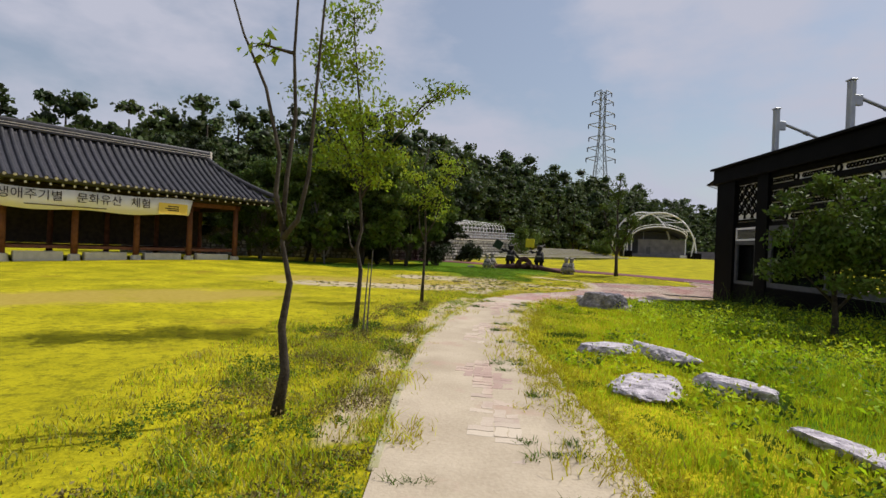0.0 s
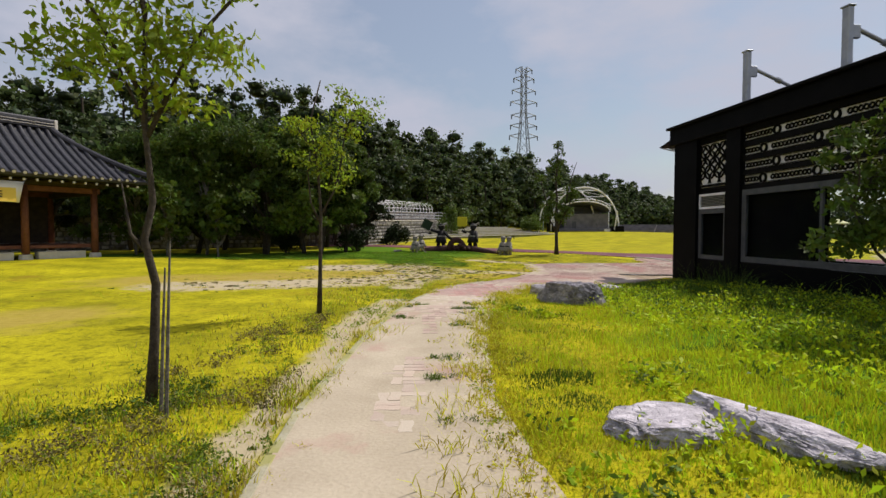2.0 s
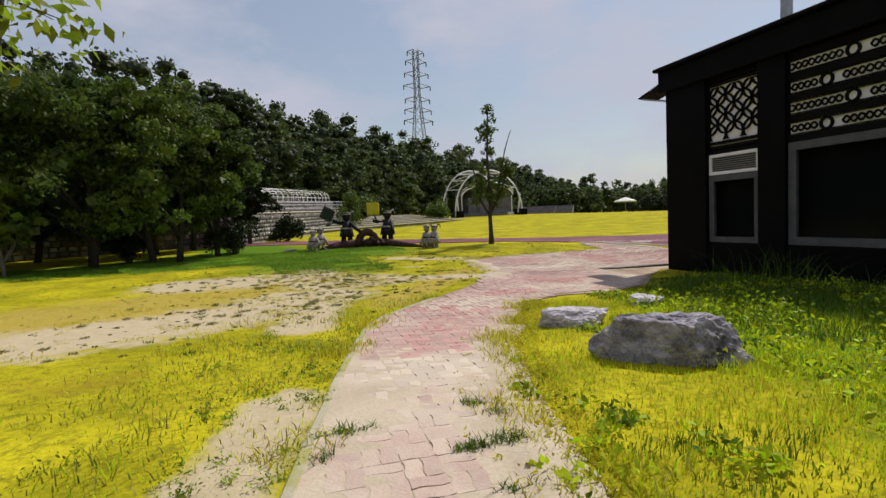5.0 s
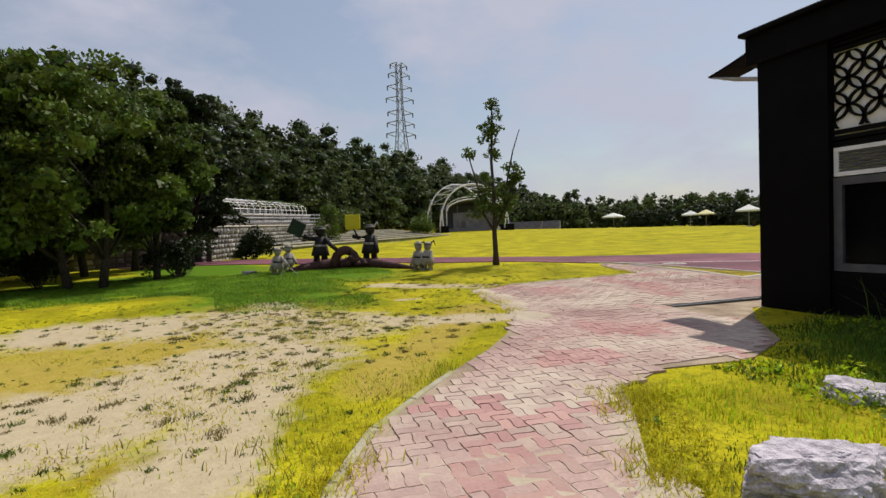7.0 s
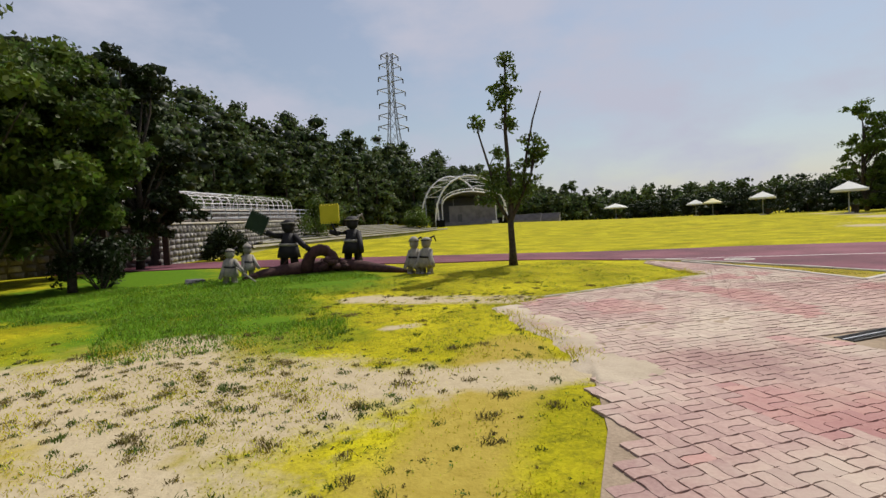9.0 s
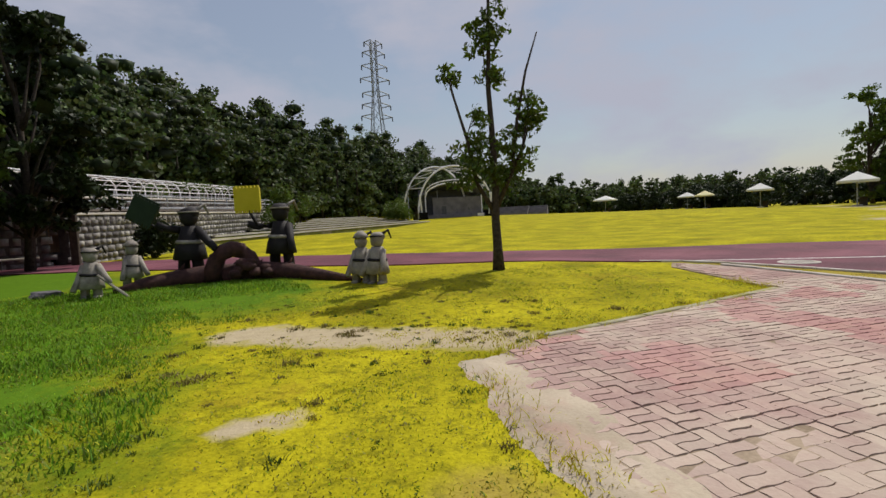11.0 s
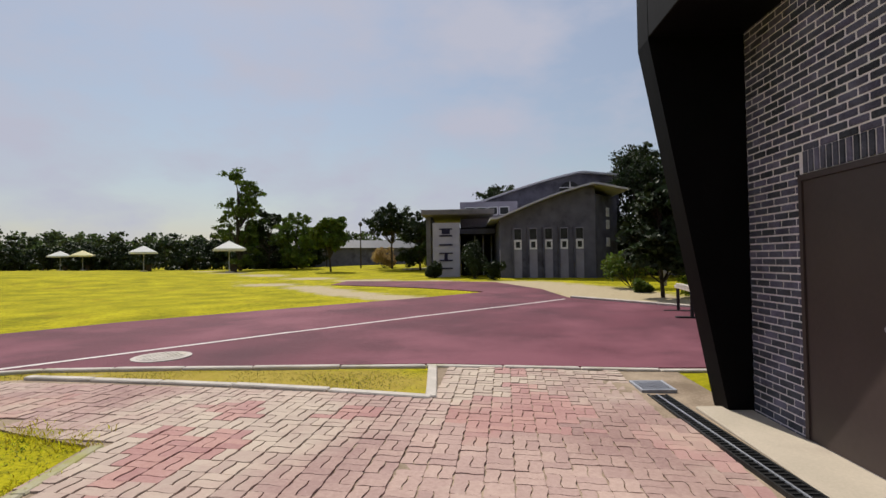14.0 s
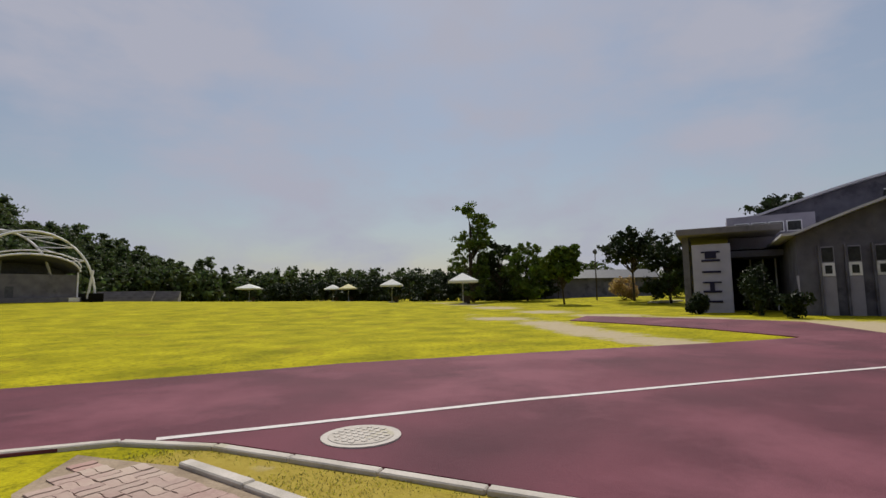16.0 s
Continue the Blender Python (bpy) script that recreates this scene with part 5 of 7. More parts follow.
wall_run("rubble_wall", [(-24, 35.5), (-12.5, 39.6), (-1.6, 43.8)], 2.35, 0.5, "grey rubble stone wall with white joints")
RETAIN = [(-1.0, 44.0), (10.2, 70.5)]
RUN = math.hypot(RETAIN[1][0] - RETAIN[0][0], RETAIN[1][1] - RETAIN[0][1])
UX, UY = (RETAIN[1][0] - RETAIN[0][0]) / RUN, (RETAIN[1][1] - RETAIN[0][1]) / RUN


def on_terrace(s, back, z, slope=0.5):
    """A place s metres along the terrace edge, set back from it, at a height that rises along the run."""
    return Vector((RETAIN[0][0] + UX * s - UY * back, RETAIN[0][1] + UY * s + UX * back, z + slope * s / RUN))


def sloped(top, slope):
    """Raises a wall's parts along the terrace run."""
    for ob in top.children:
        for v in ob.data.vertices:
            v.co.z += slope * ((v.co.x - RETAIN[0][0]) * UX + (v.co.y - RETAIN[0][1]) * UY) / RUN
    return top


sloped(wall_run("terrace_wall", RETAIN, 2.2, 0.6, "long rubble retaining wall below a railed terrace"), 0.5)
BACK = [tuple(on_terrace(s, 2.4, 0, 0)[:2]) for s in (0.5, RUN)]
sloped(wall_run("upper_wall", BACK, 3.05, 0.5, "pale rubble wall behind the terrace railing"), 0.75)
rail = thing("terrace_railing", "pale steel railing along the terrace edge", "railing", kind="structure")
N_POST = 16
for i in range(N_POST):
    s = RUN * i / (N_POST - 1)
    part("post", tubed([on_terrace(s, 0.2, 2.25), on_terrace(s, 0.2, 3.06, 0.75)], 0.04, 6), STEEL, rail)
for z, sl in ((2.5, 0.58), (2.78, 0.67), (3.06, 0.75)):
    part("rail", tubed([on_terrace(0, 0.2, z, sl), on_terrace(RUN, 0.2, z, sl)], 0.036, 6), STEEL, rail)
part("kick_board", tubed([on_terrace(0, 0.0, 2.36), on_terrace(RUN, 0.0, 2.36)], 0.09, 4), TIMBER_DARK, rail, "dark brown board")
part("terrace_floor", prism(bmesh.new(), [tuple(on_terrace(s, b, 0, 0)[:2]) for s, b in ((0, 0.4), (RUN, 0.4), (RUN, 16), (0, 16))], 0.8, 2.19), SOIL, rail)
perg = thing("pergola", "long arched white pipe pergola with vines", "pergola", kind="structure")
NP, HALF = 22, 1.35


def vault(s, k, n=10):
    a = math.pi * k / n
    return on_terrace(s, 2.75 + HALF - HALF * math.cos(a), 3.55 + 0.85 * math.sin(a), 0.85)


for i in range(NP):
    s = 0.8 + (RUN - 0.8) * i / (NP - 1)
    part("hoop", tubed([on_terrace(s, 2.75, 2.1)] + [vault(s, k) for k in range(11)] + [on_terrace(s, 2.75 + 2 * HALF, 2.1)], 0.04, 6), WHITE, perg)
for k in (0, 2, 4, 6, 8, 10):
    part("purlin", tubed([vault(0.8, k), vault(RUN, k)], 0.03, 5), WHITE, perg)
rng_v = np.random.default_rng(9)
cs = [tuple(vault(s, k)) for s, k in zip(rng_v.uniform(0.4, 1, 80) ** 0.7 * RUN, rng_v.uniform(1, 9, 80))]
v, f = leaves_at(clumps(cs, [(0.5, 0.5, 0.16)] * 80, 170, rng_v), 0.16, rng_v)
raw("vine", v, f, LEAF_MID, perg)

LAWN = mat("terrace_grass", (0.11, 0.12, 0.02), (0.28, 0.27, 0.05), 0.8, 0.95, 0.5, fine=20, spot=(0.36, 0.30, 0.18), spot_at=0.56)
terr = thing("terrace_steps", "curving grass seating steps with concrete edges", "steps", kind="structure")
FRONT = [(1.0, 47.0), (4.5, 52.5), (9.5, 59.0), (16.5, 66.5), (23.0, 73.5), (28.5, 79.0)]
for k in range(7):
    z0, off = 0.76 + 0.17 * k, 1.5 * k
    tops, edge = [], []
    for x, y, a in along(FRONT, 1.5):
        nx, ny = -math.sin(a), math.cos(a)
        rise = 0.25 * (y - 47) / 28
        if (x + nx * off - RETAIN[0][0]) * UY - (y + ny * off - RETAIN[0][1]) * UX < 0.5:
            continue
        p0, p1 = (x + nx * off, y + ny * off, z0 + rise), (x + nx * (off + 1.56), y + ny * (off + 1.56), z0 + rise)
        tops.append((p0, p1))
    vs, fs = [], []
    for p0, p1 in tops:
        vs += [(p0[0], p0[1], p0[2] - 0.9), p0, p1]
    for i in range(len(tops) - 1):
        fs += [(3 * i, 3 * i + 3, 3 * i + 4, 3 * i + 1), (3 * i + 1, 3 * i + 4, 3 * i + 5, 3 * i + 2)]
    step = raw("step", vs, fs, LAWN, terr)
    bm = bmesh.new()
    for (p0, p1), (q0, q1) in zip(tops, tops[1:]):
        d = (Vector(q0) - Vector(p0))
        yaw = math.degrees(math.atan2(d.y, d.x))
        box(bm, 0.01, d.length - 0.01, -0.07, 0.16, -0.085, 0.025, m=pose(*p0, 0, 0, yaw))
    part("edging", bm, CONCRETE, step)
for i, (x, y) in enumerate(((51.5, 104.0), (55.0, 102.5))):
    bl = thing("bleachers", "low concrete seating rows beyond the stage", "seating", pose(x + 4, y + 1, gz(x, y), 0, 0, -40))
    for k in range(4):
        part("tier", soft(boxed(-4, 4, k * 0.9, k * 0.9 + 0.9, -0.3, 0.4 + 0.4 * k), 0.03), CONCRETE_DARK, bl)

# ---- stage ----
STG = pose(40.6, 96.9, 1.35, 0, 0, -10) @ Matrix.Scale(1.16, 4)
stage = thing("stage_shell", "open-air stage under white crossed steel arches", "stage", STG)


def arch_pts(w, h, y, n=22, lean=0.0, x=0.0):
    return [(x + w * math.cos(math.pi * k / n), y + lean * math.sin(math.pi * k / n), h * math.sin(math.pi * k / n) ** 0.85) for k in range(n + 1)]


a1, a2 = arch_pts(5.6, 7.4, -1.6, lean=0.6, x=-0.3), arch_pts(4.9, 7.7, 3.4, lean=-0.6, x=-2.3)
part("arch", tubed(a1, 0.13, 8), WHITE, stage, smooth=True)
part("arch", tubed(a2, 0.13, 8), WHITE, stage, smooth=True)
for k in range(4, 20, 2):
    part("cross_tie", tubed([a1[k], a2[k]], 0.06, 6), WHITE, stage)
    if k < 18:
        part("diagonal", tubed([a1[k], a2[k + 2]], 0.045, 5), WHITE, stage)
bm = bmesh.new()
prev = None
for k in range(17):
    a = math.pi * k / 16
    cur = [bm.verts.new((4.3 * math.cos(a), y, 3.3 + s * math.sin(a))) for y, s in ((0.3, 1.75), (5.6, 1.2))]
    if prev:
        bm.faces.new((prev[0], cur[0], cur[1], prev[1]))
    prev = cur
shell = part("shell", bm, GREYFRAME, stage, "dark curved roof shell", smooth=True)
md = shell.modifiers.new("thick", "SOLIDIFY")
md.thickness = 0.12
part("shell_rim", tubed([(4.35 * math.cos(math.pi * k / 16), 0.25, 3.3 + 1.8 * math.sin(math.pi * k / 16)) for k in range(17)], 0.11, 6), WHITE, stage)
part("platform", soft(boxed(-4.6, 4.6, 0.4, 6.0, -0.6, 0.5), 0.03), CONCRETE_DARK, stage)
part("front_panel", boxed(-3.2, 4.2, 1.0, 1.12, 0.5, 3.0), CONCRETE_DARK, stage, "grey panel wall")
part("back_wall", boxed(-4.4, 4.4, 5.6, 5.8, 0.5, 4.4), GREYFRAME, stage)
part("rim_band", tubed([(4.4 * math.cos(math.pi * k / 16), 0.2, 3.75 + 1.75 * math.sin(math.pi * k / 16)) for k in range(17)], 0.07, 6), WHITE, stage)
for side in (-1, 1):
    part("foot_strut", tubed([(side * 5.3 - 0.3, -1.6, 3.4), (side * 5.0 - 0.3, -1.2, 0.3)], 0.13, 8), WHITE, stage)
for x in (-4.3, 4.3):
    part("prop", tubed([(x, 0.9, 0.5), (x, 0.9, 3.6)], 0.09, 8), WHITE, stage)
for x in (-5.3, 5.3):
    part("footing", soft(boxed(x - 0.55, x + 0.55, -2.6, 3.2, -0.5, 0.9), 0.05), BLACK_WOOD, stage)
part("stage_door", boxed(-1.9, -1.2, 0.97, 0.998, 0.5, 1.7), GREYFRAME, stage)
part("notice", boxed(3.4, 4.4, 0.3, 0.36, 0.0, 0.45), WHITE, stage)
for i, x in enumerate((-6.9, -2.0)):
    lp = thing("stage_lamp_post", "slim grey pole beside the stage", "lamp post", STG @ pose(x, 3.0 if i else 0.5, 0.0), "poles at the stage")
    part("pole", tubed([(0, 0, -0.4), (0, 0, 5.0)], [0.07, 0.05], 8), STEEL, lp)
    part("head", soft(boxed(-0.12, 0.12, -0.4, 0.1, 5.0, 5.15), 0.02), STEEL, lp)

# ---- pylon ----
pyl = thing("pylon", "tall steel lattice power pylon on the hill", "pylon", pose(56.3, 191.5, 5.0))


def pylon_w(z):
    return 0.9 + 3.9 * max(0, 1 - z / 44) ** 1.25


zs = [0, 8, 15, 21, 26.5, 31.5, 36, 40, 44, 47.5, 51, 54.5, 58, 59.5]
for sx in (-1, 1):
    for sy in (-1, 1):
        part("leg", tubed([(sx * pylon_w(z), sy * pylon_w(z), z) for z in zs], 0.17, 5), PYLON, pyl)
for z0, z1 in zip(zs, zs[1:]):
    w0, w1 = pylon_w(z0), pylon_w(z1)
    for ang in range(4):
        m = pose(0, 0, 0, 0, 0, 90 * ang)
        bm = tubed([m @ Vector((-w0, w0, z0)), m @ Vector((w1, w1, z1))], 0.07, 4)
        tube(bm, [m @ Vector((w0, w0, z0)), m @ Vector((-w1, w1, z1))], 0.07, 4)
        part("brace", bm, PYLON, pyl)
for z, w in ((33, 5.6), (37, 5.2), (41, 4.8), (46, 5.2), (50.5, 4.6), (55, 4.0), (58.5, 3.2)):
    for s in (-1, 1):
        bm = tubed([(s * pylon_w(z), 0.6, z - 0.6), (s * w, 0, z + 0.3)], 0.17, 4)
        tube(bm, [(s * pylon_w(z), -0.6, z + 1.2), (s * w, 0, z + 0.3)], 0.17, 4)
        arm = part("cross_arm", bm, PYLON, pyl)
        part("insulator", tubed([(s * w, 0, z + 0.3), (s * w, 0, z - 1.3)], 0.22, 5), DARKSTEEL, arm)

# ---- statues on the lawn ----


def figure(bm, x, y, z, h, rng, hat=0, lean=0.0, arms=((0.5, 0.1), (0.5, 0.1))):
    """A plain rounded figure of a body, head and limbs."""
    s = h
    for k in (-1, 1):
        tube(bm, [(x + k * 0.11 * s, y, z), (x + k * 0.1 * s, y, z + 0.16 * s), (x + k * 0.08 * s, y, z + 0.3 * s)], [0.085 * s, 0.08 * s, 0.09 * s], 8)
        lump(bm, (x + k * 0.11 * s, y - 0.04 * s, z + 0.03 * s), (0.09 * s, 0.13 * s, 0.05 * s), rng, 0.05, 1)
    tube(bm, [(x, y, z + 0.2 * s), (x + lean * 0.3, y, z + 0.36 * s), (x + lean * 0.7, y, z + 0.5 * s), (x + lean, y, z + 0.68 * s)], [0.23 * s, 0.2 * s, 0.15 * s, 0.11 * s], 12)
    lump(bm, (x + lean, y, z + 0.8 * s), (0.125 * s, 0.13 * s, 0.14 * s), rng, 0.04, 2)
    if hat:
        tube(bm, [(x + lean, y, z + 0.87 * s), (x + lean, y, z + 0.93 * s), (x + lean, y, z + 1.0 * s)], [0.15 * s, 0.12 * s, 0.05 * s], 10)
    else:
        lump(bm, (x + lean, y + 0.03, z + 0.86 * s), (0.14 * s, 0.14 * s, 0.09 * s), rng, 0.1, 2)
    for k, (ox, oz) in zip((-1, 1), arms):
        sh = Vector((x + lean + k * 0.11 * s, y, z + 0.62 * s))
        el = sh + Vector((k * ox * 0.3 * s, -0.12 * s, oz * 0.35 * s - 0.06 * s))
        tube(bm, [sh, el, el + Vector((k * ox * 0.22 * s, -0.1 * s, oz * 0.3 * s))], [0.065 * s, 0.055 * s, 0.05 * s], 7)
    return bm


def statue(x, y, h, material, label, turn=0.0, lift=0.0, board=None, arms=((0.25, -0.6), (0.25, -0.5)), hat=0, seed=1, pole=None):
    rng = random.Random(seed)
    bm = figure(bmesh.new(), 0, 0, 0, h, rng, hat, 0.03, arms)
    sash = len(bm.faces)
    tube(bm, [(0.012, 0, 0.43 * h), (0.014, 0, 0.455 * h), (0.016, 0, 0.48 * h)], [0.185 * h, 0.19 * h, 0.172 * h], 14)
    tube(bm, [(0.03, 0, 0.865 * h), (0.03, 0, 0.885 * h)], [0.145 * h, 0.142 * h], 12)
    tube(bm, [(0.1 * h, 0.06 * h, 0.9 * h), (0.2 * h, 0.12 * h, 0.97 * h), (0.25 * h, 0.14 * h, 0.82 * h)], [0.035 * h, 0.03 * h, 0.012 * h], 7)
    sash_end = len(bm.faces)
    cut = len(bm.faces)
    if board:
        bx, bz, tilt = board
        grip = Vector((math.copysign(0.25 * h, bx), -0.2 * h, 0.62 * h))
        tube(bm, [grip, (bx, -0.2 * h, bz - 0.2)], 0.03, 6)
        cut = len(bm.faces)
        box(bm, -0.28, 0.28, -0.035, 0.035, -0.24, 0.24, m=pose(bx, -0.2 * h, bz, 0, tilt, 0))
        for k in range(7):
            for q in (-0.24, 0.24):
                box(bm, -0.27 + k * 0.08, -0.22 + k * 0.08, -0.03, 0.03, q - 0.05, q + 0.05, m=pose(bx, -0.2 * h, bz, 0, tilt, 0))
    if pole:
        tube(bm, [(0.2 * h, -0.2 * h, 0.45 * h), (pole[0], -0.25 * h, -0.05)], 0.025, 6)
    me = bpy.data.meshes.new("statue")
    bmesh.ops.recalc_face_normals(bm, faces=bm.faces)
    bm.faces.ensure_lookup_table()
    for i, fc in enumerate(bm.faces):
        fc.smooth = i < cut
        if sash <= i < sash_end:
            fc.material_index = 1
        elif board and i >= cut:
            fc.material_index = 2
    bm.to_mesh(me)
    bm.free()
    me.materials.append(material)
    me.materials.append(STATUE_WHITE if material is STATUE_DARK else STATUE_DARK)
    if board:
        me.materials.append(YELLOWPAINT if board[0] < 0 and board[2] == 0 else GREENPAINT)
    ob = new("statue", me)
    ob.matrix_basis = pose(x, y, gz(x, y) + lift - 0.02, 0, 0, turn)
    return tagged(ob, label, "statue", "statues on the lawn")


statue(2.3, 31.35, 0.98, STATUE_WHITE, "pale painted statue of a crouching figure holding a pole", -10, hat=0, seed=2, arms=((0.25, -0.6), (0.5, -0.4)), pole=(0.75, 0))
statue(2.75, 32.7, 0.98, STATUE_WHITE, "pale painted statue of a small standing figure", 15, seed=3, hat=1)
statue(3.9, 32.3, 1.48, STATUE_DARK, "dark statue of a figure raising a dark green board", -25, 0.2, (-0.75, 1.35, 28), ((0.45, 0.25), (0.7, -0.35)), seed=4)
statue(5.72, 32.0, 1.48, STATUE_DARK, "dark statue of a figure raising a yellow board", -25, 0.24, (-0.55, 1.5, 0), ((0.55, 0.15), (0.2, -0.5)), seed=5)
statue(7.05, 30.25, 1.05, STATUE_WHITE, "pale painted statue of a figure in a headcloth", -30, seed=6, hat=1)
statue(7.3, 29.95, 1.08, STATUE_WHITE, "pale painted statue of a figure hauling a rope", -50, seed=7)
bm = bmesh.new()
body = [(2.6, 31.55, 0.05), (3.1, 31.8, 0.12), (3.7, 32.0, 0.16), (4.3, 31.95, 0.2), (4.7, 31.9, 0.18), (5.2, 31.8, 0.22), (5.8, 31.7, 0.18), (6.3, 31.2, 0.14), (6.8, 30.7, 0.08), (7.1, 30.4, 0.04)]
tube(bm, [(x, y, gz(x, y) + z * 0.7) for x, y, z in body], [0.04, 0.14, 0.19, 0.22, 0.22, 0.22, 0.2, 0.14, 0.08, 0.04], 12)
GS = gz(4.7, 31.8)
tube(bm, [(4.72 - 0.42 * math.cos(math.pi * k / 8), 31.72, GS + 0.62 * math.sin(math.pi * k / 8) + 0.05) for k in range(9)], [0.17] * 9, 12)
for k in range(9):
    lump(bm, (5.0 + 0.13 * math.cos(k * 2.4) * (1 + k % 3), 31.5 + 0.05 * (k % 2), GS + 0.16 + 0.07 * (k % 4)), (0.13, 0.12, 0.1), random.Random(k), 0.15, 2)
for k in range(5):
    x, y, z = body[2 + k]
    tube(bm, [(x, y, gz(x, y) + 0.25), (x + 0.1, y - 0.02, gz(x, y) + 0.42)], [0.06, 0.008], 6)
serp = part("serpent_statue", bm, SERPENT, smooth=True)
tagged(serp, "brown scaly serpent statue lying on the lawn", "statue", "statues on the lawn")

post = thing("sign_post", "dark timber post with cross arm", "signpost", pose(-0.62, 43.1, gz(-0.62, 43.1)))
part("post", soft(boxed(-0.13, 0.13, -0.13, 0.13, -0.2, 3.1), 0.02), TIMBER_DARK, post)
part("cross_arm", soft(boxed(-2.6, 0.7, -0.09, 0.09, 2.6, 2.85), 0.02), TIMBER_DARK, post)
part("post", soft(boxed(-2.5, -2.26, -0.12, 0.12, -0.2, 3.0), 0.02), TIMBER_DARK, post)
bench = thing("bench", "small pale timber bench on the grass", "bench", pose(-2.2, 42.2, gz(-2.2, 42.2), 0, 0, 15))
part("seat", soft(boxed(-0.7, 0.7, -0.2, 0.2, 0.38, 0.44), 0.01), GRANITE, bench)
for x in (-0.55, 0.5):
    part("leg", boxed(x, x + 0.08, -0.16, 0.16, -0.05, 0.378), GRANITE, bench)

# ---- parasols, lamp and shed across the field ----


def parasol(lateral, depth, w, material, label):
    x, y = place_from(FROM_END, lateral, depth)
    top = thing("parasol", label, "parasol", pose(x, y, gz(x, y), 0, 0, 30), "parasols along the field")
    part("pole", tubed([(0, 0, -0.1), (0, 0, 2.75)], 0.05, 8), STEEL, top)
    bm = bmesh.new()
    tip = bm.verts.new((0, 0, 2.95))
    e = [bm.verts.new((w * a, w * b, 2.2)) for a, b in ((-1, -1), (1, -1), (1, 1), (-1, 1))]
    d = [bm.verts.new((w * a, w * b, 2.0)) for a, b in ((-1, -1), (1, -1), (1, 1), (-1, 1))]
    for k in range(4):
        bm.faces.new((tip, e[k], e[(k + 1) % 4]))
        bm.faces.new((e[k], d[k], d[(k + 1) % 4], e[(k + 1) % 4]))
    can = part("canopy", bm, material, top)
    for k in range(4):
        a = math.pi / 4 + math.pi / 2 * k
        part("rib", tubed([(0, 0, 2.6), (w * 1.3 * math.cos(a), w * 1.3 * math.sin(a), 2.18)], 0.02, 4), STEEL, can)
    part("base", soft(boxed(-0.35, 0.35, -0.35, 0.35, 0, 0.1), 0.02), CONCRETE, top)
    tb = thing("picnic_table", "dark table under a parasol", "table", pose(x + 0.9, y, gz(x + 0.9, y)), "tables along the field")
    part("tabletop", boxed(-0.6, 0.6, -0.4, 0.4, 0.7, 0.75), TIMBER_DARK, tb)
    part("leg", boxed(-0.06, 0.06, -0.3, 0.3, -0.05, 0.698), TIMBER_DARK, tb)
    return top


parasol(0.040, 47.0, 1.35, CANVAS, "white square parasol at the field edge")
parasol(-0.103, 62.0, 1.35, CANVAS, "white square parasol at the field edge")
parasol(-0.191, 84.0, 1.35, CANVAS_CREAM, "cream square parasol at the field edge")
parasol(-0.222, 88.0, 1.35, CANVAS, "white square parasol at the field edge")
parasol(-0.391, 82.0, 1.7, CANVAS, "wide white parasol at the far field corner")
x, y = place_from(FROM_END, 0.31, 46)
lamp = thing("street_lamp", "slim dark lamp post with globe heads", "street lamp", pose(x, y, gz(x, y)))
part("pole", tubed([(0, 0, -0.2), (0, 0, 4.4)], [0.07, 0.045], 8), TIMBER_DARK, lamp)
for k in (-1, 0, 1):
    bm = lump(bmesh.new(), (0.32 * k, 0, 4.6 - 0.12 * abs(k)), (0.15, 0.15, 0.17), random.Random(1), 0.0, 2)
    part("globe", bm, GREYFRAME, lamp)
part("bracket", tubed([(-0.32, 0, 4.32), (0, 0, 4.2), (0.32, 0, 4.32)], 0.025, 6), TIMBER_DARK, lamp)
x, y = place_from(FROM_END, 0.32, 58)
shed = thing("low_shed", "long low dark grey shed beyond the field", "shed", pose(x, y, gz(x, y), 0, 0, -56))
part("wall", boxed(-9, 7, 0, 5, -0.3, 2.2), HALLBRICK, shed)
bm = bmesh.new()
prism(bm, [(-0.5, 2.2), (5.5, 2.2), (2.5, 3.3)], -9.5, 7.5, m=Matrix(((0, 0, 1, 0), (1, 0, 0, 0), (0, 1, 0, 0), (0, 0, 0, 1))))
part("roof", bm, GREYFRAME, shed)
x, y = place_from(FROM_END, 0.365, 45)
bush("reed_clump", x, y, 1.3, 2.0, 2200, 0.22, REED, "russet dried reeds by the planted beds", 65)
x, y = place_from(FROM_END, 0.18, 52)
bush("pale_grass_clump", x, y, 1.6, 1.3, 2200, 0.2, LEAF, "pale green tall grass by the shed", 66)
x, y = place_from(FROM_END, 0.47, 46)
bush("vine_bed", x, y, 2.4, 2.4, 3500, 0.2, LEAF_MID, "leafy bean bed on a low bank", 67)
x, y = place_from(FROM_END, 0.45, 40)
pile = thing("plank_pile", "stack of pale timber planks on the ground", "planks", pose(x, y, gz(x, y), 0, 0, -28))
for k in range(7):
    part("plank", soft(boxed(-1.8 + 0.1 * (k % 3), 1.6 + 0.15 * (k % 2), -0.5 + 0.26 * (k % 4), -0.27 + 0.26 * (k % 4), 0.09 * (k // 4), 0.08 + 0.09 * (k // 4)), 0.008), GRANITE, pile)

# ---- grey brick hall ----
hall = thing("brick_hall", "grey brick hall with curved roofs and flat porch", "building", pose(-0.9, -2.29, -0.135) @ Matrix.Scale(1.1, 4))


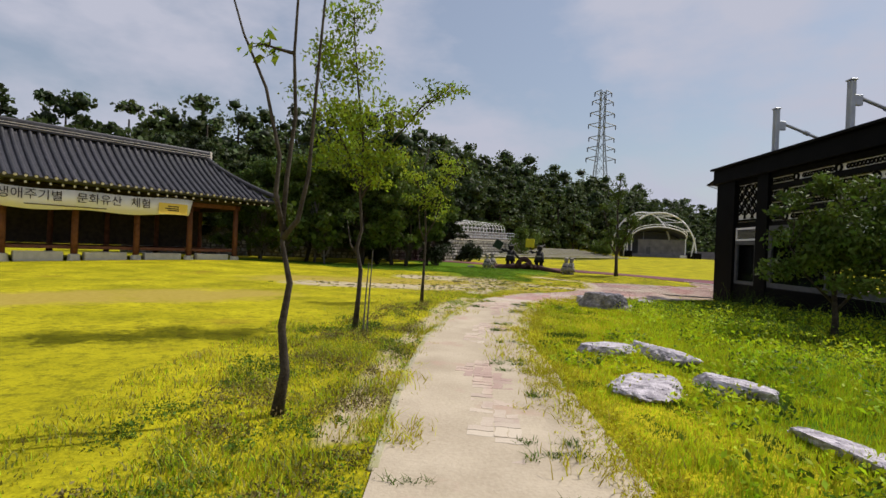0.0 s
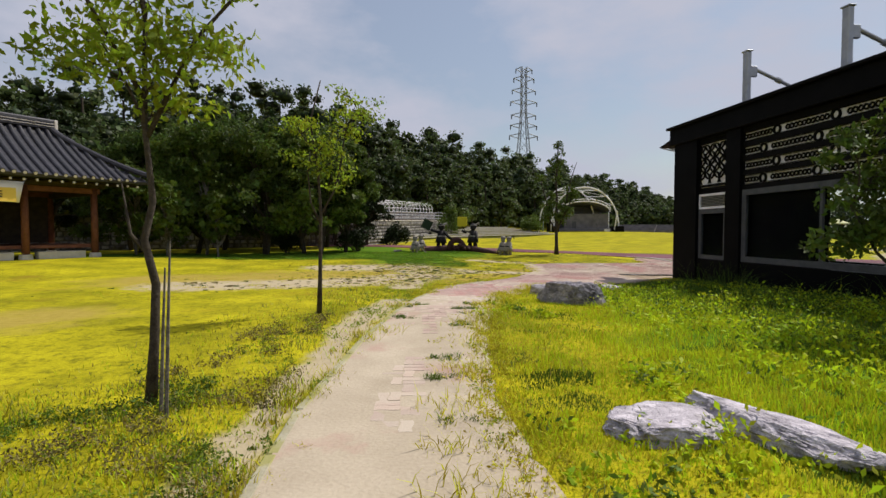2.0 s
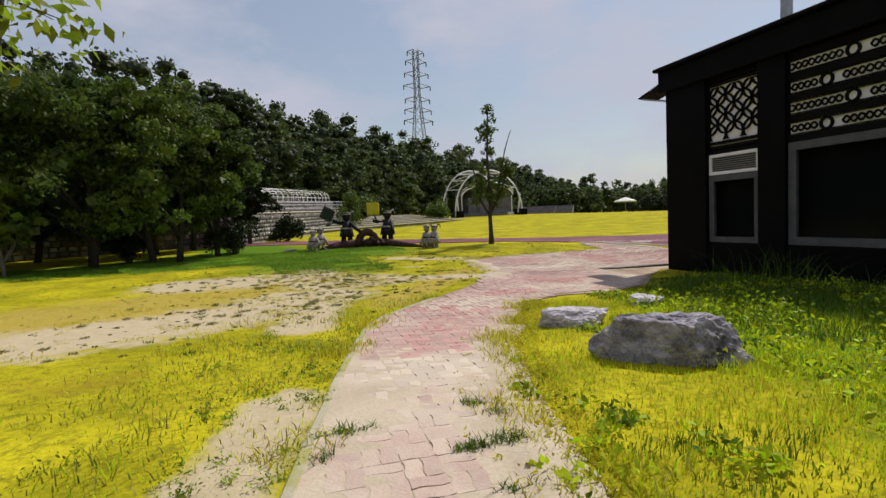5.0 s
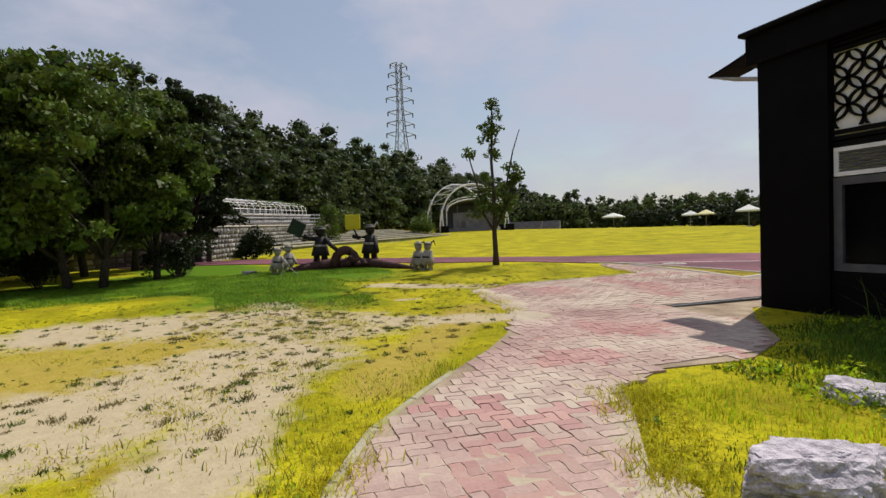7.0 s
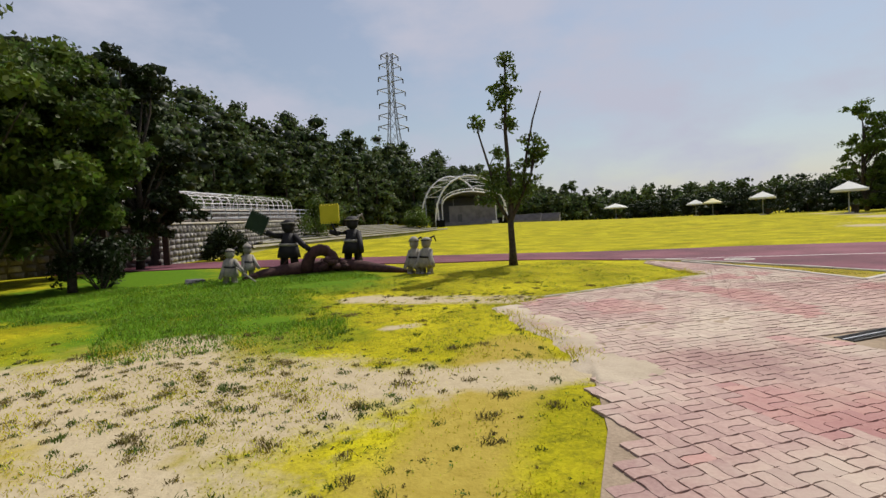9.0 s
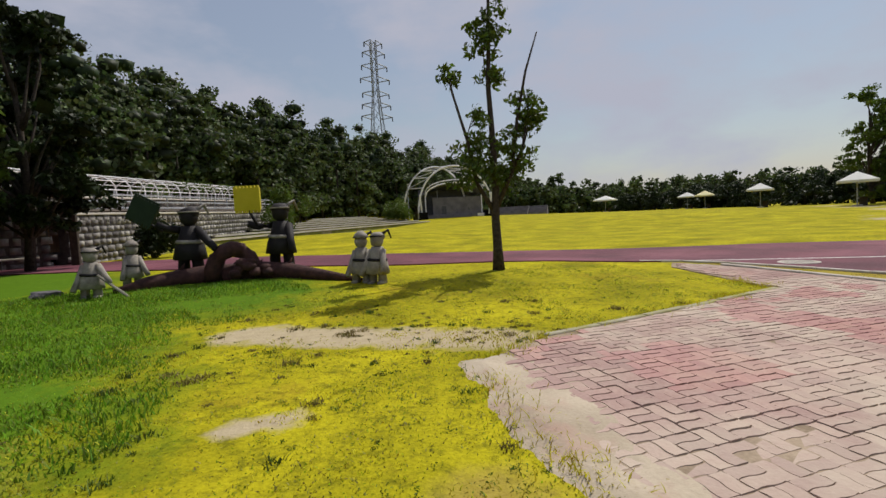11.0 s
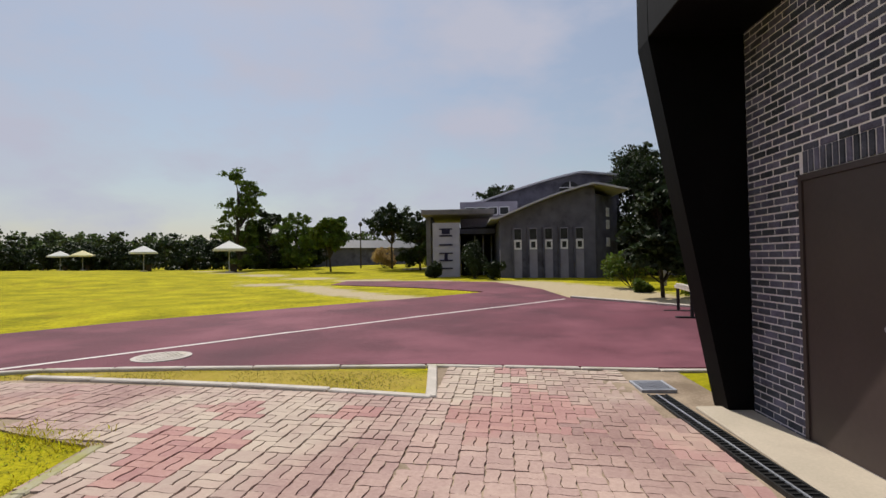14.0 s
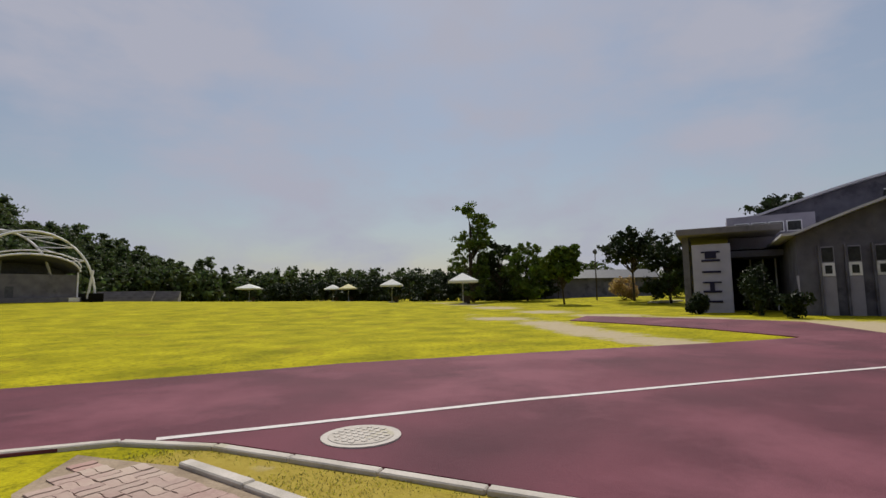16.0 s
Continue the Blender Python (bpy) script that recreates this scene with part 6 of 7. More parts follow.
def curved_block(name, y0, y1, zf, x0, x1, base):
    """A block whose top follows a curve from y0 to y1."""
    bm = bmesh.new()
    n = 20
    lo, hi = [], []
    for k in range(n + 1):
        y = y0 + (y1 - y0) * k / n
        lo.append((bm.verts.new((x0, y, base)), bm.verts.new((x1, y, base))))
        hi.append((bm.verts.new((x0, y, zf(y))), bm.verts.new((x1, y, zf(y)))))
    for k in range(n):
        bm.faces.new((lo[k][0], lo[k + 1][0], hi[k + 1][0], hi[k][0]))
        bm.faces.new((lo[k][1], hi[k][1], hi[k + 1][1], lo[k + 1][1]))
        bm.faces.new((hi[k][0], hi[k + 1][0], hi[k + 1][1], hi[k][1]))
    bm.faces.new((lo[0][0], hi[0][0], hi[0][1], lo[0][1]))
    bm.faces.new((lo[n][0], lo[n][1], hi[n][1], hi[n][0]))
    return part(name, bm, HALLBRICK, hall)


def front_top(y):
    s = (21.2 - y) / 7.2
    return 3.4 + 1.8 * (0.6 * max(0, min(1, s / 0.72)) + 0.4 * math.sin(max(0, min(1, s / 0.72)) * math.pi / 2)) - 1.6 * max(0, s - 0.72)


def back_top(y):
    s = (22.0 - y) / 10.0
    q = max(0, min(1, s / 0.72))
    return 5.2 + 2.0 * (0.65 * q + 0.35 * math.sin(q * math.pi / 2)) - 1.2 * max(0, s - 0.72)


def roof_sheet(zf, y0, y1, x0, x1, t, lift):
    bm = bmesh.new()
    n = 24
    prev = None
    for k in range(n + 1):
        y = y0 + (y1 - y0) * k / n
        cur = [bm.verts.new(p) for p in ((x0, y, zf(y) + lift), (x0, y, zf(y) + lift + t), (x1, y, zf(y) + lift + t), (x1, y, zf(y) + lift))]
        if prev:
            for j in range(4):
                bm.faces.new((prev[j], cur[j], cur[(j + 1) % 4], prev[(j + 1) % 4]))
        else:
            bm.faces.new(cur)
        prev = cur
    bm.faces.new(prev[::-1])
    return part("roof", bm, ROOFSHEET, hall, "pale curved sheet roof")


curved_block("front_wall", 21.05, 15.9, front_top, 36.1, 43.9, -0.4)
curved_block("back_wall", 21.6, 12.2, back_top, 44.0, 52.0, -0.4)
wing = part("side_wall", prism(bmesh.new(), [(36.1, 15.88), (38.6, 14.0), (43.9, 14.0), (43.9, 15.88)], -0.4, 4.75), HALLBRICK, hall)
roof_sheet(front_top, 21.6, 14.3, 35.5, 44.3, 0.1, 0.02)
roof_sheet(back_top, 22.3, 12.0, 43.6, 52.3, 0.12, 0.02)
for i in range(5):
    y = 20.1 - i * 0.83
    w = part("window", boxed(36.02, 36.11, y - 0.21, y + 0.21, 1.75, 2.95), HALLPANEL, hall, "narrow dark window in a grey surround")
    part("pane", boxed(36.0, 36.018, y - 0.18, y + 0.18, 2.34, 2.9), DARKSTEEL, w)
    part("sash", boxed(35.99, 36.018, y - 0.2, y + 0.2, 1.78, 2.3), WHITE, w, "white window sash")
    part("vent_panel", boxed(35.975, 35.989, y - 0.11, y + 0.11, 1.88, 2.2), DARKSTEEL, w)
    part("pilaster", boxed(36.0, 36.098, y - 0.21, y + 0.21, -0.2, 1.745), HALLPANEL, hall)
    part("reveal", boxed(35.9, 36.098, y + 0.23, y + 0.31, -0.2, 3.0), HALLBRICK, hall)
for z in (1.9, 2.9, 3.6):
    part("side_window", boxed(-0.2, 0.2, -0.03, 0.05, z, z + 0.5, m=pose(37.4, 14.88, 0, 0, 0, -37)), WHITE, hall)
bm = bmesh.new()
half = [(0.75 * math.cos(math.pi * k / 12), 0.75 * math.sin(math.pi * k / 12)) for k in range(13)]
prism(bm, half, -0.06, 0.0, m=pose(43.99, 15.6, 5.9, 90, 0, -90))
sw = part("arch_window", bm, DARKSTEEL, hall, "half-round dark window")
part("glazing_bar", boxed(43.88, 43.925, 15.57, 15.63, 5.9, 6.62), WHITE, sw)
part("glazing_bar", boxed(43.88, 43.925, 14.88, 16.32, 6.2, 6.25), WHITE, sw)
part("porch_roof", soft(boxed(38.6, 46, 21.2, 25.6, 4.0, 4.32), 0.03), CONCRETE_DARK, hall, "flat concrete porch slab")
part("porch_wall", prism(bmesh.new(), [(39.5, 25.1), (39.7, 25.4), (43.6, 25.4), (43.6, 25.1)], -0.3, 3.998), HALLBRICK, hall)
part("clerestory", boxed(41.8, 43.9, 19.5, 23.3, 3.4, 5.1), HALLPANEL, hall)
for i in range(4):
    w = part("clerestory_window", boxed(41.74, 41.798, 22.3 - i * 0.75, 22.95 - i * 0.75, 4.2, 4.75), WHITE, hall)
    part("pane", boxed(41.72, 41.738, 22.35 - i * 0.75, 22.9 - i * 0.75, 4.25, 4.7), DARKSTEEL, w)
part("sign_wall", soft(boxed(39.0, 39.9, 23.3, 24.95, -0.3, 3.55), 0.02), SIGNWALL, hall, "pale sign wall with dark raised bars")
for y0, y1, z0, z1 in ((23.75, 24.55, 3.12, 3.2), (23.9, 24.4, 2.85, 3.12), (23.75, 24.55, 2.7, 2.8), (23.75, 24.55, 2.15, 2.25), (23.75, 24.55, 1.65, 1.73), (24.05, 24.25, 1.3, 1.65), (23.75, 24.55, 1.2, 1.3), (23.75, 24.55, 0.72, 0.82)):
    part("sign_bar", boxed(38.96, 38.998, y0, y1, z0, z1), SIGNINK, hall)
part("entrance_back", boxed(42.5, 42.6, 20.9, 23.3, -0.3, 3.4), BLACK_WOOD, hall)
for y in (21.2, 21.75, 22.3):
    part("entrance_post", boxed(42.4, 42.48, y, y + 0.07, -0.2, 3.0), WHITE, hall)
part("porch_lintel", boxed(39.95, 42.4, 21.1, 23.3, 2.9, 3.2), HALLBRICK, hall)
part("porch_side", boxed(39.92, 43.6, 23.32, 23.6, -0.3, 3.4), HALLBRICK, hall)


def barrier(x, y, x2, y2):
    d = math.hypot(x2 - x, y2 - y)
    top = thing("barrier", "dark steel hurdle barrier with pale top beam", "barrier", pose(x, y, gz(x, y) + 0.02, 0, 0, math.degrees(math.atan2(y2 - y, x2 - x))), "barriers at the track end")
    for s in (0.08, d - 0.08):
        part("post", tubed([(s, 0, 0), (s, 0, 0.6)], 0.04, 8), DARKSTEEL, top)
        part("foot", soft(boxed(s - 0.05, s + 0.05, -0.35, 0.35, -0.02, 0.05), 0.01), DARKSTEEL, top)
    beam = part("beam", soft(boxed(-0.1, d + 0.1, -0.05, 0.05, 0.601, 0.68), 0.015), GRANITE, top, "pale ribbed beam")
    for k in range(int(d / 0.14)):
        part("rib", tubed([(0.02 + k * 0.14, -0.055, 0.69), (0.02 + k * 0.14, 0.055, 0.69)], 0.045, 8), GRANITE, beam)
    return top


barrier(20.4, 17.78, 21.95, 17.48)
barrier(18.0, 18.4, 18.7, 16.9)
lamp = thing("lantern_post", "timber lamp post with twin lanterns", "street lamp", pose(25.3, 13.75, gz(25.3, 13.75)))
part("pole", tubed([(0, 0, -0.2), (0, 0, 3.0)], [0.075, 0.06], 8), TIMBER_DARK, lamp)
for k in (-1, 1):
    part("arm", tubed([(0, 0, 2.85), (0.12 * k, 0.34 * k, 2.95)], 0.02, 6), TIMBER_DARK, lamp)
    lan = part("lantern", tubed([(0.12 * k, 0.34 * k, 2.96), (0.12 * k, 0.34 * k, 3.04), (0.12 * k, 0.34 * k, 3.26)], [0.06, 0.085, 0.11], 6), HALLPANEL, lamp)
    part("lantern_cap", tubed([(0.12 * k, 0.34 * k, 3.26), (0.12 * k, 0.34 * k, 3.38)], [0.13, 0.02], 6), TIMBER_DARK, lan)
post = thing("notice_box", "pale box on a post beside the lamp", "notice box", pose(24.9, 14.25, gz(24.9, 14.25), 0, 0, 10))
part("post", boxed(-0.07, 0.07, -0.07, 0.07, -0.2, 0.7), GRANITE, post)
case = part("case", soft(boxed(-0.16, 0.16, -0.26, 0.26, 0.702, 1.12), 0.02), HALLPANEL, post)
# Black plate put on the case for the shade inside its mouth.
part("dark_plate", boxed(-0.175, -0.162, -0.16, 0.16, 0.82, 1.02), BLACK_WOOD, case)
part("lid", soft(boxed(-0.2, 0.2, -0.31, 0.31, 1.122, 1.17), 0.01), HALLPANEL, case)
fence = thing("low_fence", "low pale stone fence before the trees", "fence", pose(27.5, 12.4, gz(27.5, 12.4), 0, 0, 30))
for k in range(7):
    part("fence_post", soft(boxed(-4 + k * 1.3, -3.86 + k * 1.3, -0.07, 0.07, -0.2, 0.8), 0.02), HALLPANEL, fence)
part("fence_rail", boxed(-4, 3.94, -0.04, 0.04, 0.55, 0.68), HALLPANEL, fence)

# ---- rocks ----


def rock(x, y, sx, sy, sz, turn, material, label, seed, tilt=0.0, sink=0.3):
    rng = random.Random(seed)
    bm = bmesh.new()
    bmesh.ops.create_icosphere(bm, subdivisions=5, radius=1.0)
    off = Vector((rng.uniform(-40, 40), rng.uniform(-40, 40), rng.uniform(-40, 40)))
    planes = [(Vector((rng.uniform(-1, 1), rng.uniform(-1, 1), rng.uniform(-0.3, 0.5))).normalized(), rng.uniform(0.55, 0.85)) for _ in range(9)] + [(Vector((rng.uniform(-0.15, 0.15), rng.uniform(-0.15, 0.15), 1)).normalized(), 0.55)]
    for v in bm.verts:
        v.co *= 1 + 0.25 * noise.noise(v.co * 1.3 + off)
        for nrm, d in planes:
            k = v.co.dot(nrm) - d
            if k > 0:
                v.co -= nrm * k * 0.92
        crack = abs(noise.noise(v.co * 2.2 + off * 2)) + 0.5 * abs(noise.noise(v.co * 5.5 + off * 3))
        v.co += v.co.normalized() * (0.06 * noise.noise(v.co * 4 + off) + 0.045 * noise.noise(v.co * 9 + off) + 0.03 * noise.noise(v.co * 22 + off) - 0.10 * max(0, 1 - crack / 0.14))
        v.co = Vector((v.co.x * sx, v.co.y * sy, v.co.z * sz))
    ob = part("rock", bm, material)
    ob.matrix_basis = pose(x, y, gz(x, y) + sz * 0.55 * (1 - 2 * sink), tilt, 0, turn)
    return tagged(ob, label, "rock", "rocks beside the path")


PALE = "flat pale weathered rock lying in grass"
rock(2.18, 6.9, 0.46, 0.38, 0.15, 10, ROCK, PALE, 1)
rock(2.92, 6.75, 0.24, 0.74, 0.17, 14, ROCK, "long pale weathered rock lying in grass", 2)
rock(2.12, 5.15, 0.42, 0.55, 0.13, -20, ROCK, PALE, 3)
rock(2.95, 5.15, 0.26, 0.5, 0.17, 20, ROCK, "thick pale rock slab with dark shaded side", 4)
rock(2.95, 3.65, 0.22, 0.5, 0.1, 14, ROCK, PALE, 5)
rock(4.2, 13.3, 0.72, 0.34, 0.5, -38, ROCK_MID, "long grey craggy rock with shaded side in tall grass", 6, 6, 0.25)
rock(4.95, 13.95, 0.32, 0.2, 0.12, 5, ROCK, "low flat rock beside a boulder", 7)
rock(4.45, 15.28, 0.55, 0.36, 0.24, -18, ROCK, "grey slab rock with a cut edge in tall grass", 8, 0, 0.2)
rock(6.35, 16.1, 0.4, 0.3, 0.14, 5, ROCK, "low flat rock sunk in tall grass", 9)
rock(1.35, 32.2, 0.3, 0.2, 0.15, 5, ROCK_DARK, "small dark stone near the statues", 10)

# ---- grass ----


def blades(name, label, spots, heights, width, material, seed, lean=0.35, seg=2):
    """Thin bent grass blades at given spots; past counting."""
    rng = np.random.default_rng(seed)
    n = len(spots)
    p = np.asarray(spots)
    h = np.asarray(heights)[:, None]
    a = rng.uniform(0, 2 * np.pi, n)
    side = np.stack([np.cos(a), np.sin(a), np.zeros(n)], 1) * width * rng.uniform(0.6, 1.3, (n, 1))
    b = rng.uniform(0, 2 * np.pi, n)
    bend = np.stack([np.cos(b), np.sin(b), np.zeros(n)], 1) * h * lean * rng.uniform(0.2, 1.6, (n, 1))
    up = np.array([[0, 0, 1.0]])
    v = np.stack([p - side, p + side, p + bend * 0.35 + up * h * 0.6 + side * 0.7, p + bend * 0.35 + up * h * 0.6 - side * 0.7, p + bend + up * h * 0.95 + side * 0.1, p + bend + up * h * 0.95 - side * 0.1], 1).reshape(-1, 3)
    i = np.arange(n)[:, None] * 6
    f = np.concatenate([i + np.array([[0, 1, 2, 3]]), i + np.array([[3, 2, 4, 5]])])
    ob = raw(name, v, f, material)
    return tagged(ob, label, "grass", kind="stuff")


def scatter(n, x0, x1, y0, y1, keep, seed):
    """Random spots on the ground, by clump noise and a test that gives a height or 0."""
    rng = random.Random(seed)
    spots, hs = [], []
    while n > 0:
        n -= 1
        x, y = rng.uniform(x0, x1), rng.uniform(y0, y1)
        h = keep(x, y, rng)
        if h > 0:
            spots.append((x, y, gz(x, y) - 0.01))
            hs.append(h)
    return spots, hs


def off_paving(x, y, margin=0.0):
    return not inside(x, y, PLAZA)


def tall(x, y, rng):
    if inside(x, y, PLAZA):
        return 0
    edge = near_line(x, y, PATH_R + PLAZA_EDGE[:5])
    patch = 0.5 + 0.5 * noise.noise((x * 0.9, y * 0.9, 3))
    fine = 0.5 + 0.5 * noise.noise((x * 3.1, y * 3.1, 7))
    if rng.random() > 0.35 + 0.65 * patch:
        return 0
    lush = falls(x, y, LUSH_LINES)
    return (0.03 + 0.17 * patch * fine ** 1.5 + 0.12 * lush * fine) * rng.uniform(0.5, 1.3) * min(1, 0.35 + edge * 0.8)


STONES = [(2.15, 6.85), (2.88, 6.6), (2.12, 5.15), (2.95, 5.15), (2.95, 3.65), (3.92, 13.68), (4.45, 15.28)]


def right_bank(x, y):
    return x > np.interp(y, [3.0, 7.7, 9.4, 11.3, 13.2, 14.8, 16.7, 17.5, 19.2, 20], [1.0, 1.0, 1.3, 1.75, 2.35, 3.0, 4.4, 5.6, 9.2, 10.5])


sp, hs = scatter(140000, 1.0, 7.5, 1.5, 17.6, lambda x, y, r: tall(x, y, r) if right_bank(x, y) else 0, 1)
sp2, hs2 = scatter(60000, 1.0, 4.6, 2.0, 9.0, lambda x, y, r: tall(x, y, r) * 0.8 if right_bank(x, y) else 0, 41)
sp, hs = sp + sp2, hs + hs2
random.Random(42).shuffle(order := list(range(len(sp))))
sp, hs = [sp[q] for q in order], [hs[q] for q in order]
def shaded_clump(p):
    """True for deeper green spots: random clumps, plus shade put in by stones and wall."""
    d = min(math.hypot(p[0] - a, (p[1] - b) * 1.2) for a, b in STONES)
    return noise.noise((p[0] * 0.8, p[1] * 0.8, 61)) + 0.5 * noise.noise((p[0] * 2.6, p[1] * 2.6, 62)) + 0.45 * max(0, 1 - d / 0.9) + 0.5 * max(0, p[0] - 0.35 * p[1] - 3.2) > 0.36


order = [q for q in range(len(sp)) if not shaded_clump(sp[q])]
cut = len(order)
order += [q for q in range(len(sp)) if shaded_clump(sp[q])]
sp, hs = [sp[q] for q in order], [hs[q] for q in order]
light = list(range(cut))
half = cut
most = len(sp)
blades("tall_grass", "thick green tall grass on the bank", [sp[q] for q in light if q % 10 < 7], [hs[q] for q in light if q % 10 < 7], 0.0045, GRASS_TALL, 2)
# Darker blades carry the shade round the stones and near the wall.
blades("tall_grass", "deep green tall grass, darkened for shade by stones and wall", sp[half:most], [h * 0.8 for h in hs[half:most]], 0.0045, GRASS_DEEP, 45)
rest = [q for q in light if q % 10 >= 7]
blades("tall_grass", "yellowing tall grass on the bank", [sp[q] for q in rest], [hs[q] for q in rest], 0.0045, GRASS_DRY, 3)
sp, hs = scatter(60000, 0.8, 4.8, 1.5, 17.2, lambda x, y, r: (0.09 * r.uniform(0.3, 1.3) if r.random() < 1.1 * (0.5 + 0.5 * noise.noise((x * 2.5, y * 2.5, 51))) else 0) if near_line(x, y, PATH_R) < 0.05 + 0.14 * max(0, noise.noise((x * 1.4, y * 1.4, 53))) or (right_bank(x, y) and near_line(x, y, PATH_R) < 0.5) else 0, 54)
blades("fringe_grass", "yellow grass fringe creeping over the path edge", sp, hs, 0.004, GRASS_DRY, 55, 1.0)
sp, hs = scatter(36000, 6.0, 10.6, 6.0, 18.6, lambda x, y, r: tall(x, y, r) * 1.3 if right_bank(x, y) else 0, 4)
blades("tall_grass", "deep green weeds along the black wall", sp, hs, 0.009, GRASS_DEEP, 5, 0.45)


def leaf_weeds(name, label, n, x0, x1, y0, y1, keep, leaf, material, seed):
    """Low broad-leaved weeds: small leaf sprays at scattered spots."""
    rng = np.random.default_rng(seed)
    sp, hs = scatter(n, x0, x1, y0, y1, keep, seed)
    pts = []
    for p, h in zip(sp, hs):
        k = rng.integers(8, 22)
        q = rng.normal(size=(k, 3)) * np.array((0.5, 0.5, 0.28)) * h + np.array((p[0], p[1], p[2] + 0.55 * h))
        q[:, 2] = np.maximum(q[:, 2], p[2] + 0.01)
        pts.append(q)
    v, f = leaves_at(np.concatenate(pts), leaf, rng, -0.3, 0.45)
    return tagged(raw(name, v, f, material), label, "weeds", kind="stuff")


def bank_weed(x, y, rng):
    if inside(x, y, PLAZA) or not right_bank(x, y):
        return 0
    edge = near_line(x, y, PATH_R + PLAZA_EDGE[:5])
    far = min(1, edge / 4.0)
    if noise.noise((x * 0.7, y * 0.7, 71)) + 0.4 * noise.noise((x * 2.2, y * 2.2, 72)) < 0.25 - 0.45 * far:
        return 0
    return (0.08 + 0.16 * far) * rng.uniform(0.5, 1.4)


leaf_weeds("bank_weeds", "bushy bright green weeds on the bank", 2600, 1.3, 10.2, 2.0, 18.5, bank_weed, 0.07, GRASS_TALL, 73)
leaf_weeds("bank_weeds", "bushy deep green weeds on the bank", 1300, 1.3, 10.2, 2.0, 18.5, bank_weed, 0.06, GRASS_DEEP, 74)
leaf_weeds("edge_clover", "small clover leaves creeping along the path edge", 9000, 0.8, 5.2, 1.8, 17.0, lambda x, y, r: 0.045 * r.uniform(0.5, 1.5) if near_line(x, y, PATH_R) < 0.45 and (right_bank(x, y) or r.random() < 0.12) else 0, 0.03, GRASS_DRY, 75)
leaf_weeds("verge_clover", "small leafy weeds along the kerb", 5000, -3.5, 3.0, 1.8, 17.0, lambda x, y, r: 0.06 * r.uniform(0.4, 1.6) if not inside(x, y, PLAZA) and near_line(x, y, PATH_L) < 1.5 and noise.noise((x * 1.5, y * 1.5, 77)) > 0.05 else 0, 0.03, LEAF, 76)


leaf_weeds("verge_weeds", "low dark green weeds among the verge grass", 7000, -4.2, -0.45, 1.6, 9.0, lambda x, y, r: 0.07 * r.uniform(0.4, 1.6) if noise.noise((x * 1.1, y * 1.1, 78)) + 0.5 * noise.noise((x * 3.3, y * 3.3, 79)) > 0.16 and near_line(x, y, PATH_L) < 1.9 else 0, 0.028, GRASS_DEEP, 80)
leaf_weeds("verge_weeds", "withered olive weeds among the verge grass", 7000, -4.2, -0.45, 1.6, 12.0, lambda x, y, r: 0.08 * r.uniform(0.4, 1.6) if noise.noise((x * 1.3, y * 1.3, 81)) + 0.5 * noise.noise((x * 3.3, y * 3.3, 82)) > 0.12 and near_line(x, y, PATH_L) < 1.6 else 0, 0.028, WEED_DARK, 83)


def verge(x, y, rng):
    d = near_line(x, y, PATH_L)
    if inside(x, y, PLAZA) or d > 2.6:
        return 0
    patch = 0.5 + 0.5 * noise.noise((x * 1.6, y * 1.6, 13))
    bare = falls(x, y, BARE_LINES)
    if rng.random() > 0.15 + patch * 1.1 - 0.6 * bare or rng.random() < d / 3.2:
        return 0
    return (0.02 + 0.12 * patch * patch) * rng.uniform(0.4, 1.5)


sp, hs = scatter(120000, -4.0, 4.2, 1.5, 19.0, verge, 6)
sp2, hs2 = scatter(60000, -3.6, -0.4, 2.0, 8.5, verge, 43)
sp, hs = sp + sp2, hs + hs2
random.Random(44).shuffle(order := list(range(len(sp))))
sp, hs = [sp[q] for q in order], [hs[q] for q in order]
third = len(sp) // 3
blades("verge_weeds", "straggling straw-coloured weeds on the verge", sp[:third], hs[:third], 0.005, WEED, 7, 0.6)
blades("verge_grass", "patchy yellow-green verge grass", sp[third:2 * third], hs[third:2 * third], 0.005, GRASS_DRY, 8, 0.5)
blades("verge_grass", "patchy green verge grass", sp[2 * third:], hs[2 * third:], 0.005, GRASS_TALL, 9, 0.5)


def short_turf(x, y, rng):
    if inside(x, y, PLAZA) or inside(x, y, TRACK_POLY):
        return 0
    bare = falls(x, y, BARE_LINES)
    patch = 0.5 + 0.5 * noise.noise((x * 1.3, y * 1.3, 23))
    if rng.random() < bare * 1.5 - 0.25 * patch or rng.random() > 0.3 + 0.9 * patch:
        return 0
    return (0.008 + 0.02 * patch) * rng.uniform(0.5, 1.4)


sp, hs = scatter(190000, -6.0, 13.0, 14.0, 33.0, lambda x, y, r: short_turf(x, y, r) if not right_bank(x, y) or y > 20.5 else 0, 10)
half = int(len(sp) * 0.7)
blades("lawn_grass", "short dry yellow lawn grass", sp[:half], hs[:half], 0.006, GRASS_DRY, 11, 0.7)
blades("lawn_grass", "short green lawn grass", sp[half:], hs[half:], 0.006, GRASS_TALL, 12, 0.7)
sp, hs = scatter(80000, 1.0, 12.8, 22.5, 30.0, short_turf, 48)
blades("lawn_grass", "short olive lawn grass on the lawn island", sp[::2], [h * 1.1 for h in hs[::2]], 0.006, LEAF, 49, 0.9)
blades("lawn_grass", "short straw-coloured lawn grass on the lawn island", sp[1::2], [h * 1.1 for h in hs[1::2]], 0.006, WEED, 50, 0.9)
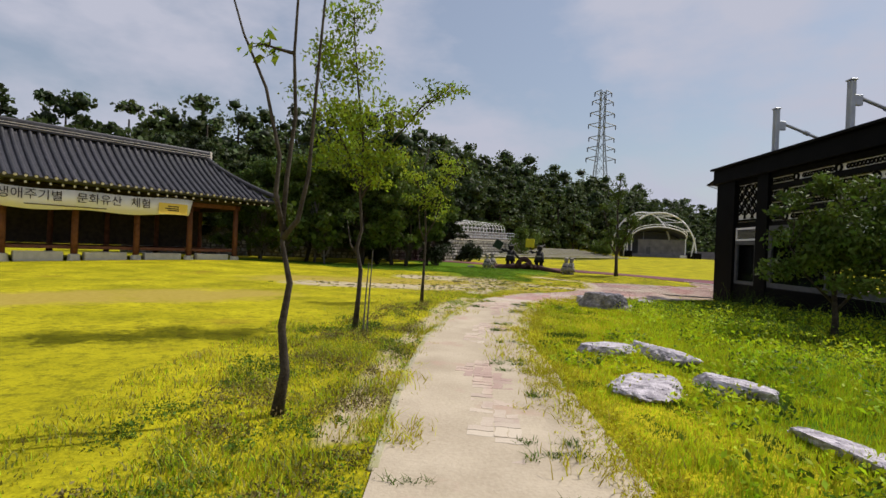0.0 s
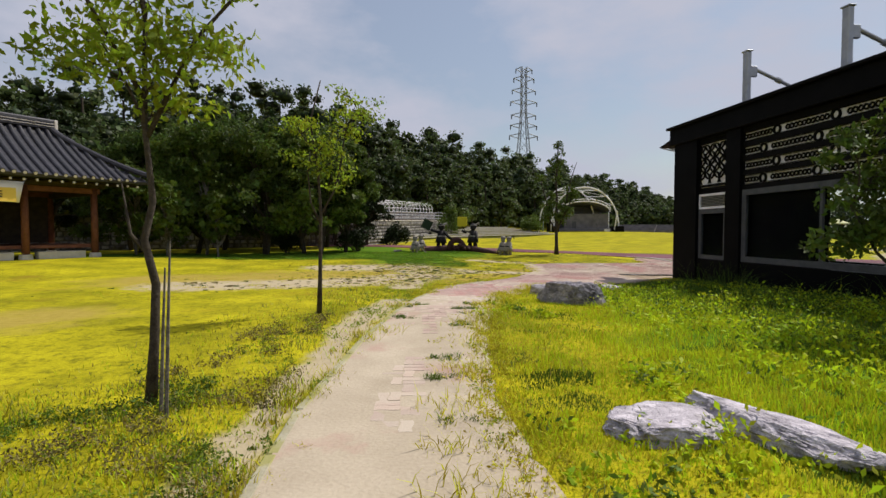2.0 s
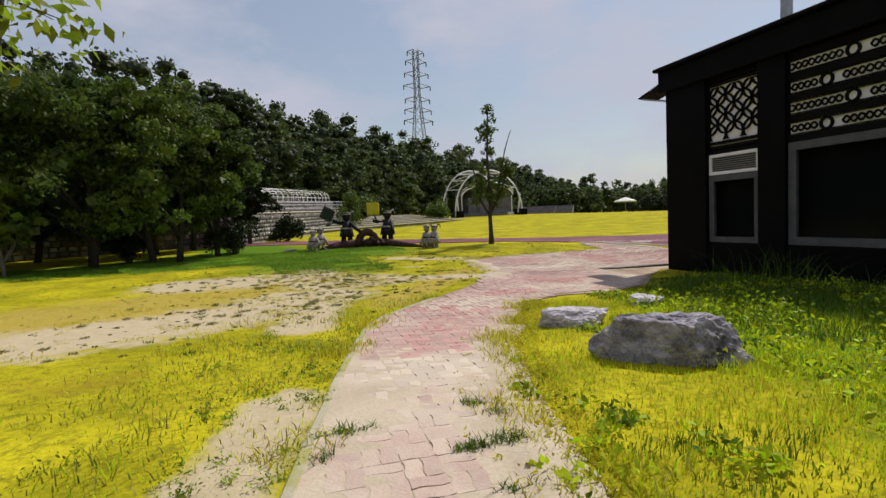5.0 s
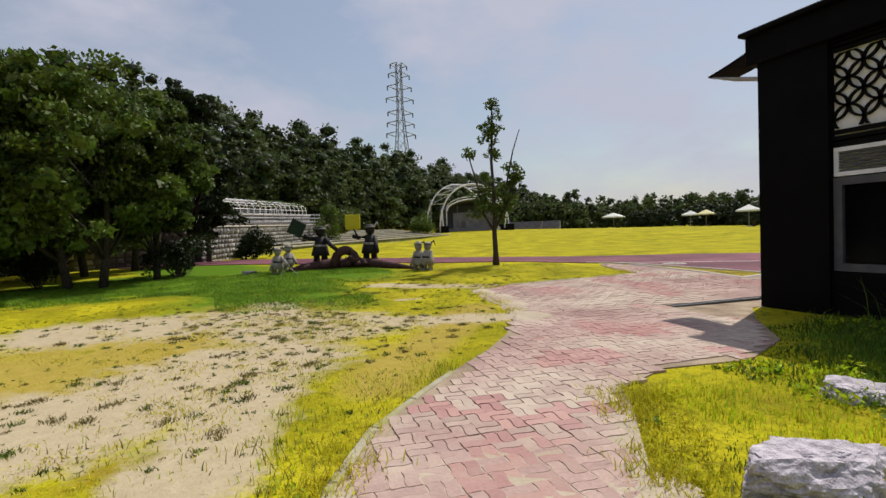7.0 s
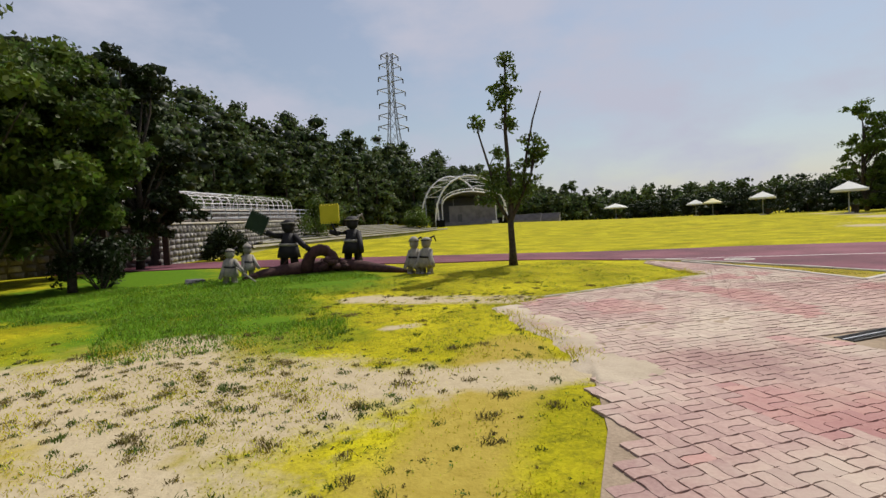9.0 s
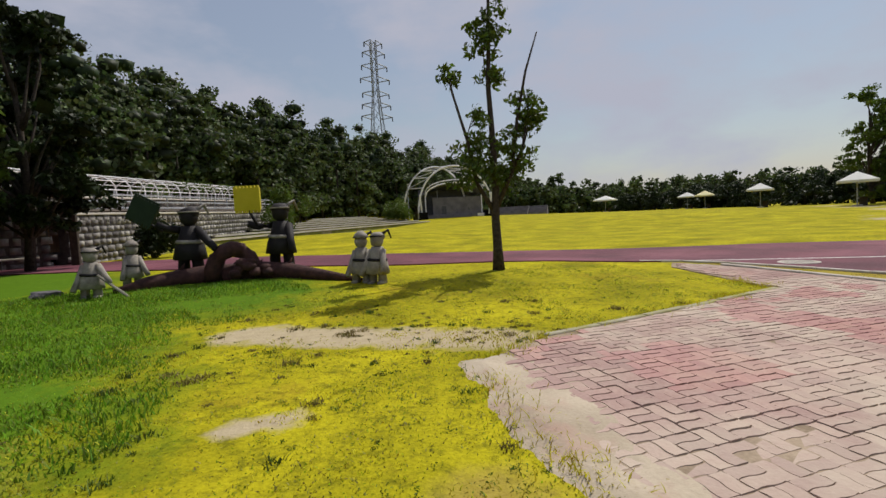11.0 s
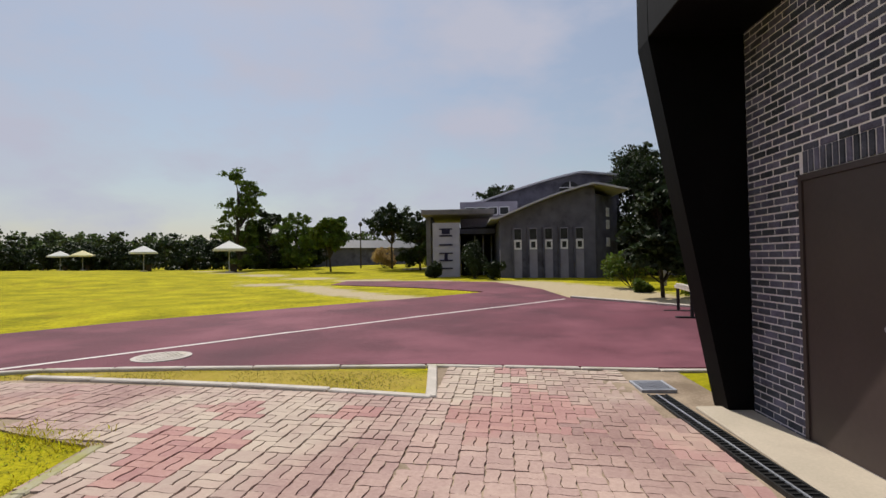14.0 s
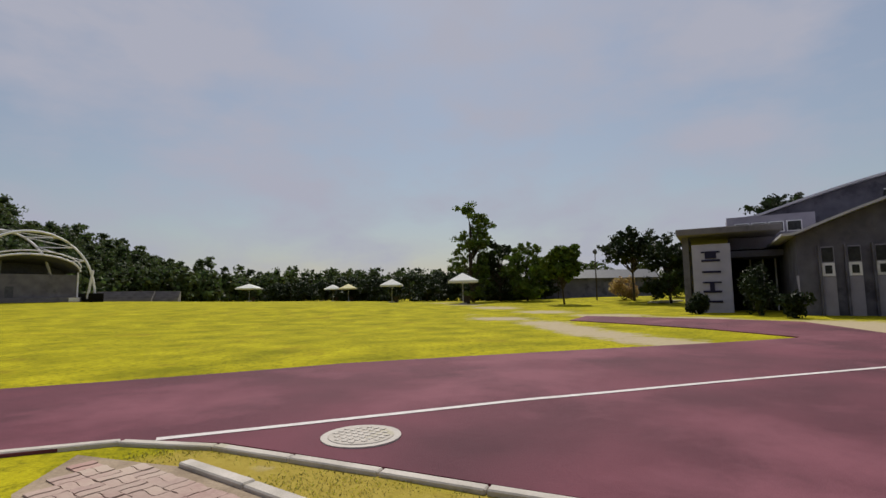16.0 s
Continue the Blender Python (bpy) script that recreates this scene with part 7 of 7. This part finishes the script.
leaf_weeds("lawn_weeds", "flat dark weeds dotted over the lawn", 2600, -3.0, 12.8, 18.5, 30.0, lambda x, y, r: 0.035 * r.uniform(0.5, 1.8) if short_turf(x, y, r) and noise.noise((x * 0.8, y * 0.8, 84)) > -0.1 else 0, 0.022, GRASS_DEEP, 85)
sp, hs = scatter(26000, 14.3, 15.8, 23.2, 29.0, short_turf, 13)
blades("bed_grass", "short dry grass in the kerbed wedge", sp[::2], [h * 0.9 for h in hs[::2]], 0.005, GRASS_DRY, 14, 0.7)
blades("bed_weeds", "straggling olive weeds in the kerbed wedge", sp[1::2], [h * 1.2 for h in hs[1::2]], 0.005, WEED, 47, 0.7)


def dark_sward(x, y, rng):
    patch = 0.5 + 0.5 * noise.noise((x * 0.9, y * 1.3, 33))
    if patch < 0.3 or inside(x, y, TRACK_POLY):
        return 0
    if x > 4.6 - 0.3 * (y - 27) and y < 29.5 and noise.noise((x, y, 35)) < 0.1 * (x - 2):
        return 0
    return 0.11 * patch * rng.uniform(0.5, 1.3) * (1 if near_line(x, y, [(-6, 29), (0, 30.5), (4.5, 30)]) < 2.2 or near_line(x, y, [(0, 30), (2.2, 27.5), (2.4, 25.0)]) < 1.7 else 0)


sp, hs = scatter(90000, -7.0, 6.0, 24.0, 33.0, dark_sward, 15)
blades("deep_grass", "deeper green uncut grass near the statues", sp[::3], hs[::3], 0.007, GRASS_DEEP, 16, 0.5)
blades("deep_grass", "fresh green uncut grass near the statues", sp[1::3] + sp[2::3], hs[1::3] + hs[2::3], 0.007, GRASS_FRESH, 46, 0.7)
TUFT = random.Random(31)


def tufts(name, label, centres, n, h, spread, material, seed):
    rng = random.Random(seed)
    sp, hs = [], []
    for x, y in centres:
        k = rng.choice((0.35, 0.5, 0.7, 1.0, 1.4, 2.0)) * rng.uniform(0.8, 1.2)
        for _ in range(int(n * k)):
            sp.append((x + rng.gauss(0, spread * k), y + rng.gauss(0, spread * k * 1.1), gz(x, y)))
            hs.append(h * k * rng.uniform(0.4, 1.3))
    return blades(name, label, sp, hs, 0.005, material, seed, 0.9)


def left_of(pts, rng):
    i = rng.randrange(len(pts) - 1)
    s = rng.random()
    return pts[i][0] + (pts[i + 1][0] - pts[i][0]) * s, pts[i][1] + (pts[i + 1][1] - pts[i][1]) * s


cs = [(x + TUFT.gauss(0, 1.1), y + TUFT.gauss(0, 1.0)) for x, y in (left_of(TUFT.choice(BARE_LINES[:3] + BARE_LINES[4:5] + BARE_LINES[7:9])[0], TUFT) for _ in range(1900))]
cs = [c for c in cs if not inside(*c, PLAZA)]
tufts("soil_tufts", "small green tufts scattered over bare soil", cs[::3], 22, 0.018, 0.018, LEAF_MID, 32)
tufts("soil_tufts", "small dry tufts scattered over bare soil", cs[1::3], 34, 0.018, 0.022, WEED_DARK, 37)
tufts("soil_tufts", "flat yellow tufts scattered over bare soil", cs[2::3], 50, 0.014, 0.07, GRASS_DRY, 38)
cs = [(x + TUFT.gauss(0, 0.12), y) for x, y in (left_of(PATH_L[1:9], TUFT) for _ in range(90))] + [(x + TUFT.gauss(0, 0.12), y) for x, y in (left_of(PATH_R[1:], TUFT) for _ in range(130))]
tufts("edge_tufts", "grass tufts creeping over the path edges", cs, 40, 0.06, 0.06, GRASS_DRY, 33)
cs = []
for _ in range(30):
    y = TUFT.uniform(2.6, 13.5)
    xl, xr = np.interp(y, [p[1] for p in PATH_L], [p[0] for p in PATH_L]), np.interp(y, [p[1] for p in PATH_R], [p[0] for p in PATH_R])
    side, span = TUFT.choice((0, 1, 1)), TUFT.uniform(0.1, 0.5)
    cs += [((xr - k * 0.022 - 0.03 if side else xl + k * 0.022 + 0.03), y + 0.012 * math.sin(k)) for k in range(int(span / 0.022))]
tufts("joint_tufts", "thin weeds growing in the path joints", cs, 16, 0.03, 0.014, GRASS_DEEP, 34)
cs = [(x, y + TUFT.uniform(0, 0.06)) for x, y in (left_of(PLAZA_EDGE[15:], TUFT) for _ in range(120))]
tufts("plaza_tufts", "grass tufts along the plaza edge", cs, 30, 0.035, 0.06, GRASS_DRY, 35)
cs = [(9.9 + TUFT.uniform(-0.5, 0.5), TUFT.uniform(9, 18.8)) for _ in range(34)]
tufts("wall_weeds", "tall seeding weeds along the black wall", cs, 22, 0.42, 0.12, GRASS_DEEP, 36)



def drift(name, edge, reach, label, seed, high=0.026):
    """Thin sandy soil washed over the edge of the paving, with an uneven rim."""
    xs, ys = [p[0] for p in edge], [p[1] for p in edge]
    step = 0.045
    x0, y0 = min(xs) - reach, min(ys) - reach
    nx, ny = int((max(xs) - x0 + reach) / step), int((max(ys) - y0 + reach) / step)
    ids, v, f = {}, [], []
    for i in range(nx):
        for j in range(ny):
            x, y = x0 + i * step, y0 + j * step
            d = near_line(x, y, edge)
            if d < reach:
                q = (x * 1.5, y * 1.5, seed)
                k = noise.noise(q) + 0.6 * noise.noise((x * 5, y * 5, seed)) + 0.3 * noise.noise((x * 13, y * 13, seed))
                ids[i, j] = len(v)
                fall = d / reach if inside(x, y, PLAZA) else 0.3 + d / 0.22
                v.append((x, y, gz(x, y) + 0.03 + high * (0.3 + 0.8 * k - 1.5 * fall)))
    for i, j in ids:
        if (i + 1, j) in ids and (i, j + 1) in ids and (i + 1, j + 1) in ids:
            f.append((ids[i, j], ids[i + 1, j], ids[i + 1, j + 1], ids[i, j + 1]))
    return tagged(raw(name, v, f, SANDY, smooth=True), label, "soil", kind="stuff")


drift("soil_drift", PLAZA_EDGE[20:], 1.0, "sandy soil washed over the paving edge", 3.3)
drift("soil_drift", PATH_R[1:9], 0.28, "sandy soil washed over the path edge", 8.3, 0.014)

# ---- bricks of the north wall ----
random.seed(21)
bm = soft(boxed(-0.089, 0.089, -0.02, 0.006, -0.0258, 0.0258), 0.004)
BR = bpy.data.meshes.new("brick")
bm.to_mesh(BR)
bm.free()
BR.materials.append(BRICK)
bm = soft(boxed(-0.0255, 0.0255, -0.02, 0.006, -0.09, 0.09), 0.004)
SOLDIER = bpy.data.meshes.new("soldier_brick")
bm.to_mesh(SOLDIER)
bm.free()
SOLDIER.materials.append(BRICK)
rest, count = [], 0
zrow, row = -0.26, 0
while zrow < 3.55:
    spans = [(10.935, 11.352), (13.292, 14.05)] if zrow < 2.14 else [(10.935, 14.05)]
    for s0, s1 in spans:
        x = 10.845 + (0.1 if row % 2 else 0.0)
        while x < s1:
            e0, e1 = max(x + 0.011, s0), min(x + 0.189, s1)
            x += 0.2
            if e1 - e0 < 0.03:
                continue
            if e1 - e0 > 0.177 and count < 300 and (e0 < 11.4 or zrow > 1.9):
                ob = new("brick", BR)
                ob.parent = wall_north
                ob.matrix_basis = pose((e0 + e1) / 2, 20.014 + random.uniform(-0.002, 0.002), zrow)
                count += 1
            else:
                rest.append((e0, e1, zrow))
    zrow += 0.0675
    row += 1
x = 11.39
while x < 13.28:
    ob = new("brick", SOLDIER)
    ob.parent = wall_north
    ob.matrix_basis = pose(x, 20.016, 2.05)
    x += 0.0675
bm = bmesh.new()
for e0, e1, z in rest:
    box(bm, e0, e1, 19.99, 20.02, z - 0.0258, z + 0.0258)
tagged(part("bricks", bm, BRICK, wall_north), kind="stuff")

# ---- wavy pavers ----
A0 = -4.3
UNIT = 0.206


def paver_outline(n=5):
    """A wavy-sided block, about 0.2 by 0.1, as one of a basket pair."""
    w, h, amp = UNIT / 2 - 0.0045, UNIT / 4 - 0.0045, 0.009
    top = [(-w + 2 * w * k / n, h + amp * math.sin(2 * math.pi * k / n)) for k in range(n + 1)]
    low = [(w - 2 * w * k / n, -h + amp * math.sin(2 * math.pi * (n - k) / n)) for k in range(n + 1)]
    return top + low


OUT = paver_outline()
bm = prism(bmesh.new(), OUT, -0.04, 0.0)
bmesh.ops.recalc_face_normals(bm, faces=bm.faces)
PV = bpy.data.meshes.new("paver")
bm.to_mesh(PV)
PVR = bpy.data.meshes.new("red_paver")
bm.to_mesh(PVR)
bm.free()
PV.materials.append(PAVER)
PVR.materials.append(PAVER_RED)
random.seed(22)
ca, sa = math.cos(radians(A0)), math.sin(radians(A0))
near_n, vs, fs, rvs, rfs, wvs, wfs = 0, [], [], [], [], [], []
pave_ob = bpy.data.objects["pavement"]
NO = len(OUT)
for i in range(-10, 96):
    for j in range(-14, 152):
        cx, cy = i * UNIT * ca - j * UNIT * sa, j * UNIT * ca + i * UNIT * sa
        if not (-0.6 < cx < 16 and 2.0 < cy < 29) or not inside(cx, cy, PLAZA):
            continue
        if cy < 20.85 and cx > 8.9:
            continue
        if min(near_line(cx, cy, PLAZA_EDGE), 9) < 0.1 or near_line(cx, cy, PATH_L) < 0.13 or near_line(cx, cy, PATH_R) < 0.12:
            continue
        for k in (-1, 1):
            turn = 90 * ((i + j) % 2) + A0
            ox, oy = (0, k * UNIT / 4) if (i + j) % 2 == 0 else (-k * UNIT / 4, 0)
            x, y = cx + ox * ca - oy * sa, cy + ox * sa + oy * ca
            patch = noise.noise((x * 0.7, y * 0.7, 5)) + 0.35 * noise.noise((x * 2.3, y * 2.3, 9))
            z = gz(x, y) + 0.03 + random.uniform(-0.003, 0.003)
            red = patch > 0.22
            if y < 16.8:
                r = min(1.0, max(0.0, (y - 10.5) / 5.0))
                mid = 0.5 * (np.interp(y, [p[1] for p in PATH_L], [p[0] for p in PATH_L]) + np.interp(y, [p[1] for p in PATH_R], [p[0] for p in PATH_R])) + 0.08
                z += (1 - r) * (-0.0185 + 0.012 * patch + 0.012 * max(0, 1 - abs(x - mid) / 0.32) - 0.004 * max(0, (7 - y) / 4)) + r * (0.008 * patch - 0.003)
                red = abs(x - mid) < 0.25 + 0.2 * patch + 0.2 * r and random.random() < 0.75
            elif near_line(x, y, PLAZA_EDGE[17:]) < 0.9 and y > 17:
                z += 0.014 * (patch - 0.2) * (1 - near_line(x, y, PLAZA_EDGE[17:]) / 0.9) - 0.006
            elif patch < -0.22:
                z += 0.03 * (patch + 0.22)
            tilt = (random.uniform(-0.7, 0.7), random.uniform(-0.7, 0.7))
            if near_n < 300 and 8.6 < x < 11.6 and 21.9 < y < 24.2:
                ob = new("paver", PVR if red else PV)
                ob.parent = pave_ob
                ob.matrix_basis = pose(x, y, z, *tilt, turn)
                near_n += 1
                continue
            m = pose(x, y, z, *tilt, turn)
            tv, tf = (wvs, wfs) if y < 14.5 else ((rvs, rfs) if red else (vs, fs))
            b0 = len(tv)
            tv += [tuple(m @ Vector((px, py, 0))) for px, py in OUT] + [tuple(m @ Vector((px, py, -0.03))) for px, py in OUT]
            tf.append(tuple(range(b0, b0 + NO))[::-1])
            tf += [(b0 + q, b0 + (q + 1) % NO, b0 + NO + (q + 1) % NO, b0 + NO + q) for q in range(NO)]


def joined(name, verts, faces, material, parent):
    me = bpy.data.meshes.new(name)
    me.from_pydata(verts, [], faces)
    me.materials.append(material)
    ob = new(name, me)
    ob.parent = parent
    return tagged(ob, kind="stuff")


joined("pavers", vs, fs, PAVER, pave_ob)
joined("worn_pavers", wvs, wfs, PAVER_WORN, pave_ob)
joined("red_pavers", rvs, rfs, PAVER_RED, pave_ob)
